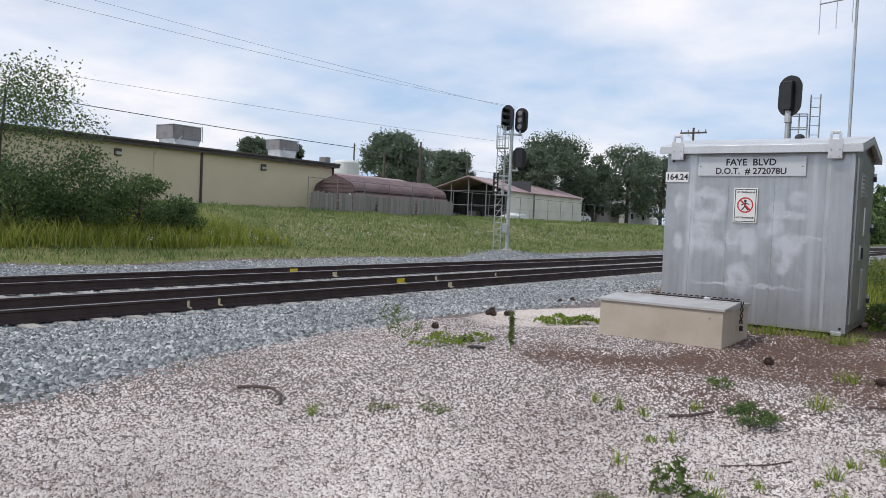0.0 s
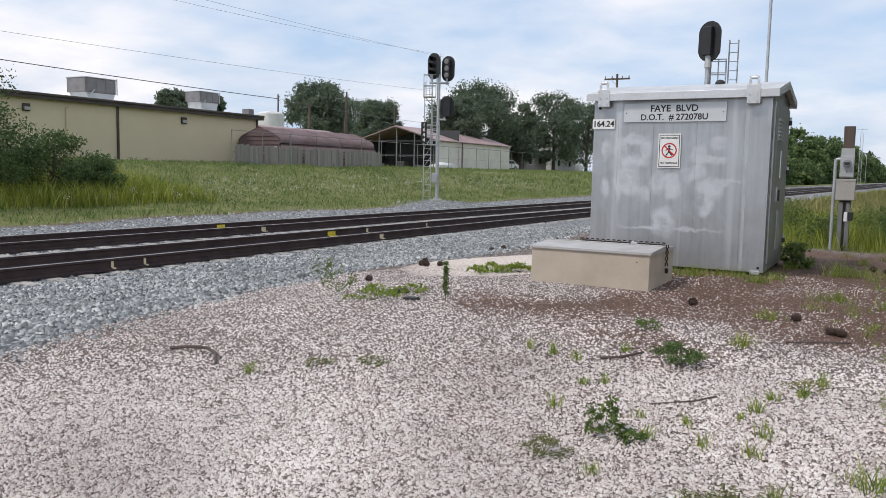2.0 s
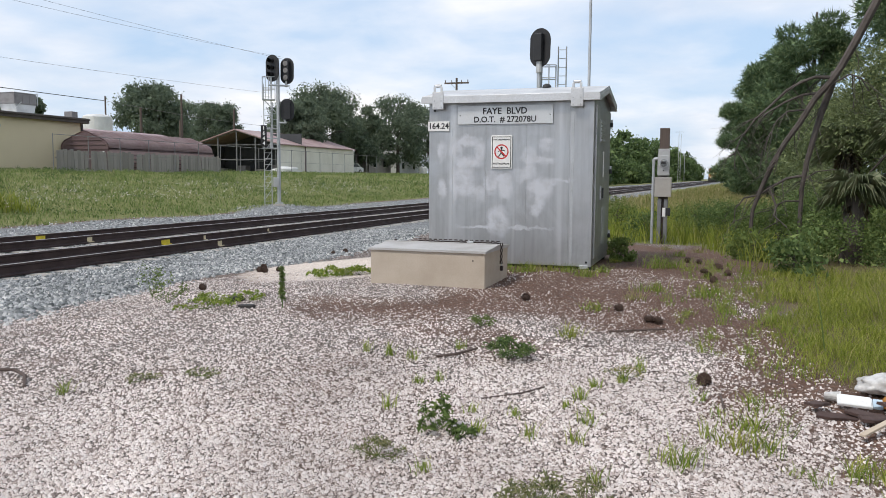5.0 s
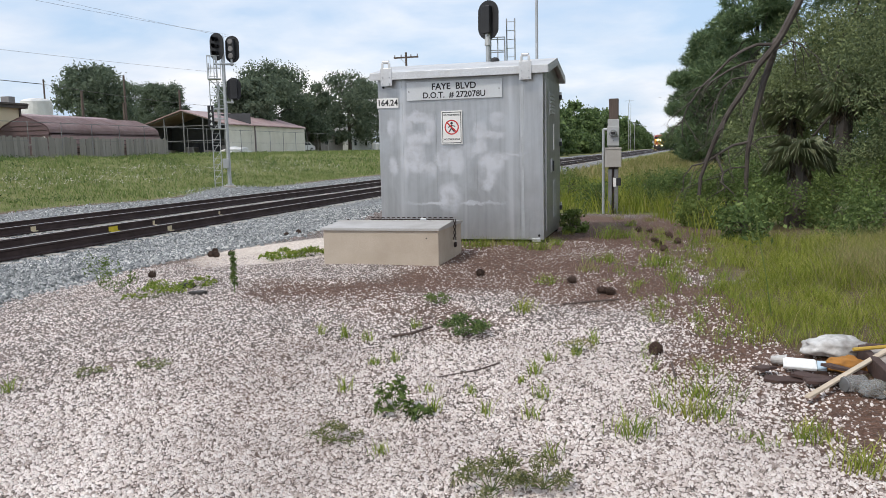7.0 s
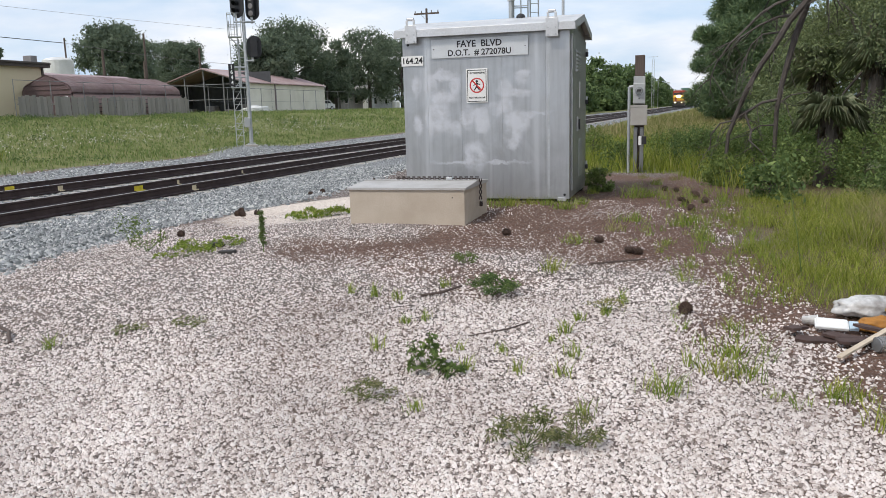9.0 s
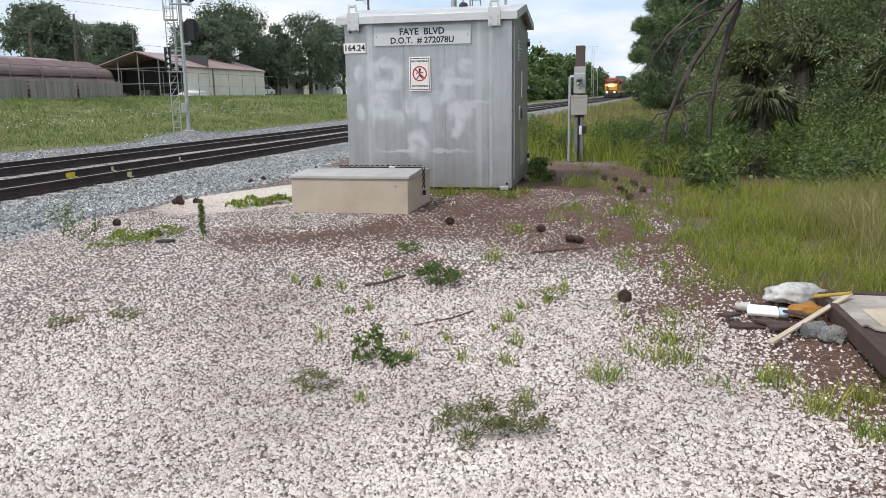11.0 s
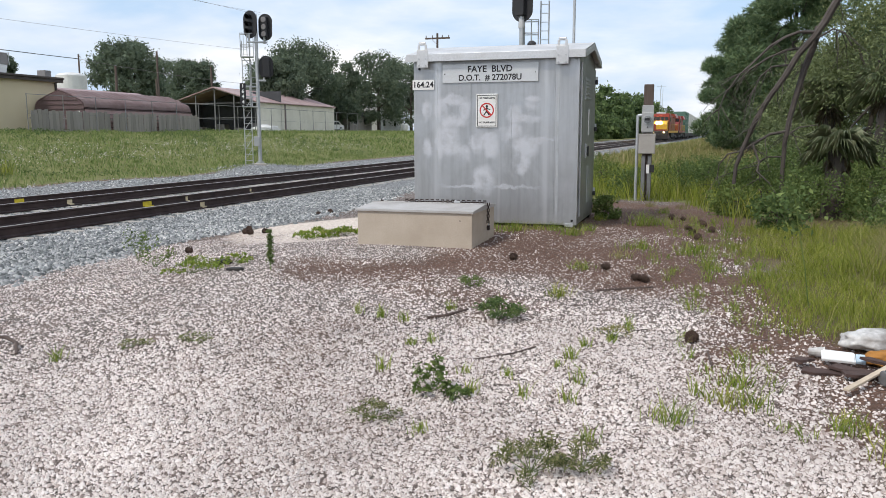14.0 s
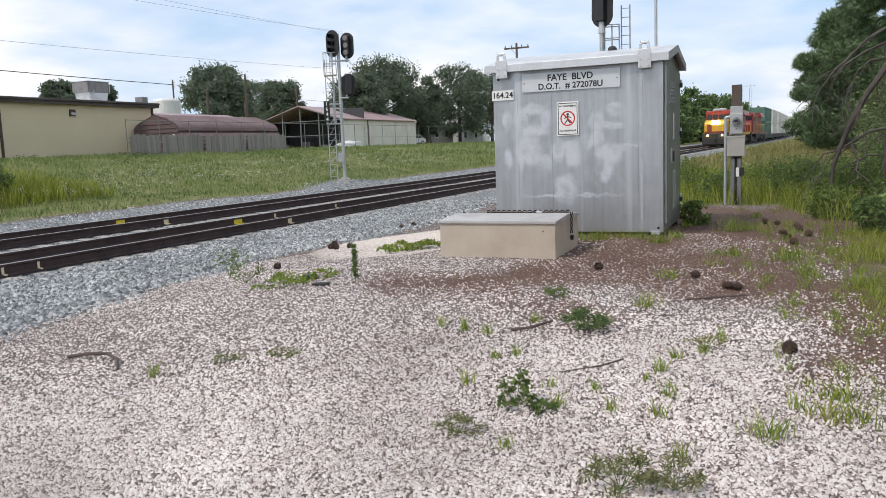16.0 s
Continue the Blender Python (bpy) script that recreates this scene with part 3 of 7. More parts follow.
def make_ground():
    xs, ys = axis_lines(-25, 4, 0.14, -2600, 2600), axis_lines(1, 22, 0.14, -1200, 3200)
    gx, gy = np.meshgrid(xs, ys)
    z = land(gx, gy)
    verts = np.stack([gx, gy, z], -1).reshape(-1, 3)
    n, k = len(ys), len(xs)
    i = np.arange(n * k).reshape(n, k)
    a, b, c, d = i[:-1, :-1].ravel(), i[:-1, 1:].ravel(), i[1:, 1:].ravel(), i[1:, :-1].ravel()
    ob = raw_mesh("ground", verts, np.concatenate([np.stack([a, b, c], -1), np.stack([a, c, d], -1)]), M["ground"])
    at = ob.data.attributes.new("soil", "FLOAT_COLOR", "POINT")
    at.data.foreach_set("color", np.stack(soil(gx, gy), -1).reshape(-1).astype(np.float32))
    ob.data.polygons.foreach_set("use_smooth", np.ones(len(ob.data.polygons), bool))
    tagged(ob, "pinkish white crushed shell yard, ballast and grassy verge", "ground", kind="structure")


make_ground()


# ---------------------------------------------------------------- railway
def rail_mesh(c, side, mat_web, parent, y0, y1):
    """One flat-bottomed rail swept along the bent line: foot, web and head."""
    ys = np.concatenate([np.arange(y0, 50, 6.0), np.arange(50, 330, 5.0), np.arange(330, y1, 60.0)])
    xs = c + side * GAUGE / 2 + bend(ys)
    prof = [(-0.09, 0), (-0.09, 0.03), (-0.016, 0.055), (-0.012, 0.16), (-0.038, 0.178), (-0.038, 0.213), (0.038, 0.213), (0.038, 0.178), (0.012, 0.16), (0.016, 0.055), (0.09, 0.03), (0.09, 0)]
    bm = bmesh.new()
    rings = [[bm.verts.new((x + a, y, HEAD_Z + float(rise(y)) - 0.215 + b)) for a, b in prof] for x, y in zip(xs, ys)]
    for r, s in zip(rings, rings[1:]):
        for j in range(len(prof)):
            bm.faces.new((r[j], r[(j + 1) % len(prof)], s[(j + 1) % len(prof)], s[j]))
    bmesh.ops.recalc_face_normals(bm, faces=bm.faces[:])
    rail = part("rail", bm, mat_web, parent, "rust-brown steel rail")
    bm = bmesh.new()
    rows = [(bm.verts.new((x - 0.03, y, HEAD_Z + float(rise(y)) + 0.003)), bm.verts.new((x + 0.03, y, HEAD_Z + float(rise(y)) + 0.003)), bm.verts.new((x + 0.034, y, HEAD_Z + float(rise(y)) - 0.006)), bm.verts.new((x - 0.034, y, HEAD_Z + float(rise(y)) - 0.006))) for x, y in zip(xs, ys)]
    for r, s in zip(rows, rows[1:]):
        for j in range(4):
            bm.faces.new((r[j], r[(j + 1) % 4], s[(j + 1) % 4], s[j]))
    bmesh.ops.recalc_face_normals(bm, faces=bm.faces[:])
    part("rail_tread", bm, M["railtop"], rail, "worn bright running surface")
    return rail


def tie_data():
    bm = box(-1.28, 1.28, -0.125, 0.125, -0.2, 0.0, 0.015)
    me = bpy.data.meshes.new("tie")
    bm.to_mesh(me)
    bm.free()
    me.materials.append(M["tie"])
    return me


def make_track(name, c, y_first):
    track = thing(name, 0, 0, 0, "railway track with rusty rails on concrete ties", "railway track", "tracks", "structure")
    for side in (-1, 1):
        rail_mesh(c, side, M["rail"], track, -60, 1200)
    me = tie_data()
    for i in range(200):
        y = y_first + 0.6 * i
        t = new("tie", me)
        t.parent = track
        t.matrix_basis = pose(c + float(bend(y)) + random.uniform(-0.03, 0.03), y, HEAD_Z + float(rise(y)) - 0.22 + random.uniform(-0.008, 0.004), 0, 0, random.uniform(-0.6, 0.6) - math.degrees(math.atan((float(bend(y + 1)) - float(bend(y - 1))) / 2)))
    vs, ts = [], []
    for i in range(60):
        for y in (y_first - 0.6 * (i + 1), y_first + 0.6 * (200 + i)):
            x, b = c + float(bend(y)), len(vs)
            vs += [(x + sx * 1.28, y + sy * 0.125, HEAD_Z + float(rise(y)) - 0.22 + sz) for sz in (-0.2, 0) for sx, sy in ((-1, -1), (1, -1), (1, 1), (-1, 1))]
            ts += [(b + 4, b + 5, b + 6), (b + 4, b + 6, b + 7), (b, b + 5, b + 1), (b, b + 4, b + 5), (b + 3, b + 7, b + 4), (b + 3, b + 4, b), (b + 1, b + 5, b + 6), (b + 1, b + 6, b + 2)]
    tagged(raw_mesh("far_ties", vs, ts, M["tie"], track), kind="stuff")
    return track


track_1 = make_track("track_1", TRACK_NEAR, 2.0)
track_2 = make_track("track_2", TRACK_FAR, 4.0)


def paint_mark(x, y, w, mat, label, parent, h=0.13):
    """Paint daubed on the rail's web and foot."""
    bm = box(0.013, 0.022, -w / 2, w / 2, -0.16, -0.16 + h, 0)
    box(0.020, 0.092, -w / 2, w / 2, -0.186, -0.160, 0, bm)
    ob = part("paint_mark", bm, mat, parent, label)
    ob.matrix_basis = pose(x, y, HEAD_Z, 0, 0, 0)


RA, RB, RC, RD = TRACK_NEAR + GAUGE / 2, TRACK_NEAR - GAUGE / 2, TRACK_FAR + GAUGE / 2, TRACK_FAR - GAUGE / 2
for x, y, w, m in MARKS:
    paint_mark({"A": RA, "B": RB, "C": RC, "D": RD}[x], y, w, M[m], "yellow paint mark" if m == "yellow" else "cream paint mark", track_1 if x in "AB" else track_2)


# ---------------------------------------------------------------- equipment hut
HUT_X, HUT_Y, HUT_Z, HUT_W, HUT_D, HUT_H = -3.88, 11.1, 0.26, 2.39, 1.80, 2.36


def make_hut():
    hut = thing("signal_hut", HUT_X, HUT_Y, HUT_Z, "weathered bare aluminium trackside equipment hut with scrubbed patches", "equipment hut")
    W, D, H = HUT_W, HUT_D, HUT_H
    # folded front sheets that meet in standing seams
    joints = [0.0, 0.36, 0.86, 1.45, 2.06, W]
    for a, b in zip(joints, joints[1:]):
        part("wall_panel", box(a + 0.002, b - 0.002, 0.0, 0.03, 0.0, H, 0.003), M["hut"], hut)
    for j in joints[1:-1]:
        part("seam", box(j - 0.006, j + 0.006, -0.004, 0.006, 0.02, H - 0.03, 0.002), M["hut"], hut)
    part("seam_flange", box(2.09, 2.125, -0.003, 0.0, 0.02, H - 0.03, 0.001), M["galv"], hut)
    part("corner_strip", box(W - 0.045, W + 0.004, -0.006, 0.0, 0, H, 0.002), M["hut"], hut)
    part("corner_strip", box(W, W + 0.005, 0, 0.05, 0, H, 0.002), M["hut"], hut)
    part("back_wall", box(0, W, D - 0.03, D, 0, H, 0.003), M["hut"], hut)
    part("left_wall", box(0, 0.03, 0.032, D - 0.032, 0, H, 0.003), M["hut"], hut)
    part("right_wall", box(W - 0.03, W, 0.032, D - 0.032, 0, H, 0.003), M["hut"], hut)
    part("gable", prism([(0.03, H), (D - 0.03, H), (D / 2, H + 0.16)], W - 0.03, W, "x"), M["hut"], hut)
    part("gable", prism([(0.03, H), (D - 0.03, H), (D / 2, H + 0.16)], 0.0, 0.03, "x"), M["hut"], hut)
    # right-hand end: door with vents, latch, hinges
    door = part("door", box(W + 0.001, W + 0.028, 0.16, D - 0.14, 0.10, H - 0.12, 0.006), M["hut"], hut, "flush aluminium door")
    part("vent_panel", box(W + 0.028, W + 0.036, 0.45, 0.95, H - 0.62, H - 0.30, 0.004), M["galv"], door)
    for i in range(6):
        part("louvre", box(W + 0.034, W + 0.05, 0.48, 0.92, H - 0.60 + i * 0.05, H - 0.575 + i * 0.05, 0.004), M["galv"], door)
    part("nameplate", box(W + 0.028, W + 0.036, 0.85, 0.93, 1.25, 1.62, 0.002), M["white"], door)
    part("latch_plate", box(W + 0.028, W + 0.05, 0.55, 0.68, 0.92, 1.12, 0.006), M["galv"], door)
    part("latch_handle", tube((W + 0.06, 0.62, 0.94), (W + 0.06, 0.62, 1.09), 0.014), M["black"], door, "black latch handle")
    part("lower_vent", box(W + 0.028, W + 0.036, 0.8, 1.15, 0.25, 0.8, 0.004), M["galv"], door)
    for z in (0.3, 1.3, 2.02):
        part("hinge", tube((W + 0.04, D - 0.13, z), (W + 0.04, D - 0.13, z + 0.12), 0.018), M["galv"], hut)
        part("padlock_hasp", box(W + 0.03, W + 0.07, D - 0.22, D - 0.17, z, z + 0.07, 0.008), M["black"], hut, "dark hasp")
    # shallow pitched roof with a folded edge
    rise, over = 0.16, 0.09
    t = 0.03
    front = [(-over, H + 0.0), (D / 2, H + rise + 0.03), (D / 2, H + rise + 0.03 + t), (-over, H + t)]
    back = [(D + over, H + 0.0), (D / 2, H + rise + 0.03), (D / 2, H + rise + 0.03 + t), (D + over, H + t)]
    roof = part("roof", prism(front, -0.08, W + 0.09, "x"), M["roofmetal"], hut, "pale folded metal roof")
    part("roof_slope", prism(back, -0.08, W + 0.09, "x"), M["roofmetal"], roof)
    part("drip_edge", box(-0.08, W + 0.09, -over - 0.012, -over + 0.004, H - 0.075, H + t, 0.003), M["roofmetal"], roof)
    part("drip_edge", box(-0.08, W + 0.09, D + over - 0.004, D + over + 0.012, H - 0.075, H + t, 0.003), M["roofmetal"], roof)
    for s, a in ((1, -over), (-1, D + over)):
        out = [(a, H - 0.075), (D / 2, H + rise - 0.045), (D / 2, H + rise + 0.03), (a, H)]
        part("barge_trim", prism(out, W + 0.078, W + 0.094, "x"), M["roofmetal"], roof)
        part("barge_trim", prism(out, -0.094, -0.078, "x"), M["roofmetal"], roof)
    # lifting lugs
    for x in (0.17, 2.17):
        for y, s in ((-over - 0.014, -1), (D + over + 0.014, 1)):
            lug = part("lifting_lug", box(x - 0.085, x + 0.085, y - 0.008, y + 0.008, H - 0.16, H + 0.09, 0.006), M["roofmetal"], hut)
            bm = box(x - 0.068, x - 0.035, y - 0.008, y + 0.008, H + 0.085, H + 0.16, 0.004)
            box(x + 0.035, x + 0.068, y - 0.008, y + 0.008, H + 0.085, H + 0.16, 0.004, bm)
            box(x - 0.055, x + 0.055, y - 0.008, y + 0.008, H + 0.15, H + 0.195, 0.012, bm)
            part("lug_eye", bm, M["roofmetal"], lug)
            for bx in (-0.05, 0.05):
                for bz in (-0.13, -0.04):
                    part("bolt", tube((x + bx, y + s * 0.006, H + bz), (x + bx, y + s * 0.018, H + bz), 0.011, n=6), M["galv"], lug)
    # skids under the hut
    for y in (0.12, D - 0.12):
        part("skid", box(0.02, W - 0.02, y - 0.05, y + 0.05, -0.12, 0.0, 0.008), M["under"], hut, "dark steel skid")
    part("anchor_lug", box(W - 0.16, W - 0.04, -0.03, 0.03, -0.03, 0.02, 0.004), M["galv"], hut)
    for x, z in ((0.09, H - 0.17), (W - 0.06, 0.06)):
        part("bolt", tube((x, -0.004, z), (x, -0.022, z), 0.018, n=6), M["black"], hut)
    # signs
    sign = part("location_sign", box(0.445, 1.83, -0.022, -0.008, 1.985, 2.245, 0.004), M["signgrey"], hut, "pale grey crossing sign with black lettering")
    face = lambda x, z, y=-0.0235: pose(x, y, z, 90, 0, 0)
    lettering("sign_text", "FAYE  BLVD", 0.125, M["black"], sign, face(1.14, 2.165))
    lettering("sign_text", "D.O.T.  # 272078U", 0.115, M["black"], sign, face(1.14, 2.048))
    for bx, bz in ((0.48, 2.11), (1.79, 2.11)):
        part("bolt", tube((bx, -0.02, bz), (bx, -0.03, bz), 0.008, n=6), M["black"], sign)
    plate = part("milepost_plate", box(-0.012, 0.315, -0.02, -0.008, 1.895, 2.035, 0.003), M["white"], hut, "white milepost plate")
    lettering("plate_text", "164.24", 0.115, M["black"], plate, face(0.152, 1.965, -0.0215))
    warn = part("warning_sign", box(0.945, 1.255, -0.022, -0.008, 1.355, 1.825, 0.006), M["white"], hut, "white no trespassing sign with red ring")
    bm = bmesh.new()
    for a, b, c, d in ((0.962, 1.238, 1.372, 1.380), (0.962, 1.238, 1.800, 1.808), (0.962, 0.970, 1.372, 1.808), (1.230, 1.238, 1.372, 1.808)):
        box(a, b, -0.0245, -0.022, c, d, 0, bm)
    part("border", bm, M["black"], warn, "black border")
    lettering("sign_text", "NO TRESPASSING", 0.030, M["black"], warn, face(1.10, 1.765))
    lettering("sign_text", "NO TRASPASAR", 0.033, M["black"], warn, face(1.10, 1.425))
    bm = bmesh.new()
    cx, cz, r = 1.10, 1.595, 0.105
    for i in range(28):
        p, q = 2 * math.pi * i / 28, 2 * math.pi * (i + 1) / 28
        vs = [bm.verts.new((cx + rr * math.cos(w), -0.0245, cz + rr * math.sin(w))) for rr, w in ((r, p), (r, q), (r - 0.018, q), (r - 0.018, p))]
        bm.faces.new(vs)
    for s in (-1,):
        v = [bm.verts.new((cx + a, -0.0248, cz + s * b)) for a, b in ((-0.078, -0.064), (-0.064, -0.078), (0.078, 0.064), (0.064, 0.078))]
        bm.faces.new(v)
    part("ring", bm, M["red"], warn, "red prohibition ring")
    bm = sphere((cx, -0.0235, cz + 0.055), 0.018, 0.001, 0.018)
    for x0, z0, x1, z1, w in ((0, 0.035, -0.005, -0.02, 0.02), (-0.005, -0.02, -0.045, -0.07, 0.011), (0, -0.02, 0.04, -0.068, 0.011), (0, 0.025, -0.05, 0.0, 0.009), (0, 0.025, 0.05, 0.01, 0.009)):
        tube((cx + x0, -0.0235, cz + z0), (cx + x1, -0.0235, cz + z1), w / 2 + 0.002, n=6, bm=bm)
        for vtx in bm.verts:
            vtx.co.y = min(max(vtx.co.y, -0.0242), -0.0225)
    part("pictogram", bm, M["black"], warn, "black pictogram")
    # vent knob on the left end and cap on the roof
    part("vent_cap", sphere((-0.03, 0.25, H - 0.16), 0.04, 0.06, 0.06), M["white"], hut, "white round cap")
    part("roof_cap", sphere((1.55, D / 2, H + rise + 0.06), 0.07, 0.07, 0.06), M["black"], hut, "dark roof cap")
    return hut


make_hut()


def make_antenna():
    x, y, z0 = -1.85, 12.99, HUT_Z + 1.0
    mast = thing("antenna_mast", x, y, z0, "thin grey steel antenna mast behind the hut", "antenna")
    part("pole", tube((0, 0, 0), (0, 0, 4.6), 0.024, 0.02, 10), M["galv"], mast)
    for z in (0.2, 1.1):
        part("bracket", box(-0.05, 0.05, -0.10, 0.02, z, z + 0.05, 0.004), M["galv"], mast)
    boom = part("boom", tube((0.12, 0.0, 3.75), (-0.46, -0.25, 3.62), 0.011), M["galv"], mast)
    for k, h in ((0.28, 0.36), (0.62, 0.40), (0.98, 0.44)):
        px, py = 0.12 - 0.58 * k, -0.25 * k
        part("element", tube((px, py, 3.75 - 0.13 * k - h), (px, py, 3.75 - 0.13 * k + h), 0.006, n=6), M["galv"], boom)


make_antenna()


# ---------------------------------------------------------------- battery box by the hut
def make_battery_box():
    b = thing("battery_box", -3.83, 8.88, 0.17, "low beige battery box with grey lid and chain", "box")
    W, D, H = 1.44, 1.08, 0.45
    part("front_panel", box(0, W, 0, 0.04, 0, H, 0.006), M["beige"], b)
    part("back_panel", box(0, W, D - 0.04, D, 0, H, 0.006), M["beige"], b)
    part("side_panel", box(W - 0.04, W, 0.042, D - 0.042, 0, H, 0.006), M["beige"], b)
    part("side_panel", box(0, 0.04, 0.042, D - 0.042, 0, H, 0.006), M["beige"], b)
    lid = part("lid", prism([(-0.02, H - 0.012), (-0.02, H + 0.014), (D / 2, H + 0.05), (D + 0.02, H + 0.014), (D + 0.02, H - 0.012)], -0.02, W + 0.02, "x"), M["lid"], b, "grey pitched metal lid")
    part("lid_ridge", box(-0.03, W + 0.03, D / 2 - 0.012, D / 2 + 0.012, H + 0.05, H + 0.06, 0.003), M["lid"], lid)
    chain = part("chain", tube((0.05, D * 0.6, H + 0.06), (0.08, D * 0.6, H + 0.06), 0.012), M["chain"], b, "rusty dark chain")
    # links alternate flat and upright over the lid, then hang at the end
    path = [(0.42 + 0.034 * i, D * 0.55, H + 0.064) for i in range(31)] + [(W + 0.045, D * 0.55 - 0.002 * i, H + 0.05 - 0.036 * i) for i in range(7)]
    for i, (x, y, z) in enumerate(path):
        hang = i > 30
        bm = bmesh.new()
        if hang:
            for s in (-1, 1):
                tube((x + (0.012 * s if i % 2 else 0), y + (0 if i % 2 else 0.012 * s), z - 0.02), (x + (0.012 * s if i % 2 else 0), y + (0 if i % 2 else 0.012 * s), z + 0.02), 0.008, n=5, bm=bm)
        else:
            for s in (-1, 1):
                tube((x - 0.02, y + (0.012 * s if i % 2 else 0), z + (0.003 if i % 2 else 0.012 * s + 0.012)), (x + 0.02, y + (0.012 * s if i % 2 else 0), z + (0.003 if i % 2 else 0.012 * s + 0.012)), 0.008, n=5, bm=bm)
        part("chain_link", bm, M["chain"], chain)
    lock = part("padlock", box(W + 0.03, W + 0.065, D * 0.55 - 0.03, D * 0.55 + 0.02, H - 0.27, H - 0.21, 0.008), M["chain"], b, "dark padlock")
    part("shackle", tube((W + 0.047, D * 0.55, H - 0.21), (W + 0.047, D * 0.55, H - 0.18), 0.006), M["galv"], lock)
    part("hasp", box(1.05, 1.13, D * 0.55 - 0.03, D * 0.55 + 0.03, H + 0.045, H + 0.085, 0.006), M["galv"], b)
    part("screw", tube((W * 0.9, -0.002, H - 0.1), (W * 0.9, -0.008, H - 0.1), 0.008, n=6), M["black"], b)


make_battery_box()


# ---------------------------------------------------------------- meter post
def make_meter_post():
    p = thing("meter_post", -0.87, 16.9, 0.10, "weathered timber post with grey electric meter and disconnect box", "meter post")
    part("post", box(-0.095, 0.095, 0.02, 0.19, -0.1, 2.42, 0.01), M["wood"], p, "dark weathered timber post")
    part("backboard", box(-0.115, 0.115, -0.015, 0.02, 1.44, 2.0, 0.006), M["meterbox"], p)
    sock = part("meter_socket", box(-0.12, 0.12, -0.08, -0.015, 1.46, 1.86, 0.01), M["meterbox"], p, "grey meter socket")
    part("ring", tube((0, -0.078, 1.71), (0, -0.095, 1.71), 0.095, 0.095, 20), M["galv"], sock)
    part("dome", sphere((0, -0.10, 1.71), 0.08, 0.07, 0.08), M["clear"], sock, "glass meter dome")
    part("dial", box(-0.045, 0.045, -0.176, -0.172, 1.69, 1.74, 0.002), M["black"], sock)
    part("seal", sphere((0, -0.085, 1.56), 0.012, 0.01, 0.012), M["black"], sock)
    dis = part("disconnect_box", box(-0.165, 0.165, -0.10, 0.02, 1.02, 1.42, 0.012), M["disconnect"], p, "tan disconnect box")
    part("cover_lip", box(-0.17, 0.17, -0.108, -0.10, 1.385, 1.425, 0.004), M["disconnect"], dis)
    part("conduit", tube((-0.20, -0.02, -0.1), (-0.20, -0.02, 1.80), 0.03, n=10), M["galv"], p, "grey conduit")
    part("elbow", tube((-0.20, -0.02, 1.79), (-0.10, -0.02, 1.80), 0.03, n=10), M["galv"], p)
    part("channel", box(-0.10, -0.025, -0.05, 0.01, -0.1, 0.98, 0.006), M["channel"], p)
    part("channel", box(0.025, 0.10, -0.05, 0.01, -0.1, 0.98, 0.006), M["channel"], p)
    part("tag", box(0.00, 0.06, -0.062, -0.052, 0.62, 0.80, 0.003), M["white"], p, "white tag")
    part("receptacle", box(0.07, 0.16, -0.10, -0.052, 0.64, 0.80, 0.01), M["black"], p, "black outlet box")


make_meter_post()


# ---------------------------------------------------------------- signals
def signal_head(parent, x, y, z, rz, lamps=False, r=0.30, half=0.36):
    """Oval backing plate with three lamp units under deep hoods; faces -y before the turn."""
    out = []
    for i in range(24):
        a = 2 * math.pi * i / 24
        out.append((r * math.cos(a), r * math.sin(a) + (half if math.sin(a) > 0 else -half)))
    head = part("signal_head", prism(out, -0.02, 0.02, "y"), M["black"], parent, "black oval signal head with hoods")
    head.matrix_basis = pose(x, y, z, 0, 0, rz)
    part("case", box(-0.17, 0.17, 0.02, 0.22, -0.5, 0.5, 0.03), M["black"], head)
    for k in (-0.36, 0, 0.36):
        part("lens", tube((0, -0.02, k), (0, -0.04, k), 0.10, n=16), M["glass_dark"], head)
        if lamps:
            part("rear_cover", tube((0, 0.22, k), (0, 0.25, k), 0.14, 0.12, 16), M["hvac"], head, "grey round rear cover")
        bm = bmesh.new()
        n = 12
        ring = []
        for i in range(n + 1):
            a = math.radians(-35 + 250 * i / n)
            ring.append(((0.135 * math.cos(a), k + 0.135 * math.sin(a)), 0.2 + 0.14 * max(0, math.sin(a))))
        fr = [bm.verts.new((c[0], -0.02, c[1])) for c, d in ring]
        to = [bm.verts.new((c[0] * 0.96, -0.02 - d, c[1])) for c, d in ring]
        for i in range(n):
            bm.faces.new((fr[i], fr[i + 1], to[i + 1], to[i]))
        bmesh.ops.solidify(bm, geom=bm.faces[:], thickness=0.006)
        part("hood", bm, M["black"], head)
    return head


def cage(parent, x0, x1, y0, y1, z0, z1):
    """Railed work platform of thin pipe."""
    deck = part("platform", box(x0, x1, y0, y1, z0 - 0.03, z0 + 0.02, 0.005), M["galv"], parent, "grey grated platform")
    for x in (x0, (x0 + x1) / 2, x1):
        for y in (y0, y1):
            part("stanchion", tube((x, y, z0), (x, y, z1), 0.022, n=6), M["galv"], deck)
    for z in (z1, (z0 + z1) / 2):
        for a, b in (((x0, y0), (x1, y0)), ((x0, y1), (x1, y1)), ((x0, y0), (x0, y1))):
            part("guard_rail", tube((*a, z), (*b, z), 0.02, n=6), M["galv"], deck)


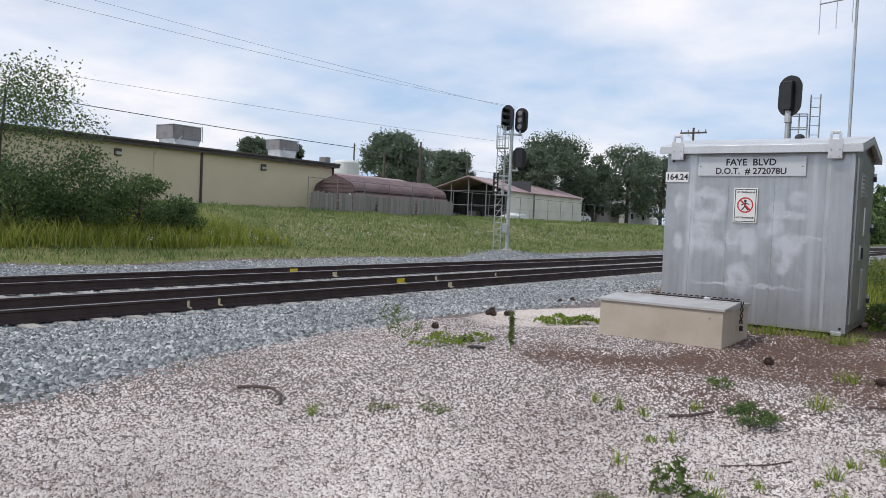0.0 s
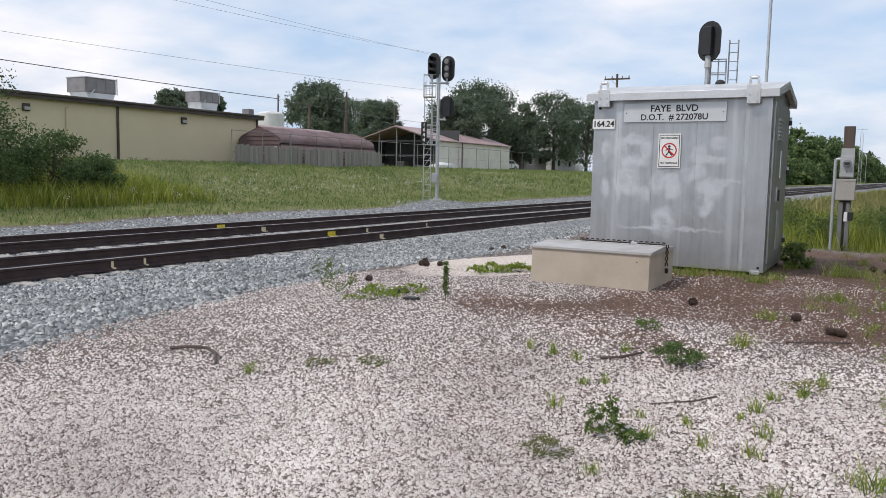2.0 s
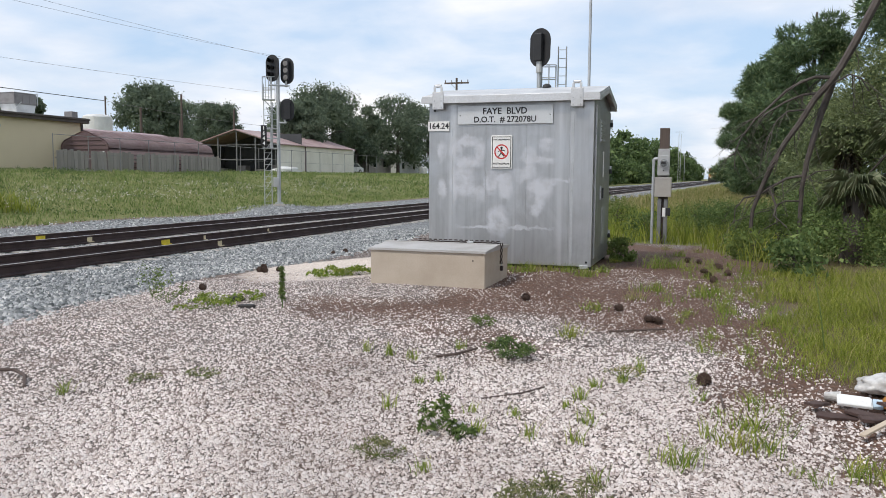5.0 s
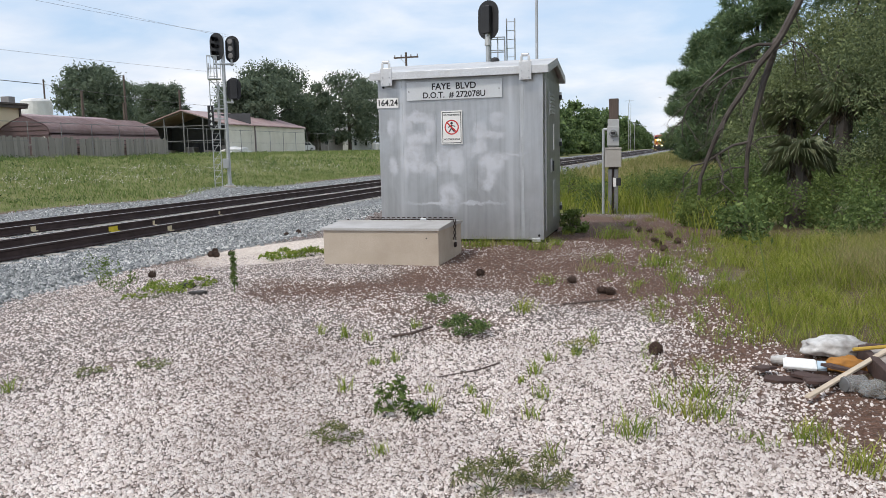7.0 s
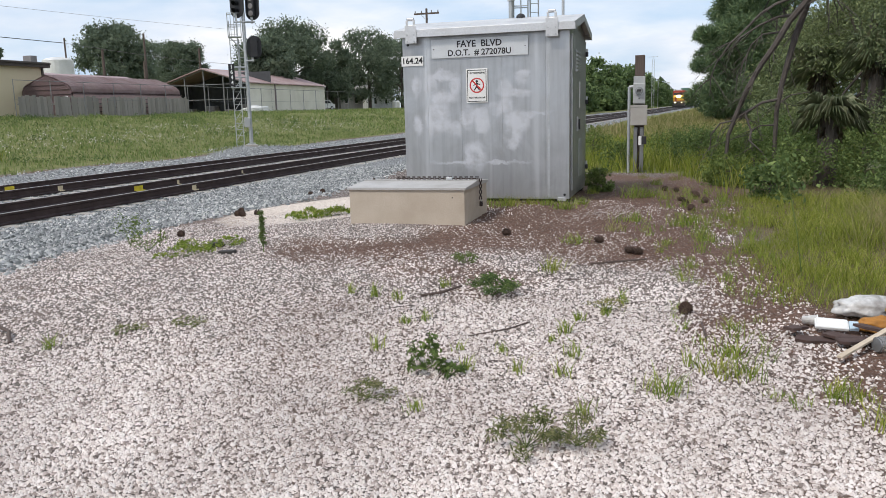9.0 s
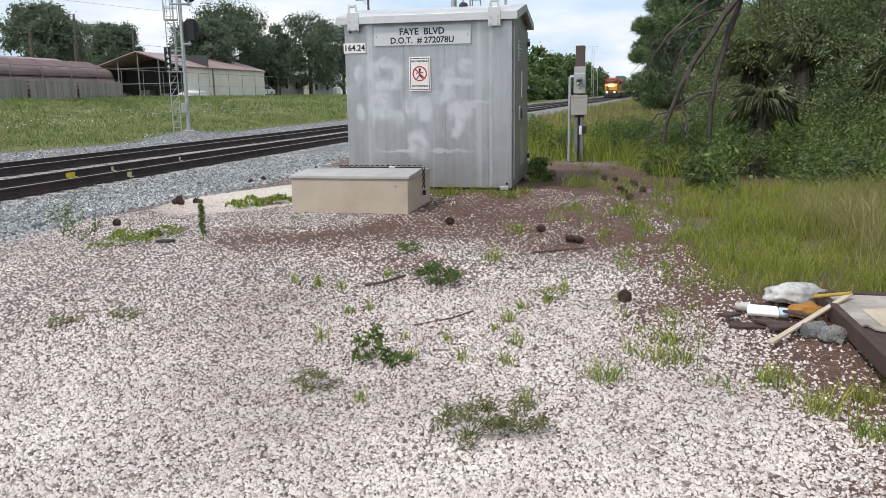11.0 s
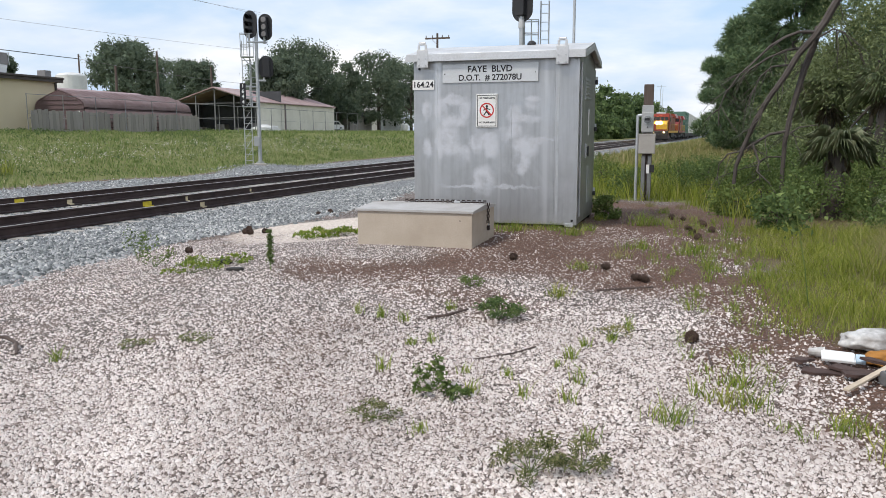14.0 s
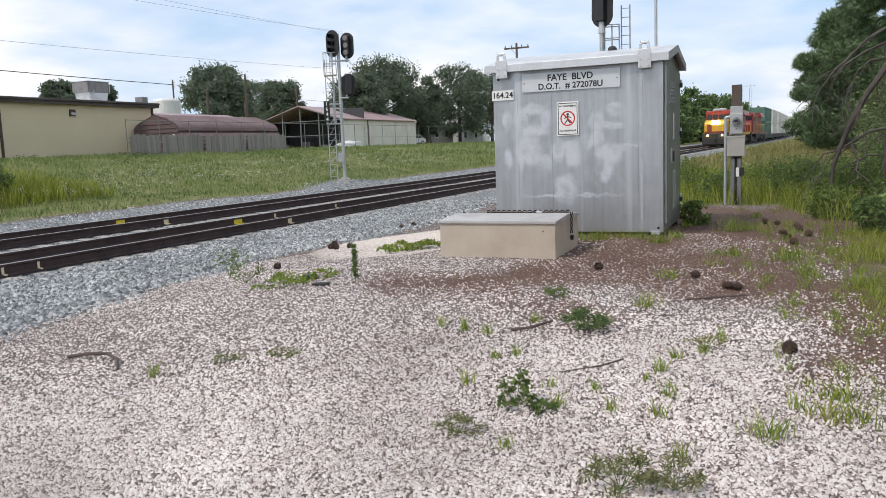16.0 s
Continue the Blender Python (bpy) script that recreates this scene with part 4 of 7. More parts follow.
def ladder(parent, x, y, z0, z1, w=0.38, lean=0.0):
    l = part("ladder", tube((x - w / 2, y, z0), (x - w / 2 + lean, y, z1), 0.028, n=6), M["galv"], parent, "grey steel ladder")
    part("stile", tube((x + w / 2, y, z0), (x + w / 2 + lean, y, z1), 0.028, n=6), M["galv"], l)
    for i in range(int((z1 - z0) / 0.32)):
        z = z0 + 0.2 + i * 0.32
        s = lean * (z - z0) / (z1 - z0)
        part("rung", tube((x - w / 2 + s, y, z), (x + w / 2 + s, y, z), 0.014, n=5), M["galv"], l)


def make_signal_left():
    # turned so that its own x runs across the view
    s = thing("railway_signal", -21.5, 36.8, -0.02, "tall railway signal mast with three black heads and ladder", "railway signal", "railway signals", rz=31)
    part("pole", tube((0, 0, 0), (0, 0, 7.35), 0.10, 0.085, 12), M["galv"], s, "grey steel pole")
    part("base", box(-0.3, 0.3, -0.3, 0.3, -0.1, 0.06, 0.02), M["tie"], s, "concrete base")
    part("flange", tube((0, 0, 0.06), (0, 0, 0.14), 0.2, 0.2, 12), M["galv"], s)
    part("junction_box", box(-0.30, 0.0, -0.3, -0.11, 0.95, 1.45, 0.02), M["meterbox"], s, "grey junction box")
    ladder(s, -0.55, 0.2, 0.0, 6.3)
    ladder(s, -0.15, 0.35, 3.0, 5.4, 0.3)
    cage(s, -0.80, -0.15, -0.1, 0.5, 5.5, 6.65)
    for k in range(4):
        part("cage_bar", tube((-0.8 + 0.16 * k, -0.1, 5.5), (-0.8 + 0.16 * k, -0.1, 6.65), 0.014, n=5), M["galv"], s)
    part("knee_brace", tube((-0.75, 0.0, 5.5), (0.0, 0.0, 4.7), 0.025, n=6), M["galv"], s)
    part("top_post", tube((0.0, 0, 7.3), (0.0, 0, 7.6), 0.08, 0.08, 10), M["galv"], s)
    for k in range(6):
        part("lattice_bar", tube((-0.72, 0.2, 0.3 + 0.5 * k), (-0.38, 0.2, 0.8 + 0.5 * k), 0.014, n=5), M["galv"], s)
    cage(s, -0.8, -0.02, -0.1, 0.5, 2.98, 4.0)
    part("bracket", tube((-0.5, -0.05, 6.22), (0.55, -0.05, 6.22), 0.05, n=8), M["galv"], s)
    part("bracket", tube((0, -0.05, 4.3), (0.42, -0.05, 4.3), 0.05, n=8), M["galv"], s)
    for x, z in ((-0.36, 6.3), (0.42, 6.25), (0.34, 4.34)):
        part("head_post", tube((x, 0, z - 0.1), (x, 0, z + 0.35), 0.06, n=8), M["galv"], s)
    signal_head(s, -0.28, 0.0, 7.1, -40, r=0.42, half=0.27)
    signal_head(s, 0.48, 0.0, 6.98, 152, True, r=0.38, half=0.29)
    signal_head(s, 0.46, 0.0, 4.97, 176, r=0.36, half=0.22)
    plate = part("number_plate", box(-0.90, -0.60, -0.16, -0.13, 3.05, 4.15, 0.01), M["black"], s, "black number plate with white figures")
    for i, ch in enumerate("1644"):
        lettering("figure", ch, 0.26, M["white"], plate, pose(-0.75, -0.164, 4.0 - 0.265 * i, 90, 0, 0))


def make_signal_right():
    s = thing("railway_signal", -6.15, 29.5, land1(-6.15, 29.5), "railway signal mast with black head and ladder behind the hut", "railway signal", "railway signals", rz=12)
    part("pole", tube((0, 0, 0), (0, 0, 5.55), 0.10, 0.09, 12), M["galv"], s, "grey steel pole")
    part("base", box(-0.3, 0.3, -0.3, 0.3, -0.1, 0.06, 0.02), M["tie"], s, "concrete base")
    part("head_post", tube((0, 0, 5.4), (0, 0, 5.85), 0.13, 0.11, 12), M["duct"], s)
    cage(s, 0.1, 0.62, 0.05, 0.6, 4.75, 5.7)
    ladder(s, 0.85, 0.3, 0.0, 6.4, 0.3)
    signal_head(s, 0.02, 0.0, 6.32, 148, r=0.44, half=0.27)


make_signal_left()
make_signal_right()



# ---------------------------------------------------------------- across the line: building, sheds, poles
def make_building():
    b = thing("commercial_building", -45.1, 0, 1.3, "long low cream rendered building with brown fascia", "building", "buildings")
    y0, y1, H = 6.0, 48.3, 4.15
    part("front_wall", box(-0.25, 0, y0, y1, -1.0, H, 0), M["stucco"], b, "cream rendered wall")
    part("end_wall", box(-22, -0.252, y1 - 0.25, y1, -1.0, H, 0), M["stucco"], b)
    part("end_wall", box(-22, -0.252, y0, y0 + 0.25, -1.0, H, 0), M["stucco"], b)
    part("rear_wall", box(-22.25, -22.0, y0, y1, -1.0, H, 0), M["stucco"], b)
    roof = part("roof", box(-22.5, 0.3, y0 - 0.3, y1 + 0.3, H + 0.002, H + 0.12, 0), M["roofwhite"], b, "white flat roof")
    part("fascia", box(0.3, 0.36, y0 - 0.3, y1 + 0.36, H - 0.10, H + 0.28, 0.01), M["fascia"], roof, "dark brown fascia")
    part("fascia", box(-22.5, 0.298, y1 + 0.3, y1 + 0.36, H - 0.10, H + 0.28, 0.01), M["fascia"], roof)
    part("gutter", box(0.362, 0.46, y0 - 0.3, y1 + 0.36, H + 0.12, H + 0.24, 0.02), M["fascia"], roof)
    for y in (35.05, 48.2, 21.5):
        part("downpipe", box(0.002, 0.10, y - 0.08, y + 0.08, -0.8, H - 0.1, 0.01), M["fascia"], b, "brown downpipe")
    part("vent_pipe", tube((0.06, 31.3, -0.5), (0.06, 31.3, H - 0.45), 0.05), M["stucco"], b)
    part("vent_elbow", tube((0.06, 31.3, H - 0.45), (0.2, 31.45, H - 0.4), 0.06), M["stucco"], b)
    for y in (28.7, 40.65):
        lamp = part("wall_lamp", box(0.002, 0.10, y - 0.25, y + 0.25, 3.3, 3.75, 0.02), M["fascia"], b, "bronze wall pack lamp")
        part("lens", box(0.10, 0.22, y - 0.2, y + 0.2, 3.35, 3.55, 0.03), M["meterbox"], lamp)
    part("roof_box", box(-0.8, -0.1, 47.4, 48.0, H + 0.12, H + 0.75, 0.02), M["hvac"], b)


def make_hvac(x, y, k=1.0, lift=0.0):
    u = thing("rooftop_air_conditioner", x, y, 5.57, "grey rooftop air conditioning unit on pale curb", "air conditioner", "rooftop units")
    u.matrix_basis = pose(x, y, 5.57 + lift) @ Matrix.Scale(k, 4)
    part("curb", prism([(-0.8, -lift / k), (0.95, -lift / k), (1.25, 0.75), (-1.1, 0.75)], -0.9, 0.9, "x"), M["duct"], u, "pale metal curb")
    part("cabinet", box(-1.0, 1.0, -1.25, 1.25, 0.752, 1.75, 0.03), M["hvac"], u, "dark grey louvred cabinet")
    part("top_cover", box(-1.05, 1.05, -1.3, 1.3, 1.752, 1.81, 0.02), M["duct"], u)
    for i in range(3):
        part("service_panel", box(1.002, 1.03, -1.15 + i * 0.78, -0.45 + i * 0.78, 0.85, 1.68, 0.01), M["hvac"], u)
    part("bracket", tube((1.02, -1.2, 0.3), (1.02, -0.5, 0.95), 0.05, n=6), M["duct"], u)
    part("frame_rail", tube((1.05, 1.3, 0.7), (1.05, 1.3, 1.85), 0.04, n=6), M["galv"], u)


make_building()
make_hvac(-47.6, 35.0, 0.95)
make_hvac(-47.6, 44.8, 0.78, 0.35)


def arch(w, eave, top):
    """Half outline of a pitched sheet-metal roof with rounded shoulders, left eave to right eave."""
    half = [(1.0, 0.0), (1.0, 0.18), (0.985, 0.34), (0.93, 0.46), (0.85, 0.55), (0.45, 0.78), (0.0, 1.0)]
    right = [(w * a, eave + (top - eave) * b) for a, b in half]
    return [(-a, b) for a, b in right[:-1]] + right[::-1]


def make_round_shed():
    s = thing("round_roofed_shed", -42.8, 46.0, 1.6, "maroon corrugated metal carport with rounded roof", "shed", "sheds")
    # ridge along y; the near end faces the line
    prof = arch(2.15, 1.55, 3.1)
    bm = bmesh.new()
    L, n = 12.4, 40
    rows = []
    for k in range(n + 1):
        y = L * k / n
        rows.append([bm.verts.new((a, y, b + (0.03 if k % 2 else 0))) for a, b in prof])
    for r, t in zip(rows, rows[1:]):
        for j in range(len(prof) - 1):
            bm.faces.new((r[j], r[j + 1], t[j + 1], t[j]))
    bmesh.ops.solidify(bm, geom=bm.faces[:], thickness=0.05)
    part("roof", bm, M["maroonroof"], s, "faded maroon rounded roof")
    wall = part("end_wall", prism([(-2.1, -0.5), (2.1, -0.5)] + [(a * 0.98, b - 0.06) for a, b in prof[::-1]], 0.02, 0.1, "y"), M["maroon"], s)
    for i in range(9):
        half = 2.08 if i < 7 else 1.9 - 0.35 * (i - 7)
        part("end_rib", box(-half, half, -0.03, 0.018, -0.2 + i * 0.32, -0.13 + i * 0.32, 0.006), M["maroon"], wall)
    part("side_wall", box(2.205, 2.25, 0.02, L, -0.5, 1.72, 0), M["maroonroof"], s)
    for i in range(6):
        part("side_rib", box(2.252, 2.285, 0.02, L, -0.15 + i * 0.3, -0.09 + i * 0.3, 0.006), M["maroon"], s)
    part("roof_edge", box(2.252, 2.30, 0, L, 1.70, 1.76, 0.01), M["maroon"], s)
    part("notice", box(1.6, 1.8, -0.08, -0.032, 1.0, 1.6, 0.01), M["white"], s, "white notice")
    # a lower roof behind
    part("rear_roof", prism([(-6, 2.6), (-3.6, 3.5), (-2.3, 3.2), (-2.3, 3.12), (-3.6, 3.42), (-6, 2.5)], 3, 13, "y"), M["maroonroof"], s)


def make_open_shed():
    s = thing("open_shed", -50.0, 76.5, 2.0, "open gabled shed with maroon roof and white siding", "shed", "sheds", rz=0)
    W, L = 5.2, 19.0
    for sx in (-1, 1):
        a = [(0, 4.7), (sx * (W + 0.3), 3.05), (sx * (W + 0.3), 2.95), (0, 4.58)]
        part("roof_slope", prism(a, -0.6, L, "y"), M["maroonroof"], s, "faded maroon sheet roof")
    for x in (-W, -2.4, 0, 2.4, W):
        top = 3.0 + 1.6 * (1 - abs(x) / W)
        part("post", box(x - 0.06, x + 0.06, -0.3, -0.18, -0.5, top, 0.01), M["channel"], s, "dull grey post")
    for z in (1.3, 2.9):
        part("beam", box(-W, W, -0.26, -0.18, z, z + 0.07, 0.01), M["channel"], s)
    for sx in (-1, 1):
        part("rafter", tube((sx * W, -0.25, 2.95), (0, -0.25, 4.5), 0.05, n=6), M["channel"], s)
    # inside walls: the shed's shade is put into their near-black colour
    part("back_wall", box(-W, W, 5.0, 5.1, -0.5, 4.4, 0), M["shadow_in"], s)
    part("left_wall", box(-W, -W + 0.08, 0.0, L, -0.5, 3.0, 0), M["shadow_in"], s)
    wall = part("side_wall", box(W - 0.08, W, 0.2, L, -0.5, 2.95, 0), M["siding"], s, "white lapped siding")
    for i in range(9):
        part("siding_board", box(W, W + 0.035, 6.0, L, -0.3 + 0.36 * i, -0.3 + 0.36 * i + 0.33, 0.008), M["siding"], wall)
    part("door_post", box(W, W + 0.06, 5.8, 5.99, -0.3, 2.95, 0.01), M["maroon"], s)
    for x, y, w, h in ((-3.6, 1.8, 0.9, 0.8), (-1.2, 2.4, 1.2, 1.1), (1.4, 2.0, 0.8, 0.7), (3.3, 2.6, 1.0, 1.2)):
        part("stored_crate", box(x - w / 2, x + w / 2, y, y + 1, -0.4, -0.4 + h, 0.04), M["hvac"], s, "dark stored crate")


make_round_shed()
make_open_shed()


def make_fence():
    f = thing("board_fence", -39.9, 40.6, 1.55, "grey weathered upright board fence, some boards missing", "fence")
    me = []
    for k in range(3):
        bm = box(-0.015, 0.015, -0.147, 0.147, -0.3, 1.5 + 0.05 * k, 0.004)
        m = bpy.data.meshes.new("board")
        bm.to_mesh(m)
        bm.free()
        m.materials.append(M["board"])
        me.append(m)
    for i in range(60):
        if i in (9, 24, 41):
            continue
        b = new("board", me[(i * 7 + i // 3) % 3])
        b.parent = f
        b.matrix_basis = pose(random.uniform(-0.02, 0.02), i * 0.3, random.uniform(-0.03, 0.03), random.uniform(-0.7, 0.7), random.uniform(-1.5, 1.5), 0)
    for z in (0.2, 1.0):
        part("fence_rail", box(-0.07, -0.02, -0.2, 17.9, z, z + 0.09, 0), M["board"], f)


def make_chain_fence():
    f = thing("wire_fence", -39.4, 39.7, 1.55, "thin galvanised pipe fence with top rail", "fence")
    for i in range(18):
        part("fence_post", tube((0, i * 3.0, -0.4), (0, i * 3.0, 2.55), 0.028, n=6), M["channel"], f)
    part("top_rail", tube((0, 0, 2.5), (0, 51, 2.5), 0.02, n=6), M["channel"], f)
    part("mid_rail", tube((0, 0, 1.3), (0, 51, 1.3), 0.008, n=5), M["channel"], f)


make_fence()
make_chain_fence()

tank = thing("water_tank", -60.0, 66.3, 1.9, "white upright plastic water tank", "tank")
part("tank_body", tube((0, 0, 0), (0, 0, 5.5), 1.45, 1.45, 24), M["roofwhite"], tank)
part("tank_dome", sphere((0, 0, 5.5), 1.45, 1.45, 0.35), M["roofwhite"], tank)


def make_pole(x, y, h, r=0.13, arm=False, name="utility_pole", label="dark weathered timber utility pole"):
    p = thing(name, x, y, land1(x, y), label, "utility pole", "utility poles")
    part("pole", tube((0, 0, -0.2), (0, 0, h), r, r * 0.7, 8), M["wood"], p)
    if arm:
        part("crossarm", box(-1.25, 1.25, -0.08, 0.06, h - 0.55, h - 0.40, 0.01), M["wood"], p)
        for k in (-1.15, -0.5, 0.5, 1.15):
            part("insulator", tube((k, 0, h - 0.4), (k, 0, h - 0.18), 0.06, 0.04, 6), M["hvac"], p)
        part("brace", tube((-0.6, -0.09, h - 0.5), (0, -0.09, h - 1.1), 0.025, n=5), M["galv"], p)
    return p


make_pole(-60, 67.5, 7.6, 0.11)
make_pole(-52, 63.2, 6.0, 0.16)
make_pole(-60.2, 80.3, 9.1, 0.16)
make_pole(-52.5, 69.8, 5.2, 0.16)
make_pole(-62, 94, 8.5, 0.2)
make_pole(-24.0, 75.0, 10.9, 0.15, True)


def wire(a, b, sag, r, label):
    bm = bmesh.new()
    pts = []
    for i in range(25):
        k = i / 24
        p = Vector(a).lerp(Vector(b), k)
        p.z -= sag * 4 * k * (1 - k)
        pts.append(p)
    along = (Vector(b) - Vector(a)).normalized()
    side = along.cross(Vector((0, 0, 1))).normalized()
    up = side.cross(along)
    rings = [[bm.verts.new(p + r * (side * math.cos(k * 1.2566) + up * math.sin(k * 1.2566))) for k in range(5)] for p in pts]
    for u, v in zip(rings, rings[1:]):
        for k in range(5):
            bm.faces.new((u[k], u[(k + 1) % 5], v[(k + 1) % 5], v[k]))
    ob = part("overhead_wire", bm, M["black"] if r > 0.03 else M["hvac"])
    tagged(ob, label, "cable", "overhead wires")


make_pole(-60, 2.0, 17.3, 0.2)
make_pole(-61.5, 0.5, 10.5, 0.18)
wire((-60, 2.0, 18.2), (-60, 104, 18.6), 0.6, 0.014, "thin dark overhead power wire")
wire((-60, 2.0, 17.0), (-60, 104, 18.9), 0.9, 0.014, "thin dark overhead power wire")
wire((-60, 0.0, 11.2), (-60, 100, 13.3), 0.5, 0.014, "thin dark overhead power wire")
wire((-60, 0.0, 10.3), (-60, 67.5, 9.2), 0.35, 0.035, "thick black overhead cable")
wire((-60, 67.5, 9.2), (-60.2, 140, 10.5), 1.2, 0.02, "thin black overhead cable")


def make_tower():
    t = thing("radio_tower", -9.4, 250, -0.2, "slender distant lattice radio tower", "tower")
    for a in (0, 120, 240):
        c, s = math.cos(radians(a)) * 0.45, math.sin(radians(a)) * 0.45
        part("leg", tube((c, s, 0), (c, s, 15.2), 0.05, n=5), M["galv"], t)
    for i in range(16):
        z = i * 0.95
        part("strut", tube((0.45, 0, z), (-0.22, 0.39, z + 0.95), 0.03, n=4), M["galv"], t)
    part("antenna_arm", tube((-1.4, 0, 15.9), (1.4, 0, 15.9), 0.05, n=5), M["galv"], t)
    part("finial", tube((0, 0, 15.2), (0, 0, 16.2), 0.06, n=5), M["galv"], t)
    part("whip", tube((1.6, 0, 0), (1.6, 0, 9.5), 0.06, n=5), M["galv"], t)


make_tower()


def make_car(x, y, rz, mat, label):
    c = thing("parked_car", x, y, land1(x, y), label, "car", "parked cars", rz=rz)
    body = [(-2.2, 0.35), (-2.2, 0.8), (-1.4, 0.95), (-0.7, 1.42), (0.8, 1.45), (1.6, 0.98), (2.2, 0.85), (2.2, 0.35)]
    part("body", prism(body, -0.85, 0.85, "y"), mat, c)
    part("side_window", prism([(-0.95, 0.98), (-0.62, 1.34), (0.75, 1.37), (1.3, 1.0)], -0.862, 0.862, "y"), M["window"], c, "dark glass")
    for wx in (-1.35, 1.35):
        for wy in (-0.8, 0.8):
            w = part("wheel", tube((wx, wy - 0.1, 0.32), (wx, wy + 0.1, 0.32), 0.32, n=16), M["under"], c, "black tyre")
            part("hubcap", tube((wx, wy - 0.11, 0.32), (wx, wy + 0.11, 0.32), 0.19, n=12), M["galv"], w)


make_car(-48, 101, 80, M["car_white"], "white parked car behind the grass bank")

for k, y in enumerate((131.5, 133.2)):
    g = thing("propane_tank", -48.5, y, land1(-48.5, y), "white upright gas cylinder", "gas cylinder", "gas cylinders")
    part("cylinder", tube((0, 0, 0), (0, 0, 1.2), 0.4, 0.4, 14), M["roofwhite"], g)
    part("dome", sphere((0, 0, 1.2), 0.4, 0.4, 0.22), M["roofwhite"], g)
    part("collar", tube((0, 0, 1.38), (0, 0, 1.55), 0.14, 0.14, 10), M["galv"], g)


def make_far_house(x, y, w, d, h, wall, roof_mat, label):
    b = thing("outbuilding", x, y, land1(x, y), label, "building", "buildings")
    part("wall", box(-d / 2, d / 2, -w / 2, w / 2, -0.3, h, 0), wall, b)
    part("roof", prism([(-d / 2 - 0.3, h), (d / 2 + 0.3, h), (0, h + 0.9)], -w / 2 - 0.3, w / 2 + 0.3, "y"), roof_mat, b)
    for k in (-0.25, 0.2):
        win = part("window", box(d / 2 + 0.002, d / 2 + 0.04, w * k - 0.5, w * k + 0.5, 1.0, 2.0, 0.01), M["window"], b, "dark window")
        part("window_frame", box(d / 2 + 0.002, d / 2 + 0.06, w * k - 0.58, w * k + 0.58, 0.9, 0.98, 0.01), M["siding"], win)


make_far_house(-58, 108, 14, 7, 3.6, M["duct"], M["roofmetal"], "pale grey metal outbuilding under trees")
make_far_house(-54, 120, 9, 5, 2.4, M["board"], M["shadow_in"], "low dark timber outbuilding")
make_far_house(-56, 137, 12, 6, 4.6, M["duct"], M["roofmetal"], "grey sheet metal workshop with pipes")


# ---------------------------------------------------------------- leaves and trees
def leaf_cloud(centres, radii, count, size, slim=0.45, droop=0.3, shell=0.55):
    """Small bent leaves scattered through overlapping lobes, thicker near their skins."""
    centres, radii = np.asarray(centres, float), np.asarray(radii, float)
    share = radii.prod(1) ** 0.66
    pick = rng.choice(len(centres), count, p=share / share.sum())
    d = rng.normal(size=(count, 3))
    d /= np.linalg.norm(d, axis=1)[:, None]
    rad = shell + (1.04 - shell) * rng.random(count) ** 0.6
    rad *= 1 + 0.25 * rng.normal(size=count) * 0.6 + 0.16 * np.sin(5 * d[:, 0] + 3 * d[:, 2] + pick) * np.cos(4 * d[:, 1] - pick)
    c = centres[pick] + d * rad[:, None] * radii[pick]
    a = rng.normal(size=(count, 3)) + d * 0.6
    a[:, 2] -= droop
    a /= np.linalg.norm(a, axis=1)[:, None]
    b = np.cross(a, rng.normal(size=(count, 3)))
    b /= np.linalg.norm(b, axis=1)[:, None] + 1e-9
    n = np.cross(a, b)
    s = size * (0.55 + 0.9 * rng.random(count))[:, None]
    v = np.stack([c - a * s * 0.5, c + b * s * slim * 0.5 + n * s * 0.08, c + a * s * 0.5 - n * s * 0.06, c - b * s * slim * 0.5 + n * s * 0.08], 1).reshape(-1, 3)
    i = np.arange(count)[:, None] * 4
    t = np.concatenate([i + np.array([[0, 1, 2]]), i + np.array([[0, 2, 3]])])
    return v, t


def needle_cloud(centres, radii, tufts, size, per=5):
    """Brushes of long thin needles."""
    centres, radii = np.asarray(centres, float), np.asarray(radii, float)
    share = radii.prod(1) ** 0.66
    pick = rng.choice(len(centres), tufts, p=share / share.sum())
    d = rng.normal(size=(tufts, 3))
    d /= np.linalg.norm(d, axis=1)[:, None]
    c = centres[pick] + d * (0.6 + 0.42 * rng.random(tufts))[:, None] * radii[pick]
    axis = d + np.array([0, 0, 0.5]) + 0.4 * rng.normal(size=(tufts, 3))
    c, axis = np.repeat(c, per, 0), np.repeat(axis, per, 0)
    m = len(c)
    a = axis + 0.9 * rng.normal(size=(m, 3))
    a /= np.linalg.norm(a, axis=1)[:, None]
    b = np.cross(a, rng.normal(size=(m, 3)))
    b /= np.linalg.norm(b, axis=1)[:, None] + 1e-9
    s = size * (0.6 + 0.7 * rng.random(m))[:, None]
    v = np.stack([c + b * s * 0.065, c - b * s * 0.065, c + a * s], 1).reshape(-1, 3)
    return v, np.arange(m * 3).reshape(-1, 3)


def lobes(n, r, h0, h1, squash=0.75, spread=0.7):
    cs, rs = [], []
    for i in range(n):
        a, k = rng.random() * 2 * math.pi, rng.random()
        z = h0 + (h1 - h0) * k
        wide = r * spread * math.sin(math.pi * (0.24 + 0.6 * k)) * (0.5 + 0.5 * rng.random())
        q = r * (0.17 + 0.2 * rng.random())
        cs.append((wide * math.cos(a), wide * math.sin(a), z - q * 0.4))
        rs.append((q, q, q * squash))
    return cs, rs


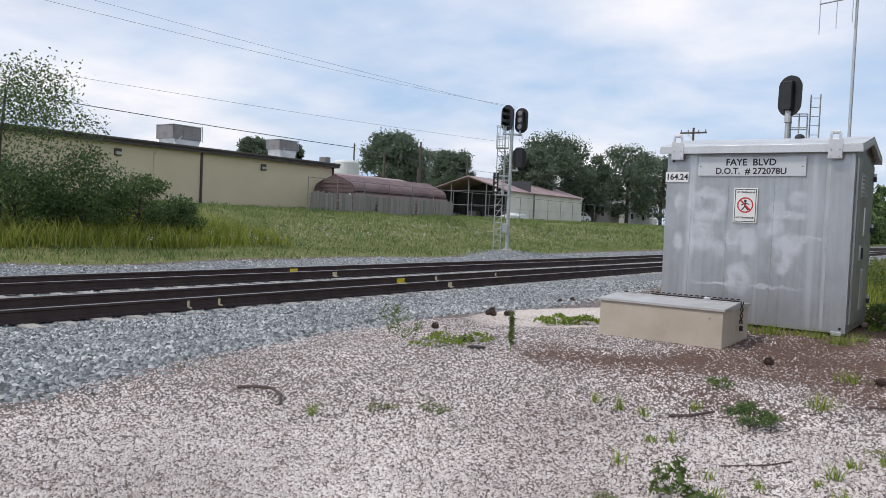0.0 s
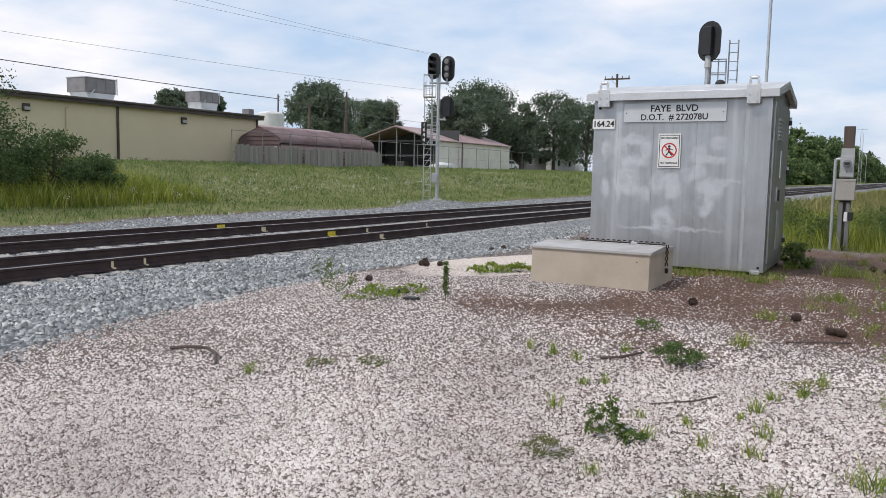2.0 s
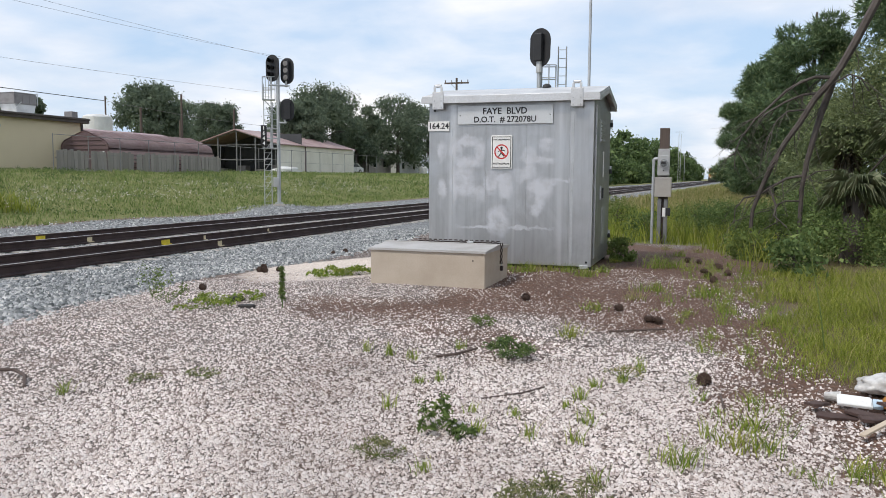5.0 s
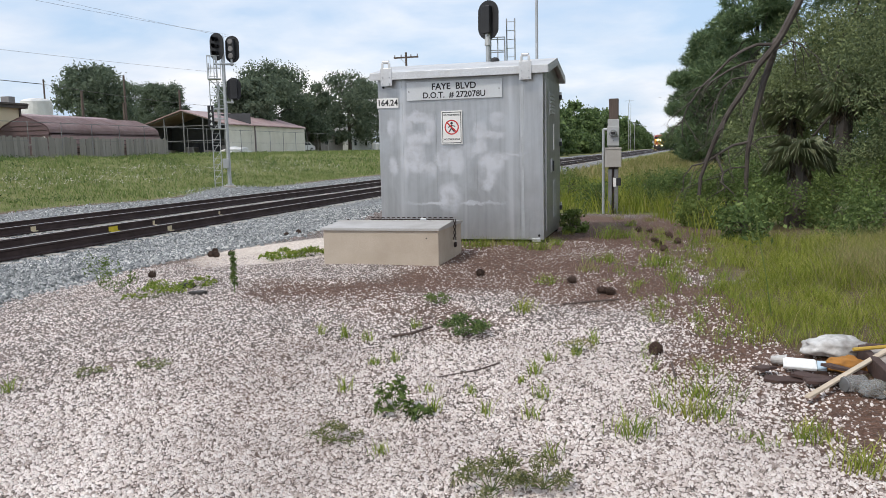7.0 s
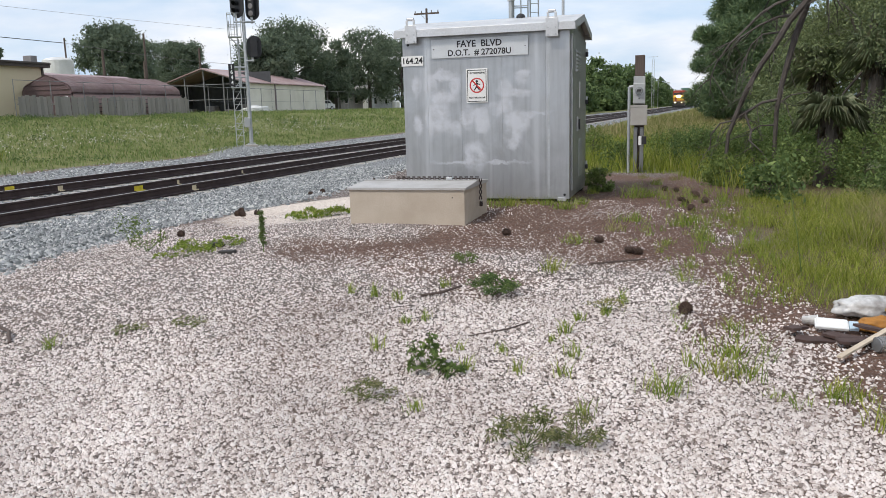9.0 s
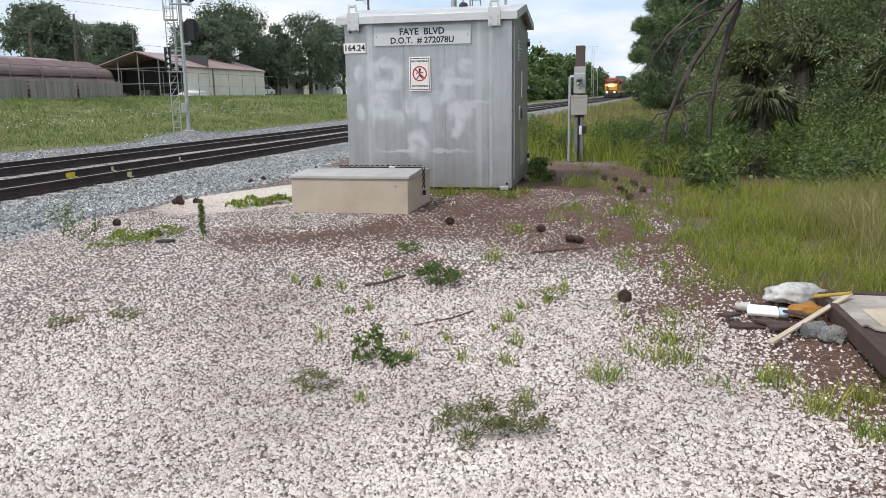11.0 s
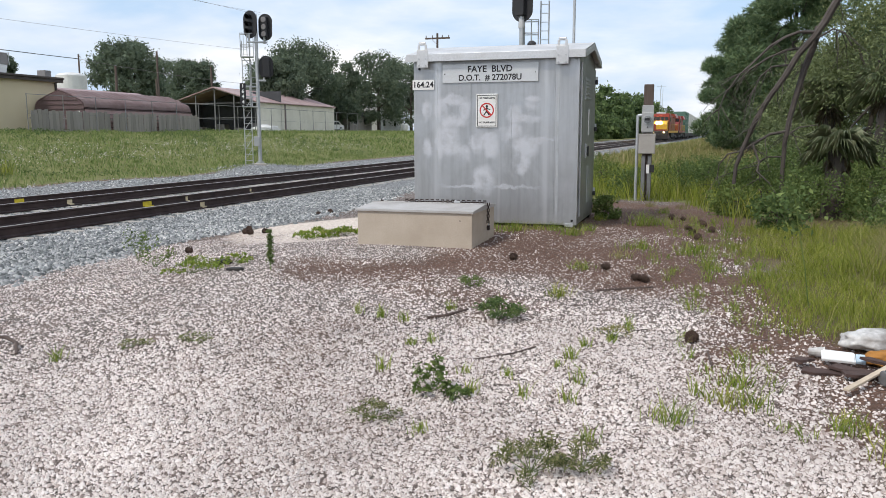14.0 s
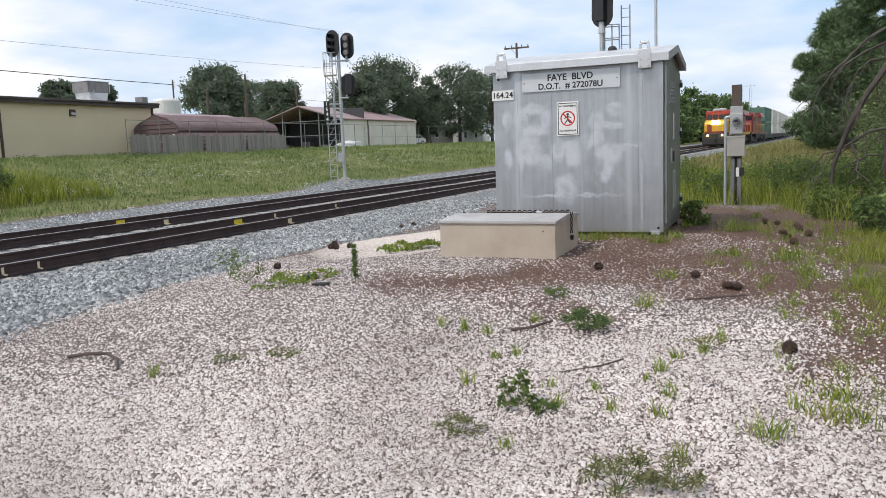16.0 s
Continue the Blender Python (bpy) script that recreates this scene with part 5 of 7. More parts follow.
def limbs(bm, base, cs, r, n):
    for c in cs[:n]:
        k = 0.35 + 0.4 * rng.random()
        p = Vector((0, 0, base * k))
        mid = p.lerp(Vector(c), 0.5) + Vector((0, 0, 0.06 * base))
        tube(p, mid, r * 0.5, r * 0.32, 6, bm)
        tube(mid, c, r * 0.32, r * 0.08, 5, bm)


def make_tree(name, x, y, h, r, leaf, count, size, label, low=0.3, nl=16, trunk=0.22, slim=0.45, group="trees", bark="bark", z=None, category="tree", shell=0.5):
    z = land1(x, y) - 0.05 if z is None else z
    t = thing(name, x, y, z, label, category, group)
    cs, rs = lobes(nl * 2, r, h * low, h * 0.97, spread=0.82)
    cs.append((0, 0, h * 0.62))
    rs.append((r * 0.42, r * 0.42, h * 0.2))
    bm = tube((0, 0, -0.2), (0, 0, h * 0.5), trunk, trunk * 0.6, 10)
    tube((0, 0, h * 0.5), (0.1 * r, 0, h * 0.85), trunk * 0.6, trunk * 0.15, 7, bm)
    limbs(bm, h * 0.8, cs, trunk, 8)
    part("trunk", bm, M[bark], t)
    v, f = leaf_cloud(cs, rs, count, size, slim, shell=shell)
    raw_mesh("crown", v, f, M[leaf], t)
    # larger sprays inside, so that the crown is not see-through
    if size > 0.2:
        v, f = leaf_cloud(cs, [tuple(q * 0.75 for q in w) for w in rs], count // 6, size * 2.3, 0.7, shell=0.1)
        raw_mesh("inner_foliage", v, f, M[leaf], t)
    return t


def make_pine(x, y, h, r, tufts, size, label, low=0.16, nl=40):
    t = thing("pine_tree", x, y, land1(x, y) - 0.05, label, "tree", "pine trees")
    cs, rs = lobes(nl, r, h * low, h * 0.96, 0.55, 0.75)
    bm = tube((0, 0, -0.2), (0.1, 0, h * 0.95), h * 0.02 + 0.06, 0.05, 10)
    limbs(bm, h * 0.9, cs, h * 0.014, 12)
    part("trunk", bm, M["bark"], t)
    v, f = needle_cloud(cs, rs, tufts, size)
    raw_mesh("crown", v, f, M["pine"], t)
    v, f = leaf_cloud(cs, [tuple(q * 0.85 for q in w) for w in rs], tufts // 2, size * 0.8, 0.5)
    raw_mesh("inner_foliage", v, f, M["pine"], t)


OAK = "spreading dark green oak behind the sheds"
for x, y, h, r, low in ((-70, 87, 12.0, 5.4, 0.25), (-75, 109, 11.3, 4.4, 0.25), (-54, 104, 12.8, 7.0, 0.26), (-51, 92, 9.8, 4.4, 0.3), (-50, 124, 13.4, 6.0, 0.2), (-52, 112, 10.5, 4.6, 0.2), (-50, 140, 13.6, 6.5, 0.2), (-66, 118, 11.8, 6, 0.2),
                      (-92, 125, 13.5, 6, 0.2), (-70, 62, 8.0, 2.6, 0.3), (-73, 70, 8.5, 2.4, 0.3)):
    make_tree("oak_tree", x, y, h, r, "oak", 17000, 0.25, OAK, low, 26, 0.32, 0.6)

# woods that close the view along the line, left of the rails
for i in range(15):
    y = 135 + i * 24 + 6 * (i % 3)
    x = float(bend(y)) - 29 - (i % 2) * 5
    make_tree("wood_edge_tree", x, y, 12.2 + 1.6 * math.sin(i * 2.1), 7.5, "bush", 3600, 0.7, "dense green tree at the edge of the woods", 0.08, 20, 0.3, 0.6, "wood edge")
for i in range(9):
    y = 112 + i * 17
    x = float(bend(y)) - 25.5 - (i % 3)
    make_tree("wood_edge_shrub", x, y, 5.2 + 1.2 * math.sin(i * 3.3), 4.8, "bush", 2600, 0.5, "dense green shrub at the edge of the woods", 0.05, 14, 0.15, 0.6, "wood edge", category="shrub")
for i in range(7):
    y = 210 + i * 60
    make_tree("wood_edge_tree", float(bend(y)) + 16 + 5 * (i % 2), y, 11, 9, "bush", 3000, 0.8, "dense green tree at the edge of the woods", 0.08, 18, 0.3, 0.6, "wood edge")

# the overgrown clump on the far verge
make_tree("young_tree", -27.5, 13.2, 6.3, 3.7, "bush", 13000, 0.10, "open young tree on the far verge", 0.3, 22, 0.10, 0.55, "verge shrubs", shell=0.2)
for x, y, h, r, c in ((-27.2, 16.0, 3.5, 1.9, 5200), (-27.0, 18.2, 2.6, 1.6, 4200), (-27.0, 20.0, 1.75, 1.3, 3000), (-27.6, 13.8, 2.9, 2.2, 4200), (-28.0, 11.0, 3.0, 2.4, 4000)):
    make_tree("verge_shrub", x, y, h, r, "bush", int(c * 2.2), 0.10, "dense green shrub on the far verge", 0.12, 18, 0.07, 0.55, "verge shrubs", category="shrub")

# right-hand woods
for x, y, h, r, n in ((3.0, 67, 9.2, 3.3, 4500), (5.6, 53, 12.2, 3.6, 4800), (4.0, 60, 10.0, 4.1, 7000), (11.2, 48, 15.5, 5.2, 4200), (5.2, 74, 11.5, 4.1, 3600), (8.4, 34, 13.5, 4.0, 5600), (9.0, 24, 14.0, 4.2, 4200), (6.6, 92, 12, 4.3, 3000), (7.6, 20.5, 11.5, 2.8, 5200), (10.5, 15.5, 12.5, 3.8, 3600), (12, 28, 15, 5, 3200)):
    make_pine(x, y, h, r, int(n * 1.7), 0.27 + 0.002 * y, "tall dark green pine at the wood edge")
for x, y, h, r, c in ((5.7, 52, 4.6, 2.6, 3400), (5.5, 42, 5.0, 2.8, 3600), (4.4, 33, 4.6, 2.3, 3800), (3.9, 26, 4.4, 2.0, 4600), (4.0, 21, 4.8, 1.9, 5200), (4.7, 16.8, 5.0, 1.9, 6000), (5.6, 13.8, 5.2, 2.0, 6000), (6.8, 12.0, 5.2, 2.2, 5000),
                      (6.5, 17, 6.5, 2.4, 5000), (8.4, 13.2, 6.5, 2.6, 4600), (5.0, 64, 4.2, 2.4, 2600), (5.5, 78, 4.4, 2.6, 2400), (5.6, 100, 5.5, 3.2, 2200), (7.0, 130, 7.0, 4.5, 2200)):
    make_tree("understorey_shrub", x, y, h, r, "vine", int(c * (4.6 if y < 27 else 2.0)), 0.045 + 0.0013 * y if y < 27 else 0.075 + 0.0028 * y, "vine-hung green shrub at the wood edge", 0.05, 26, 0.08, 0.42, "understorey", category="shrub")
for x, y, h, r, c in ((1.25, 15.5, 0.95, 0.8, 2600), (0.35, 18.2, 1.0, 0.9, 2400), (2.0, 13.6, 0.9, 0.9, 2800), (1.5, 18.5, 1.1, 1.1, 2400), (2.9, 11.6, 0.8, 0.9, 2600), (2.6, 16.2, 1.25, 1.0, 2600), (-0.3, 20.4, 0.95, 0.8, 1800), (3.9, 10.6, 0.9, 1.0, 2400), (1.15, 11.6, 0.55, 0.45, 1300),
                      (-2.2, 20.5, 1.0, 1.0, 1800), (-3.6, 21.5, 0.8, 0.9, 1500), (-1.35, 18.4, 0.7, 0.6, 1300), (-1.25, 12.7, 0.45, 0.28, 700), (3.4, 13.6, 1.0, 1.1, 2600), (4.6, 12.2, 0.95, 1.1, 2600), (3.6, 15.6, 1.2, 1.2, 2600), (5.6, 10.9, 1.0, 1.1, 2200), (0.75, 13.6, 0.6, 0.55, 1500), (4.6, 14.6, 1.3, 1.2, 2400), (2.2, 17.8, 1.3, 1.2, 2200), (1.7, 21.5, 1.2, 1.3, 2000), (0.5, 23.5, 1.0, 1.2, 1800)):
    make_tree("low_brush", x, y, h, r, "weed", int(c * 2.0), 0.05, "low leafy green brush at the wood edge", 0.1, 16, 0.02, 0.5, "low brush", category="shrub")


def make_palm(x, y, h, n, size, label, skirt=True):
    p = thing("cabbage_palm", x, y, land1(x, y) - 0.05, label, "palm", "palms")
    part("trunk", tube((0, 0, -0.1), (0.05, 0, h), 0.17, 0.15, 10), M["bark"], p)
    for kind, count, up, mat in (("frond", n, 0.35, "palm"), ("dead_frond", n // 3 if skirt else 0, -1.3, "thatch")):
        for i in range(count):
            a = i * 2.4 + rng.random() * 0.5
            tilt = up + 1.3 * (rng.random() - 0.42)
            vs, ts = [], []
            stem = Vector((math.cos(a), math.sin(a), tilt)).normalized()
            size_f = size if kind == "frond" else size * 0.6
            hub = stem * size_f * (0.45 if kind == "frond" else 0.2)
            side = stem.cross(Vector((0, 0, 1))).normalized()
            up_v = side.cross(stem)
            vs += [side * 0.012, -side * 0.012, hub]
            ts.append((0, 1, 2))
            for k in range(23):
                ang = radians(-100 + 200 * k / 22)
                way = (stem * math.cos(ang) + side * math.sin(ang)).normalized()
                wid = way.cross(up_v).normalized() * size_f * 0.017
                b = len(vs)
                mid = hub + way * size_f * 0.42
                tip = hub + way * size_f * (0.66 + 0.16 * rng.random()) - Vector((0, 0, size_f * (0.25 + 0.45 * rng.random())))
                vs += [hub, mid + wid, tip, mid - wid]
                ts += [(b, b + 1, b + 2), (b, b + 2, b + 3)]
            ob = raw_mesh(kind, [tuple(v) for v in vs], ts, M[mat], p)
            ob.matrix_basis = pose(0.05, 0, h - (0.0 if kind == "frond" else 0.15))


for x, y, h, n, s in ((2.95, 12.9, 0.15, 14, 0.55), (2.15, 13.8, 1.2, 13, 0.5), (4.05, 13.4, 0.25, 14, 0.65), (4.5, 14.7, 1.7, 15, 0.6), (3.6, 17.8, 2.4, 16, 0.65), (5.0, 12.7, 2.1, 16, 0.6), (6.0, 11.4, 1.5, 14, 0.6), (3.2, 22.0, 2.4, 16, 0.8), (5.6, 12.9, 3.2, 16, 0.6)):
    make_palm(x, y, h, n, s, "cabbage palm with drooping fan fronds and dead skirt")

for x, y, r in ((5.05, 10.9, 0.16), (6.0, 12.6, 0.14), (5.2, 14.6, 0.13), (7.4, 10.4, 0.18)):
    t = thing("bare_trunk", x, y, land1(x, y) - 0.1, "rough brown bare pine trunk", "tree trunk", "bare trunks")
    part("trunk", tube((0, 0, 0), (0.15, 0.05, 9), r, r * 0.8, 12), M["bark"], t)


def branch(bm, p, way, length, r, depth, droop):
    """A crooked limb that forks as it thins."""
    p, way = Vector(p), Vector(way).normalized()
    n = 5
    for i in range(n):
        q = p + way * length / n
        tube(p, q, r * (1 - 0.7 * i / n), r * (1 - 0.7 * (i + 1) / n), 6 if r > 0.02 else 4, bm)
        if depth and i > 0:
            side = Vector((rng.normal(), rng.normal(), rng.normal() * 0.6)) * 0.75 + way * 0.7
            branch(bm, q, side, length * (0.38 + 0.2 * rng.random()), r * 0.45 * (1 - 0.1 * i), depth - 1, droop)
        way = (way + Vector((rng.normal() * 0.13, rng.normal() * 0.13, rng.normal() * 0.1 - droop))).normalized()
        p = q


def make_dead_limb():
    bx, by = 1.5, 14.9
    z = land1(bx, by)
    d = thing("fallen_dead_limb", bx, by, z, "broken grey dead pine limbs hanging to the ground", "branch")

    def crooked(name, pts, r0, r1, twigs, seed_drop=0.35):
        bm = bmesh.new()
        p = [Vector((x - bx, y - by, h - z)) for x, y, h in pts]
        n = len(p) - 1
        for i in range(n):
            tube(p[i], p[i + 1], r0 + (r1 - r0) * i / n, r0 + (r1 - r0) * (i + 1) / n, 7, bm)
        for k in range(twigs):
            i = int(rng.integers(0, n))
            q = p[i].lerp(p[i + 1], rng.random())
            way = (rng.normal() * 0.7 - 0.3, rng.normal() * 0.5, -seed_drop - 0.5 * rng.random())
            branch(bm, q, way, 0.25 + 0.5 * rng.random(), 0.009, 1, 0.06)
        part(name, bm, M["deadwood"], d)

    crooked("main_limb", [(2.6, 14.9, 4.6), (2.25, 14.9, 3.8), (2.03, 14.9, 3.35), (1.87, 14.9, 3.1), (1.66, 14.9, 2.84), (1.46, 14.9, 2.47), (1.25, 14.9, 2.15), (1.04, 14.9, 1.75), (0.88, 14.9, 1.32), (0.76, 14.9, 0.95), (0.72, 14.9, 0.3)], 0.07, 0.03, 8)
    crooked("second_limb", [(1.97, 15.0, 3.3), (1.9, 15.1, 2.96), (1.79, 15.1, 2.6), (1.7, 15.1, 2.22), (1.61, 15.1, 1.8), (1.55, 15.1, 1.36), (1.53, 15.1, 0.2)], 0.065, 0.035, 10)
    for pts, r, k in (([(1.88, 14.9, 3.2), (1.64, 14.8, 3.2), (1.42, 14.8, 3.12), (1.2, 14.7, 2.98), (0.99, 14.7, 2.76), (0.73, 14.7, 2.51), (0.51, 14.7, 2.18), (0.43, 14.7, 1.94), (0.43, 14.7, 1.65)], 0.03, 12),
                      ([(1.75, 14.9, 2.95), (1.48, 15.0, 2.93), (1.21, 15.1, 2.82), (0.9, 15.1, 2.62), (0.68, 15.1, 2.53), (0.45, 15.1, 2.36)], 0.024, 12),
                      ([(1.6, 14.9, 2.68), (1.27, 15.0, 2.66), (1.09, 15.0, 2.5), (0.97, 15.0, 2.2)], 0.02, 8),
                      ([(1.56, 15.1, 1.56), (1.29, 15.0, 1.51), (1.02, 14.9, 1.34), (0.84, 14.9, 1.22), (0.61, 14.8, 1.17), (0.47, 14.8, 0.97), (0.46, 14.8, 0.7)], 0.026, 9),
                      ([(1.02, 14.9, 1.34), (1.13, 14.8, 1.03), (1.09, 14.7, 0.88), (1.29, 14.6, 0.69), (1.54, 14.5, 0.3)], 0.02, 5),
                      ([(1.6, 15.1, 1.51), (1.76, 15.0, 1.63), (2.05, 15.0, 1.67)], 0.016, 3),
                      ([(1.56, 15.1, 1.12), (1.28, 15.0, 1.12), (1.12, 14.9, 1.04), (1.16, 14.8, 0.7)], 0.016, 4),
                      ([(1.25, 14.9, 2.15), (1.15, 14.8, 1.98), (1.09, 14.8, 1.65)], 0.014, 4),
                      ([(1.9, 14.9, 3.08), (2.16, 14.8, 3.23), (2.34, 14.8, 3.16), (2.45, 14.8, 2.95)], 0.016, 5)):
        crooked("side_branch", pts, r, 0.007, k)


make_dead_limb()



# ---------------------------------------------------------------- grass
def blades(px, py, h, width, lean, per, spread):
    """Tufts of tapering bent blades that stand on the land."""
    px, py, h = np.repeat(px, per), np.repeat(py, per), np.repeat(h, per)
    m = len(px)
    px, py = px + rng.normal(size=m) * spread, py + rng.normal(size=m) * spread
    z = land(px, py) - 0.01
    a = rng.random(m) * 2 * math.pi
    h = h * (0.55 + 0.6 * rng.random(m))
    l = h * lean * (0.3 + rng.random(m))
    dx, dy = np.cos(a), np.sin(a)
    w = width * (0.7 + 0.6 * rng.random(m))
    b = rng.random(m) * math.pi
    wx, wy = np.cos(b) * w / 2, np.sin(b) * w / 2
    base = np.stack([px, py, z], 1)
    mid = base + np.stack([dx * l * 0.35, dy * l * 0.35, h * 0.6], 1)
    tip = base + np.stack([dx * l, dy * l, h], 1)
    side = np.stack([wx, wy, np.zeros(m)], 1)
    v = np.stack([base - side, base + side, mid + side * 0.8, mid - side * 0.8, tip], 1).reshape(-1, 3)
    i = np.arange(m)[:, None] * 5
    t = np.concatenate([i + np.array([[0, 1, 2]]), i + np.array([[0, 2, 3]]), i + np.array([[3, 2, 4]])])
    return v, t


def scatter(n, x0, x1, y0, y1, keep):
    x, y = rng.uniform(x0, x1, n), rng.uniform(y0, y1, n)
    ok = keep(x, y)
    return x[ok], y[ok]


def turf_share(x, y):
    return np.maximum(soil(x, y)[1], verge(x, y)) > rng.random(len(x)) * 0.8 + 0.15


def stuff(name, data, mat, label, category):
    ob = raw_mesh(name, *data, M[mat])
    return tagged(ob, label, category, kind="stuff")


def make_grass():
    # bank across the line: nearer blades are finer
    x, y = scatter(17000, -45, -20.8, 4, 60, turf_share)
    stuff("bank_grass", blades(x, y, 0.09 + 0.13 * rng.random(len(x)) + 0.16 * np.clip(wave(x, y, 1.1, 5), 0, 1), 0.03, 0.8, 4, 0.16), "field", "long green grass on the far bank", "grass")
    x, y = scatter(7000, -46, -20, 60, 150, turf_share)
    stuff("far_bank_grass", blades(x, y, 0.16 + 0.2 * rng.random(len(x)), 0.06, 0.7, 5, 0.25), "field", "long green grass on the far bank", "grass")
    x, y = scatter(1500, -31, -24.5, 5, 24, turf_share)
    stuff("verge_reeds", blades(x, y, 0.5 + 0.5 * rng.random(len(x)), 0.035, 0.5, 9, 0.14), "grass", "tall yellow-green reeds below the shrubs", "grass")
    # broad-leaved weeds in patches along the bank and under the building
    x, y = scatter(2600, -44.5, -22.5, 10, 75, lambda x, y: turf_share(x, y) & (wave(x, y, 0.75, 8) + 0.7 * smooth(-34, -42, x) > 0.32))
    n = len(x)
    h = 0.10 + 0.22 * rng.random(n)
    v, t = leaf_cloud(np.stack([x, y, land(x, y) + h * 0.6], 1), np.stack([0.2 + 0.1 * rng.random(n), 0.2 + 0.1 * rng.random(n), h * 0.6], 1), n * 22, 0.075, 0.5, 0.0, 0.2)
    stuff("bank_weeds", (v, t), "weed", "low broad-leaved weeds among the bank grass", "weeds")
    x, y = scatter(700, -30, -24, 16, 60, turf_share)
    n = len(x)
    v, t = leaf_cloud(np.stack([x, y, land(x, y) + 0.42], 1), np.full((n, 3), 0.12), n * 4, 0.055, 0.7)
    stuff("seed_heads", (v, t), "flower", "pale seed heads in the bank grass", "grass")
    # verge beside the yard
    x, y = scatter(2900, 0.2, 5.5, 3.2, 11.5, lambda x, y: turf_share(x, y) & ~((x > 0.5) & (x < 2.9) & (y > 4.3) & (y < 5.85)) & (wave(x, y, 3.1, 12) > -0.5) & ~((x > 0.55) & (y > 4.4) & (y < 5.8)))
    stuff("verge_grass", blades(x, y, np.interp(x, [0.3, 1.2, 3], [0.08, 0.16, 0.26]) * (0.6 + 0.5 * rng.random(len(x)) + 0.45 * np.clip(wave(x, y, 3.7, 15), 0, 1)), 0.0045, 0.9, 21, 0.055), "grass", "bright yellow-green verge grass", "grass")
    x, y = scatter(1500, 1.2, 6.5, 6.3, 11.0, lambda x, y: rng.random(len(x)) < smooth(1.4, 2.6, x + 0.3 * wave(x, y, 1.6, 31)))
    stuff("straw_grass", blades(x, y, (0.24 + 0.28 * rng.random(len(x))) * (0.85 + 0.4 * wave(x, y, 2.1, 33)), 0.005, 0.85, 19, 0.09), "strawgrass", "tall straw-coloured seeding grass", "grass")
    x, y = scatter(1000, -1.2, 2.0, 3.3, 12.5, lambda x, y: (np.abs(x - verge_edge(y) + 0.25 + 0.35 * wave(x, y, 2.2, 17)) < 0.5) & (rng.random(len(x)) < 0.6) & ~((x > 0.55) & (y > 4.3) & (y < 5.9)))
    stuff("edge_grass", blades(x, y, 0.05 + 0.12 * rng.random(len(x)), 0.005, 0.9, 16, 0.035), "tuft", "sparse yellow-green grass at the yard's edge", "grass")
    x, y = scatter(3400, -8.5, 4, 10.5, 34, lambda x, y: turf_share(x, y) & ((y > 17) | (x < 0.8)))
    stuff("rough_grass", blades(x, y, 0.25 + 0.35 * rng.random(len(x)), 0.014, 0.6, 11, 0.12), "grass", "rough green grass beyond the hut", "grass")
    x, y = scatter(4200, -5.2, 5, 34, 140, lambda x, y: turf_share(x + bend(y), y))
    x = x + bend(y)
    stuff("far_verge_grass", blades(x, y, 0.35 + 0.35 * rng.random(len(x)), 0.06, 0.5, 6, 0.22), "strawgrass", "long pale grass beside the line", "grass")


make_grass()


# ---------------------------------------------------------------- loose stones
def stones(x, y, size, sink=0.25, flat=0.65):
    """Angular half-sunk pebbles, each of its own shape."""
    n = len(x)
    c = np.stack([x, y, land(x, y) + size * flat * (0.3 - sink)], 1)
    rough = np.array([(1, 0.25, -0.25), (0.1, 1, -0.25), (-1, -0.2, -0.25), (-0.1, -1, -0.25), (0.42, 0.15, 0.95), (-0.42, -0.12, 0.9)], float)
    a = rng.random(n) * 2 * math.pi
    ca, sa = np.cos(a), np.sin(a)
    o = rough[None] * size[:, None, None] * 0.5 * (0.7 + 0.6 * rng.random((n, 6, 1))) + rng.normal(size=(n, 6, 3)) * size[:, None, None] * 0.13
    o[:, :, 2] *= flat
    o[:, :, 0] *= 1.1
    v = np.stack([o[..., 0] * ca[:, None] - o[..., 1] * sa[:, None], o[..., 0] * sa[:, None] + o[..., 1] * ca[:, None], o[..., 2]], -1) + c[:, None]
    f = np.array([(0, 1, 4), (1, 5, 4), (1, 2, 5), (2, 3, 5), (3, 4, 5), (3, 0, 4)])
    return v.reshape(-1, 3), (np.arange(n)[:, None, None] * 6 + f[None]).reshape(-1, 3)


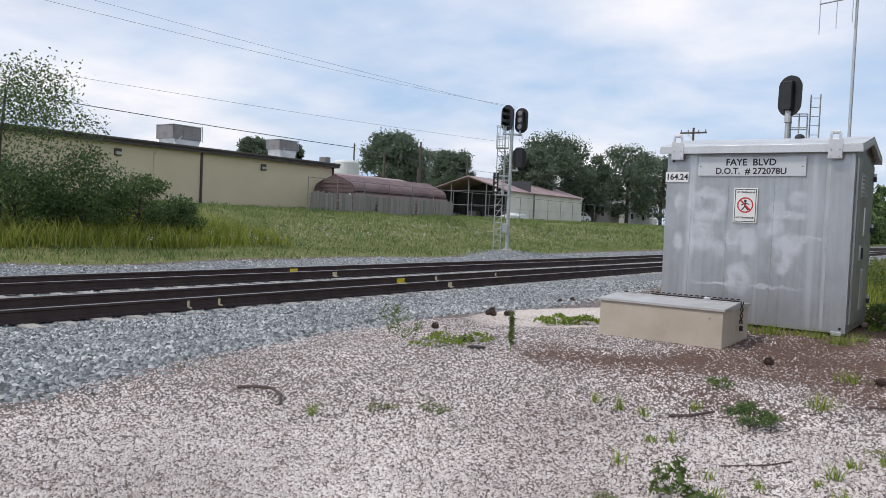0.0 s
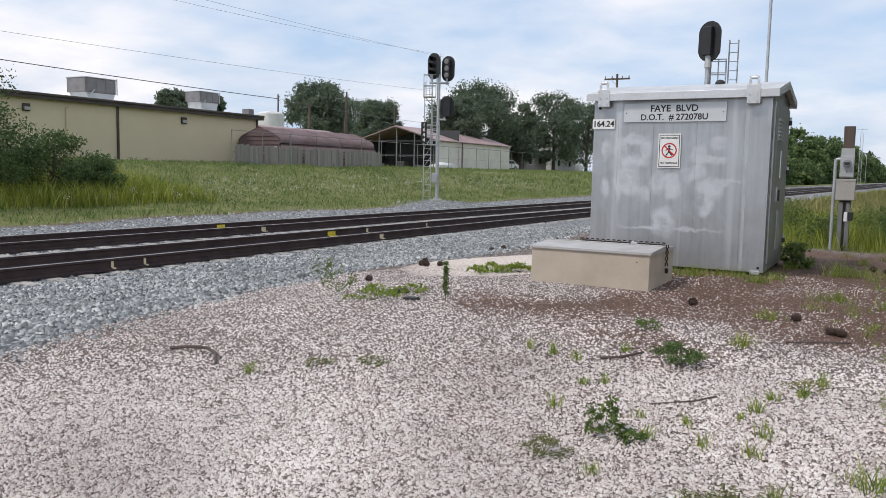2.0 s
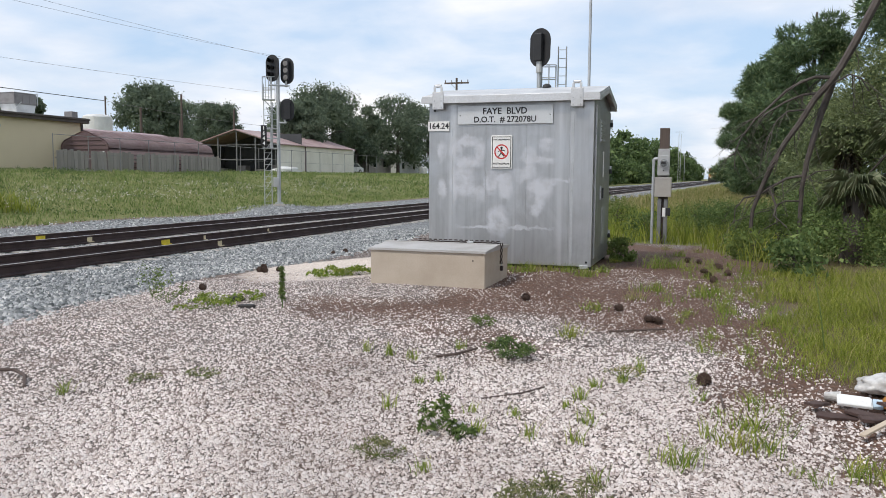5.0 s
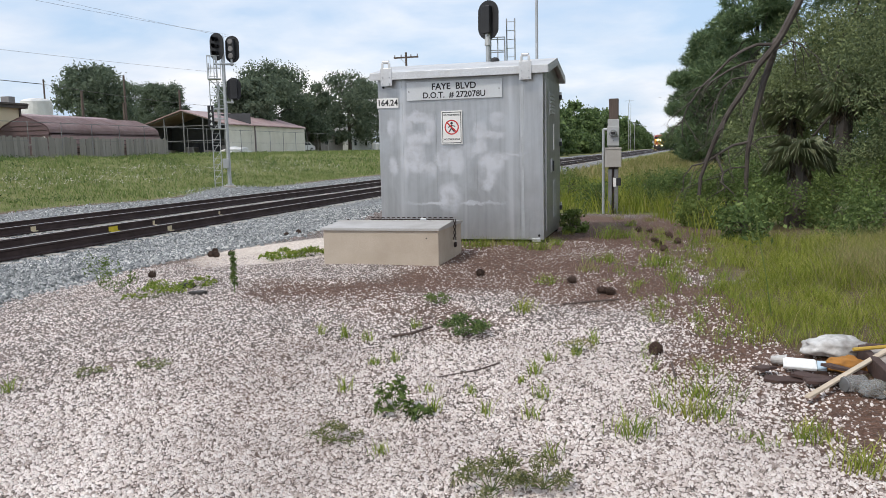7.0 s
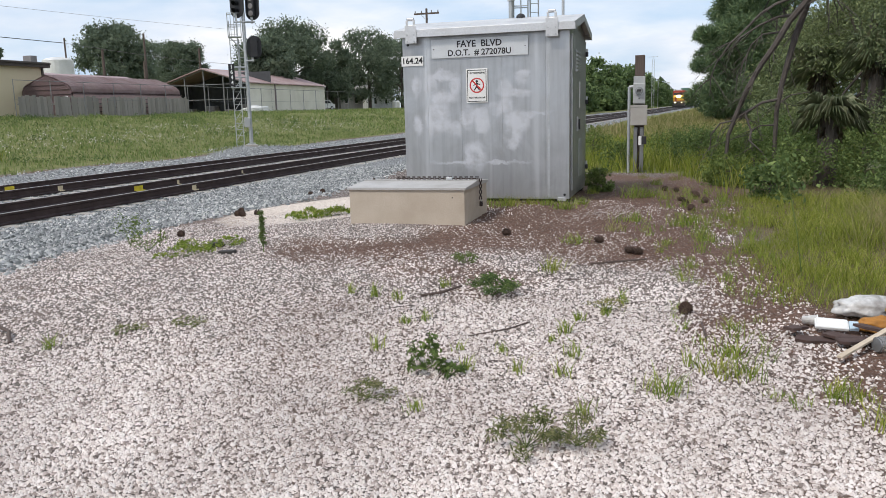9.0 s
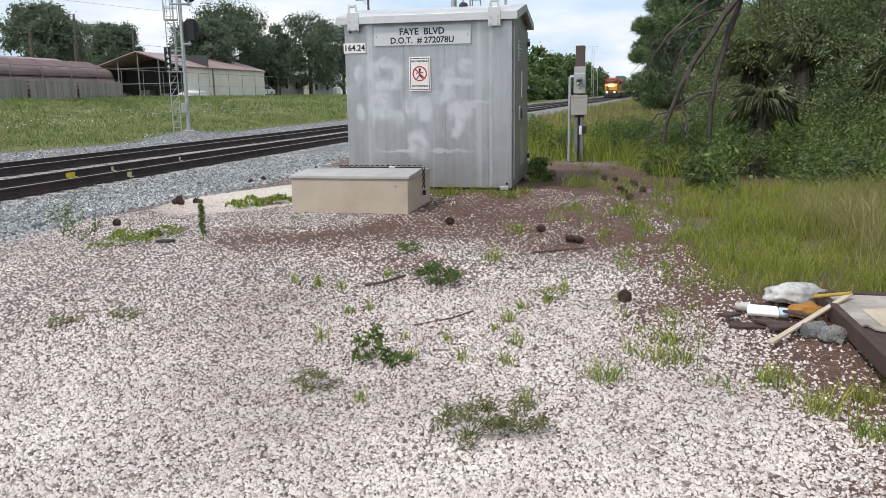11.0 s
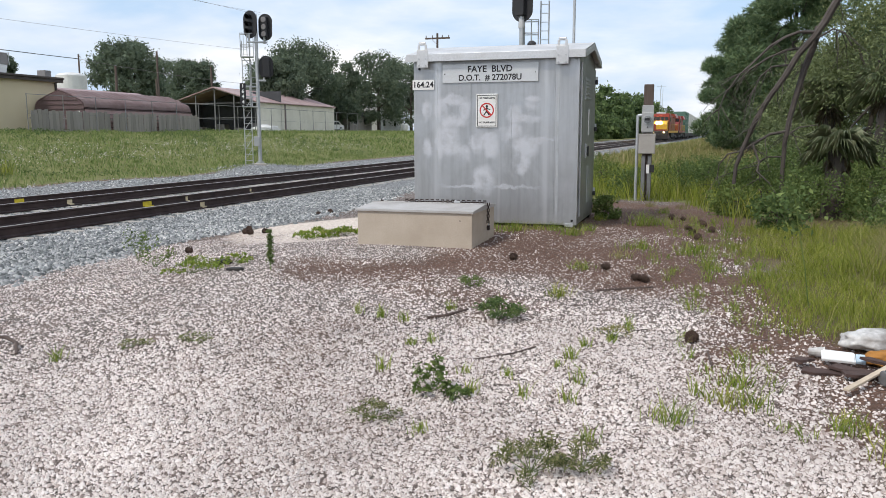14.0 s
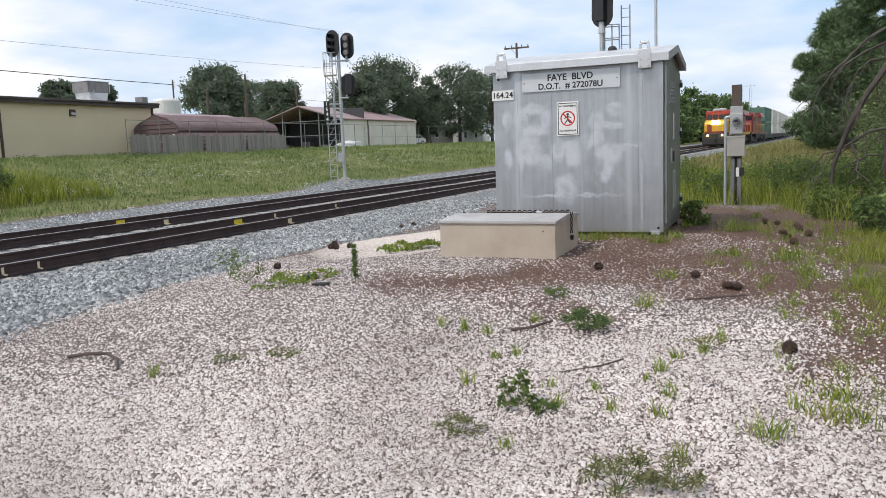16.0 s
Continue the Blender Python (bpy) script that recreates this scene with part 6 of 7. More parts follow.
def make_stones():
    # a fan of shell pebbles before the camera, finer and closer near it
    for name, n, r0, r1, power in (("shell_pebbles", 235000, 1.9, 6.8, 1.05), ("far_shell_pebbles", 125000, 4.4, 11.5, 0.8)):
        r, a = r0 + (r1 - r0) * rng.random(n) ** power, radians(-68) + radians(98) * rng.random(n) + radians(5) * rng.normal(size=n)
        r = r + 0.3 * np.abs(rng.normal(size=n)) * (r < r0 + 0.7)
        fade = smooth(6.8, 4.6, r) if r0 < 3 else smooth(4.4, 6.6, r)
        near = rng.random(n) < fade
        r, a = r[near], a[near]
        n = len(r)
        x, y = r * np.sin(a), r * np.cos(a)
        b, t, d, s = soil(x, y)
        t = np.maximum(t, verge(x, y))
        clear = wave(x, y, 1.9, 9) * 0.5 + 0.5
        patch = np.clip(0.55 + 0.9 * wave(x, y, 4.3, 21), 0, 1)
        ok = (rng.random(n) > b * 1.2) & (rng.random(n) > t) & (rng.random(n) > np.clip((d - 0.36) * (2.2 + 0.5 * smooth(5.5, 7.5, y)), 0, 0.985) * (0.55 + 0.45 * patch)) & (rng.random(n) > 0.12 * clear)
        x, y, r = x[ok], y[ok], r[ok]
        stuff(name, stones(x, y, (0.0125 + 0.0125 * rng.random(len(x)) ** 1.8) * np.interp(r, [2, 5, 11], [0.95, 1.03, 0.88]), 0.25, 0.9), "shell", "loose white crushed shell pebbles", "gravel")
    n = 46000
    x, y = rng.uniform(-11.7, -5.6, n), rng.uniform(1.0, 26, n)
    b, t, d, s = soil(x, y)
    ok = rng.random(n) < b * 0.95
    x, y = x[ok], y[ok]
    stuff("ballast_stones", stones(x, y, 0.032 + 0.035 * rng.random(len(x)), 0.2, 0.8), "stones", "loose grey crushed rock ballast", "gravel")
    n = 20000
    x, y = rng.uniform(-22.6, -11.4, n), rng.uniform(2, 48, n)
    ok = rng.random(n) < soil(x, y)[0]
    x, y = x[ok], y[ok]
    stuff("track_ballast", stones(x, y, 0.045 + 0.035 * rng.random(len(x)), 0.2, 0.8), "stones", "grey crushed rock ballast round the ties", "gravel")


make_stones()


def make_needles():
    """Brown pine needles lying loose over the gravel, thickest under the trees."""
    n = 60000
    x, y = rng.uniform(-6.5, 2.2, n), 2.2 + 11.5 * rng.random(n) ** 1.1
    share = np.clip(soil(x, y)[2] - 0.22 + 0.25 * np.clip(wave(x, y, 2.6, 41), 0, 1), 0.0, 0.8)
    ok = (rng.random(n) < share) & (x - bend(y) > -6.3)
    x, y = x[ok], y[ok]
    n = len(x)
    a, l = rng.normal(size=n) * 0.8 + 0.2, 0.05 + 0.08 * rng.random(n)
    dx, dy = np.cos(a) * l, np.sin(a) * l
    w = 0.0016 + 0.0002 * y
    wx, wy = -np.sin(a) * w, np.cos(a) * w
    z0, z1 = land(x, y) + 0.008 + 0.008 * rng.random(n), land(x + dx, y + dy) + 0.007 + 0.008 * rng.random(n)
    v = np.stack([np.stack([x - wx, y - wy, z0], 1), np.stack([x + wx, y + wy, z0], 1), np.stack([x + dx, y + dy, z1], 1)], 1).reshape(-1, 3)
    stuff("fallen_needles", (v, np.arange(n * 3).reshape(-1, 3)), "fallen", "brown fallen pine needles scattered over the gravel", "pine needles")


make_needles()


# ---------------------------------------------------------------- small things on the yard
def tuft(x, y, h, per=26, spread=0.022, mat="tuft", name="grass_tuft", label="small bright green grass tuft in gravel", width=0.006, lean=0.55):
    v, t = blades(np.array([x]), np.array([y]), np.array([h]), width, lean, per, spread)
    v = v - np.array([x, y, land1(x, y)])
    ob = raw_mesh(name, v, t, M[mat])
    ob.matrix_basis = pose(x, y, land1(x, y))
    tagged(ob, label, "grass tuft", "grass tufts")


for x, y in TUFTS:
    tuft(x, y, random.uniform(0.07, 0.14), random.randint(18, 34))
for x, y in GRASS_CLUMPS:
    tuft(x, y, random.uniform(0.09, 0.15), 60, 0.06, random.choice(("grass", "tuft", "strawgrass")), "grass_clump", "loose green grass clump on bare ground", 0.007, 0.8)


def leafy_plant(x, y, r, h, n, size, label, mat="weed", slim=0.5):
    p = thing("leafy_weed", x, y, land1(x, y), label, "weed", "weeds")
    bm = bmesh.new()
    cs = []
    for i in range(9):
        a, k = i * 2.4, 0.3 + 0.7 * rng.random()
        q = (r * k * math.cos(a), r * k * math.sin(a), h * (1.05 - 0.7 * k) * (0.7 + 0.4 * rng.random()))
        tube((0, 0, 0), q, 0.0025, 0.0012, 5, bm)
        cs.append(q)
    part("stem", bm, M["weed"], p)
    v, t = leaf_cloud(cs, [(r * 0.36, r * 0.36, h * 0.22)] * 9, n, size, slim, shell=0.1)
    v[:, 2] = np.maximum(v[:, 2], 0.006)
    raw_mesh("leaves", v, t, M[mat], p)


leafy_plant(-1.34, 5.8, 0.19, 0.17, 1500, 0.021, "low spreading dark green leafy weed")
leafy_plant(-1.86, 6.86, 0.12, 0.14, 420, 0.02, "small dark green leafy weed")
leafy_plant(-1.37, 4.24, 0.11, 0.20, 230, 0.036, "dark green lobed leafy weed")
leafy_plant(-1.20, 4.20, 0.09, 0.06, 110, 0.036, "small dark green lobed weed")
leafy_plant(-1.54, 3.81, 0.14, 0.09, 420, 0.026, "fine-leaved grey-green creeping weed", "dryweed", 0.22)
leafy_plant(-0.62, 3.40, 0.17, 0.18, 800, 0.030, "fine-leaved straggling olive-green weed", "dryweed", 0.2)
leafy_plant(-0.40, 3.46, 0.13, 0.15, 480, 0.028, "fine-leaved straggling olive-green weed", "dryweed", 0.2)
leafy_plant(-3.61, 4.52, 0.11, 0.06, 160, 0.022, "flat grey-green weed in gravel", "dryweed", 0.4)
leafy_plant(-3.26, 4.70, 0.13, 0.06, 180, 0.022, "flat grey-green weed in gravel", "dryweed", 0.4)
leafy_plant(-0.46, 5.52, 0.13, 0.10, 220, 0.022, "dry brownish fine weed", "strawgrass", 0.3)
leafy_plant(-5.61, 7.36, 0.20, 0.38, 200, 0.032, "upright thin green weed beside ballast")
leafy_plant(-6.19, 7.82, 0.22, 0.42, 200, 0.032, "upright thin green weed beside ballast")
leafy_plant(-4.85, 6.98, 0.30, 0.12, 320, 0.035, "low pale green weed beside ballast", "tuft")
leafy_plant(-4.77, 7.63, 0.22, 0.10, 240, 0.035, "low pale green weed beside ballast", "tuft")


leafy_plant(-4.75, 9.6, 0.28, 0.14, 520, 0.045, "low creeping bright green weed by the battery box", "tuft", 0.5)
leafy_plant(-4.42, 9.78, 0.24, 0.13, 420, 0.045, "low creeping bright green weed by the battery box", "tuft", 0.5)
leafy_plant(-5.0, 7.25, 0.2, 0.16, 300, 0.035, "low pale green weed beside ballast", "tuft", 0.3)


def stone_fragment(x, y, w, d, h, rz):
    bm = prism([(-w, -d * 0.6), (-w * 0.3, -d), (w * 0.8, -d * 0.7), (w, d * 0.3), (w * 0.2, d), (-w * 0.8, d * 0.6)], -0.01, h, "z")
    bmesh.ops.bevel(bm, geom=bm.edges[:], offset=h * 0.25, segments=1, affect="EDGES", profile=0.5)
    ob = part("stone_fragment", bm, M["under"])
    ob.matrix_basis = pose(x, y, land1(x, y), 3, -4, rz)
    tagged(ob, "flat dark broken stone fragment on the gravel", "stone", "stone fragments")


for x, y, w, d, h, rz in ((-4.83, 7.52, 0.09, 0.06, 0.05, 20), (-4.44, 7.12, 0.11, 0.05, 0.03, -10)):
    stone_fragment(x, y, w, d, h, rz)
for x, y, h in ((-2.3, 10.5, 0.17), (-1.45, 10.4, 0.15), (-0.65, 11.8, 0.22), (-0.45, 11.9, 0.18), (-0.55, 9.3, 0.14), (0.05, 9.1, 0.16)):
    tuft(x, y, h, 90, 0.09, "tuft", "grass_clump", "bright green grass clump beside the hut", 0.007, 0.8)


def make_stalk():
    s = thing("tall_weed_stalk", -4.05, 7.16, land1(-4.05, 7.16), "single upright bushy dark green weed stalk", "weed", "weeds")
    part("stem", tube((0, 0, 0), (0.01, 0, 0.42), 0.007, 0.004, 6), M["weed"], s)
    v, t = leaf_cloud([(0, 0, 0.10 + 0.05 * i) for i in range(7)], [(0.035, 0.035, 0.03)] * 7, 260, 0.05, 0.22, shell=0.1)
    raw_mesh("leaves", v, t, M["weed"], s)


make_stalk()


def make_sapling(x, y):
    s = thing("sapling", x, y, land1(x, y), "thin green sapling with drooping leaves in tall grass", "sapling")
    pts = [(0.0, 0, 0), (-0.05, 0, 0.35), (-0.12, 0, 0.7), (-0.16, 0, 0.95)]
    bm = bmesh.new()
    for p, q in zip(pts, pts[1:]):
        tube(p, q, 0.005, 0.004, 6, bm)
    part("stem", bm, M["weed"], s)
    v, t = leaf_cloud([(-0.14, 0, 0.9), (-0.05, 0, 0.75), (-0.22, 0, 0.8), (-0.12, 0, 0.6)], [(0.13, 0.13, 0.09)] * 4, 90, 0.055, 0.6, shell=0.2)
    raw_mesh("leaves", v, t, M["weed"], s)


make_sapling(0.92, 6.6)


def cone_mesh():
    """A pine cone lying on its side: overlapping scales round a core."""
    bm = sphere((0, 0, 0.036), 0.045, 0.030, 0.030, None, 8, 6)
    for i in range(46):
        k = (i + 0.5) / 46
        a = i * 2.4
        x = -0.048 + 0.096 * k
        r = 0.040 * math.sin(math.pi * (0.12 + 0.8 * k)) + 0.006
        c = Vector((x, r * math.cos(a), 0.038 + r * math.sin(a)))
        n = Vector((0.5, math.cos(a), math.sin(a))).normalized()
        s = n.cross(Vector((1, 0, 0))).normalized() * 0.010
        base = Vector((x - 0.006, 0.4 * r * math.cos(a), 0.038 + 0.4 * r * math.sin(a)))
        v = [bm.verts.new(p) for p in (base - s * 0.6, base + s * 0.6, c + s, c + n * 0.008, c - s)]
        bm.faces.new(v)
    return bm


def make_cones():
    first = None
    for x, y in CONES:
        m = pose(x, y, land1(x, y) - 0.004, 0, 0, random.uniform(0, 360))
        if first is None:
            first = part("pine_cone", cone_mesh(), M["cone"])
            tagged(first, "open dark brown pine cone on the gravel", "pine cone", "pine cones")
            first.matrix_basis = m
        else:
            copy_thing(first, m)


make_cones()


def stick(pts, r, label, twig=()):
    bm = bmesh.new()
    for p, q in zip(pts, pts[1:]):
        tube((p[0], p[1], land1(*p[:2]) + p[2]), (q[0], q[1], land1(*q[:2]) + q[2]), r, r * 0.85, 7, bm)
    for p, q in twig:
        tube((p[0], p[1], land1(*p[:2]) + p[2]), (q[0], q[1], land1(*q[:2]) + q[2]), r * 0.6, r * 0.4, 6, bm)
    ob = part("fallen_stick", bm, M["stickwood"])
    tagged(ob, label, "stick", "sticks")


stick([(-4.98, 4.36, 0.012), (-4.80, 4.37, 0.045), (-4.62, 4.40, 0.05), (-4.45, 4.33, 0.04), (-4.32, 4.20, 0.012)], 0.014, "curved dark bare stick on the gravel")
stick([(-1.86, 5.66, 0.01), (-1.72, 5.70, 0.03), (-1.60, 5.88, 0.045)], 0.011, "short forked brown stick on the gravel", [((-1.72, 5.70, 0.03), (-1.78, 5.86, 0.05))])
stick([(-0.74, 7.02, 0.01), (-0.5, 7.12, 0.02), (-0.27, 7.26, 0.015)], 0.009, "thin straight dead stick on pine needles")
stick([(-1.25, 4.78, 0.006), (-1.02, 4.93, 0.012), (-0.92, 5.1, 0.01)], 0.006, "thin grey twig on the gravel")
stick([(0.18, 5.0, 0.01), (0.16, 5.3, 0.02)], 0.007, "thin pale twig on the gravel")
for k in range(26):
    a, x, y = random.uniform(0, 3.1), random.uniform(-2.6, 0.6), random.uniform(5.5, 12.5)
    l = random.uniform(0.06, 0.16)
    stick([(x, y, 0.006), (x + l * math.cos(a), y + l * math.sin(a), 0.012)], 0.004, "short brown twig among pine needles")


# dumped rubbish by the verge
def crumpled(name, c, r, mat, label, category, seed, squash=0.5):
    bm = bmesh.new()
    bmesh.ops.create_icosphere(bm, subdivisions=4, radius=1)
    for v in bm.verts:
        k = 1 + 0.28 * noise.noise(v.co * 2.1 + Vector((seed, 0, 0))) + 0.16 * abs(noise.noise(v.co * 4.5 + Vector((0, seed, 0)))) + 0.10 * abs(noise.noise(v.co * 9 + Vector((seed, seed, 0)))) + 0.04 * noise.noise(v.co * 17)
        v.co = Vector((v.co.x * r[0] * k, v.co.y * r[1] * k, max(v.co.z * r[2] * k, -squash * r[2])))
    ob = part(name, bm, M[mat])
    ob.data.polygons.foreach_set("use_smooth", np.ones(len(ob.data.polygons), bool))
    ob.matrix_basis = pose(c[0], c[1], land1(c[0], c[1]) + squash * r[2] + c[2], 0, 0, c[3])
    return tagged(ob, label, category)


crumpled("plastic_bag", (1.18, 5.66, 0.025, 14), (0.20, 0.11, 0.075), "plastic", "grey-white crumpled plastic bag in rubbish pile", "plastic bag", 3.1)
crumpled("white_tarpaulin", (-44.2, 77.0, 0.0, 80), (2.0, 0.8, 0.5), "roofwhite", "crumpled white tarpaulin heap beside the open shed", "tarpaulin", 1.7)
crumpled("orange_rag", (1.20, 5.38, 0.0, 10), (0.125, 0.08, 0.055), "orange_rag", "crumpled orange rag in rubbish pile", "rag", 8.2)
crumpled("clear_bag", (1.25, 4.93, 0.0, 20), (0.085, 0.07, 0.055), "clear", "crumpled clear plastic bag in rubbish pile", "plastic bag", 5.5)
cup = thing("paper_cup", 0.77, 5.44, land1(0.77, 5.44) + 0.035, "crushed white paper cup lying on its side", "cup", rz=-25)
part("cup_wall", tube((0, 0, 0), (0.085, 0.02, 0.006), 0.024, 0.034, 14), M["plastic"], cup)
part("rim", tube((0.083, 0.0195, 0.006), (0.088, 0.021, 0.006), 0.037, 0.037, 14), M["white"], cup)
carton = thing("flattened_carton", 0.82, 5.27, land1(0.82, 5.27) + 0.03, "flattened white carton with blue edge", "carton", rz=-3)
carton.matrix_basis = carton.matrix_basis @ pose(0, 0, 0, 24, 2, 0)
part("panel", box(0, 0.19, 0, 0.085, 0, 0.02, 0.004), M["white"], carton)
part("panel_fold", prism([(0.002, 0.021), (0.083, 0.021), (0.083, 0.027), (0.03, 0.034)], 0.01, 0.18, "x"), M["white"], carton)
part("end_flap", box(0.192, 0.245, 0.005, 0.08, 0.003, 0.024, 0.004), M["pale_blue"], carton, "pale blue end flap")
jar = thing("clear_jar", 1.10, 4.95, land1(1.10, 4.95) + 0.048, "clear plastic jar lying on its side", "jar", rz=-52)
part("jar_wall", tube((0, 0, 0), (0.02, 0.12, 0), 0.045, 0.047, 16), M["clear"], jar)
part("base", tube((-0.0015, -0.009, 0), (0, -0.001, 0), 0.040, 0.042, 16), M["channel"], jar, "dark grey jar base")
lath = part("wooden_lath", box(-0.48, 0.48, -0.017, 0.017, -0.007, 0.007, 0.002), M["lath"])
tagged(lath, "pale split wooden lath leaning on rubbish", "lath")
lath.matrix_basis = look((1.17, 5.11, land1(1.1, 5.1) + 0.08), (0.45, 4.22, land1(1.1, 5.1) - 0.07)) @ pose(0, 0, 0, 0, 90, 90)
for k, (x, y, rz, w) in enumerate(((0.80, 5.10, 12, 0.26), (0.98, 5.13, -14, 0.28), (0.98, 5.02, 25, 0.2), (0.70, 5.2, 50, 0.14), (1.14, 5.2, -30, 0.24))):
    bm = prism([(-w / 2, -0.03), (-w * 0.2, -0.05), (w * 0.1, -0.036), (w / 2, -0.045), (w * 0.42, 0.02), (w / 2, 0.05), (0, 0.035), (-w * 0.36, 0.05)], 0, 0.016, "z")
    b = part("dark_board", bm, M["rustplank"])
    tagged(b, "broken dark brown board scrap in rubbish pile", "board", "board scraps")
    b.matrix_basis = pose(x, y, land1(x, y) + 0.006 + 0.012 * k, 6 - 3 * k, 4, rz)
sheet = thing("dumped_panel", 1.31, 5.05, land1(1.42, 5.05) + 0.06, "peeling grey sheet on rusty frame in rubbish", "panel", rz=1)
ragged = [(0.05, -0.2), (0.10, -0.16), (0.12, -0.24), (0.22, -0.30), (0.24, -0.42), (0.38, -0.46), (0.42, -0.60), (0.62, -0.66), (1.3, -0.7)]
part("sheet", prism([(1.3, 0.55), (0.05, 0.55)] + ragged, 0.03, 0.042, "z"), M["oldply"], sheet, "peeling grey sheet")
part("torn_layer", prism([(1.28, 0.18), (0.30, 0.20), (0.16, 0.16)] + [(a + 0.05, b + 0.05) for a, b in ragged[2:-1]] + [(1.28, -0.6)], 0.0425, 0.049, "z"), M["lath"], sheet, "pale torn top layer")
part("backing_board", box(0.05, 1.3, -0.95, 0.54, 0.0, 0.022, 0.004), M["rustplank"], sheet, "dark backing board")
part("frame_side", box(0, 0.048, -0.95, 0.58, -0.05, 0.055, 0.006), M["rustplank"], sheet, "rusty brown frame")
part("frame_end", box(0.05, 1.3, 0.552, 0.60, -0.05, 0.055, 0.006), M["rustplank"], sheet)
part("broom_handle", tube((-0.07, 0.35, 0.07), (0.17, 0.42, 0.085), 0.012), M["mustard"], sheet, "yellow stick")


# ---------------------------------------------------------------- the train
def truck(parent, y, n=3, r=0.5):
    f = part("truck_frame", box(-1.25, 1.25, y - 2.0, y + 2.0, 0.42, 0.85, 0.05), M["under"], parent)
    for i in range(n):
        yy = y - 1.55 + i * 3.1 / (n - 1)
        for s in (-1, 1):
            part("wheel", tube((s * 0.72, yy, r), (s * 0.86, yy, r), r, r, 18), M["under"], f)
        part("axle", tube((-0.72, yy, r), (0.72, yy, r), 0.08, n=8), M["under"], f)
    for s in (-1, 1):
        part("side_frame", box(s * 1.27 - 0.08, s * 1.27 + 0.08, y - 1.9, y + 1.9, 0.35, 0.7, 0.04), M["under"], f)


def make_locomotive(lead, cab_mat, hood_mat, label):
    e = thing("locomotive", 0, 0, 0, label, "locomotive", "train")
    L = 22.0
    part("deck", box(-1.5, 1.5, 0.5, L - 0.5, 1.35, 1.62, 0.03), M["under"], e)
    part("fuel_tank", box(-1.35, 1.35, 8.2, 13.8, 0.45, 1.33, 0.15), M["under"], e)
    truck(e, 4.0)
    truck(e, L - 4.0)
    part("pilot", prism([(0.35, 0.15), (0.05, 0.3), (0.05, 1.5), (0.6, 1.62), (0.6, 0.15)], -1.5, 1.5, "x"), M["under"], e, "black pilot plough")
    part("coupler", box(-0.14, 0.14, -0.35, 0.1, 0.75, 1.05, 0.03), M["under"], e)
    nose = part("nose", prism([(0.55, 1.62), (0.55, 2.6), (0.75, 2.9), (1.1, 3.1), (2.5, 3.25), (2.5, 1.62)], -1.32, 1.32, "x"), M["loco_yellow" if lead else "loco_red"], e, "rounded short hood")
    part("nose_stripe", box(-1.33, 1.33, 0.53, 0.549, 1.62, 1.82, 0.01), M["loco_red"], nose)
    part("nose_door", box(-0.98, -0.45, 0.52, 0.545, 1.75, 2.7, 0.01), M["loco_orange" if lead else "loco_red"], nose)
    cab = part("cab", box(-1.5, 1.5, 2.5, 5.2, 1.62, 4.35, 0.12), M[cab_mat], e, "cab")
    part("cab_brow", box(-1.45, 1.45, 2.42, 2.5, 3.9, 4.3, 0.03), M["loco_red"], cab)
    for x0, x1 in ((-1.3, -0.72), (-0.66, -0.05), (0.05, 0.66), (0.72, 1.3)):
        part("windscreen", box(x0, x1, 2.46, 2.53, 3.3, 3.85, 0.02), M["window"], cab, "dark windscreen")
    for s in (-1, 1):
        part("side_window", box(s * 1.505 - 0.015, s * 1.505 + 0.015, 3.1, 4.8, 3.1, 3.8, 0.01), M["window"], cab)
        part("deck_skirt", box(s * 1.5 - 0.02, s * 1.5 + 0.02, 1.0, L - 1, 1.25, 1.6, 0.01), M["loco_yellow" if lead else "loco_red"], e)
    hood = part("long_hood", box(-0.95, 0.95, 5.22, L - 1.2, 1.62, 4.25, 0.08), M[hood_mat], e, "long engine hood")
    part("radiator", prism([(-1.5, 3.9), (1.5, 3.9), (1.2, 4.6), (-1.2, 4.6)], L - 6.5, L - 1.5, "y"), M[hood_mat], hood, "flared radiator section")
    for k in range(6):
        part("hood_door", box(0.952, 0.975, 6.0 + 1.4 * k, 7.2 + 1.4 * k, 1.9, 3.7, 0.01), M[hood_mat], hood)
    part("exhaust", box(-0.4, 0.4, 9.5, 10.6, 4.25, 4.6, 0.03), M["under"], hood)
    part("dynamic_brake", box(-1.1, 1.1, 5.6, 8.6, 3.7, 4.5, 0.05), M[hood_mat], hood)
    part("roof_unit", box(-0.7, 0.7, 3.1, 4.5, 4.35, 4.62, 0.05), M["duct"], cab)
    part("horn", tube((-0.3, 2.9, 4.45), (-0.3, 3.5, 4.45), 0.06), M["galv"], cab)
    for s in (-1, 1):
        for k in range(7):
            part("handrail_post", tube((s * 1.45, 5.6 + 2.2 * k, 1.62), (s * 1.45, 5.6 + 2.2 * k, 2.7), 0.03, n=5), M["loco_yellow"], e)
        part("handrail", tube((s * 1.45, 5.4, 2.7), (s * 1.45, L - 1, 2.7), 0.03, n=5), M["loco_yellow"], e)
        part("front_handrail", tube((s * 1.3, 0.5, 1.6), (s * 1.3, 0.5, 2.7), 0.035, n=5), M["loco_yellow"], e)
        part("step_well", box(s * 1.3 - 0.2, s * 1.3 + 0.2, 0.6, 1.3, 0.4, 1.35, 0.02), M["loco_orange" if lead else "under"], e)
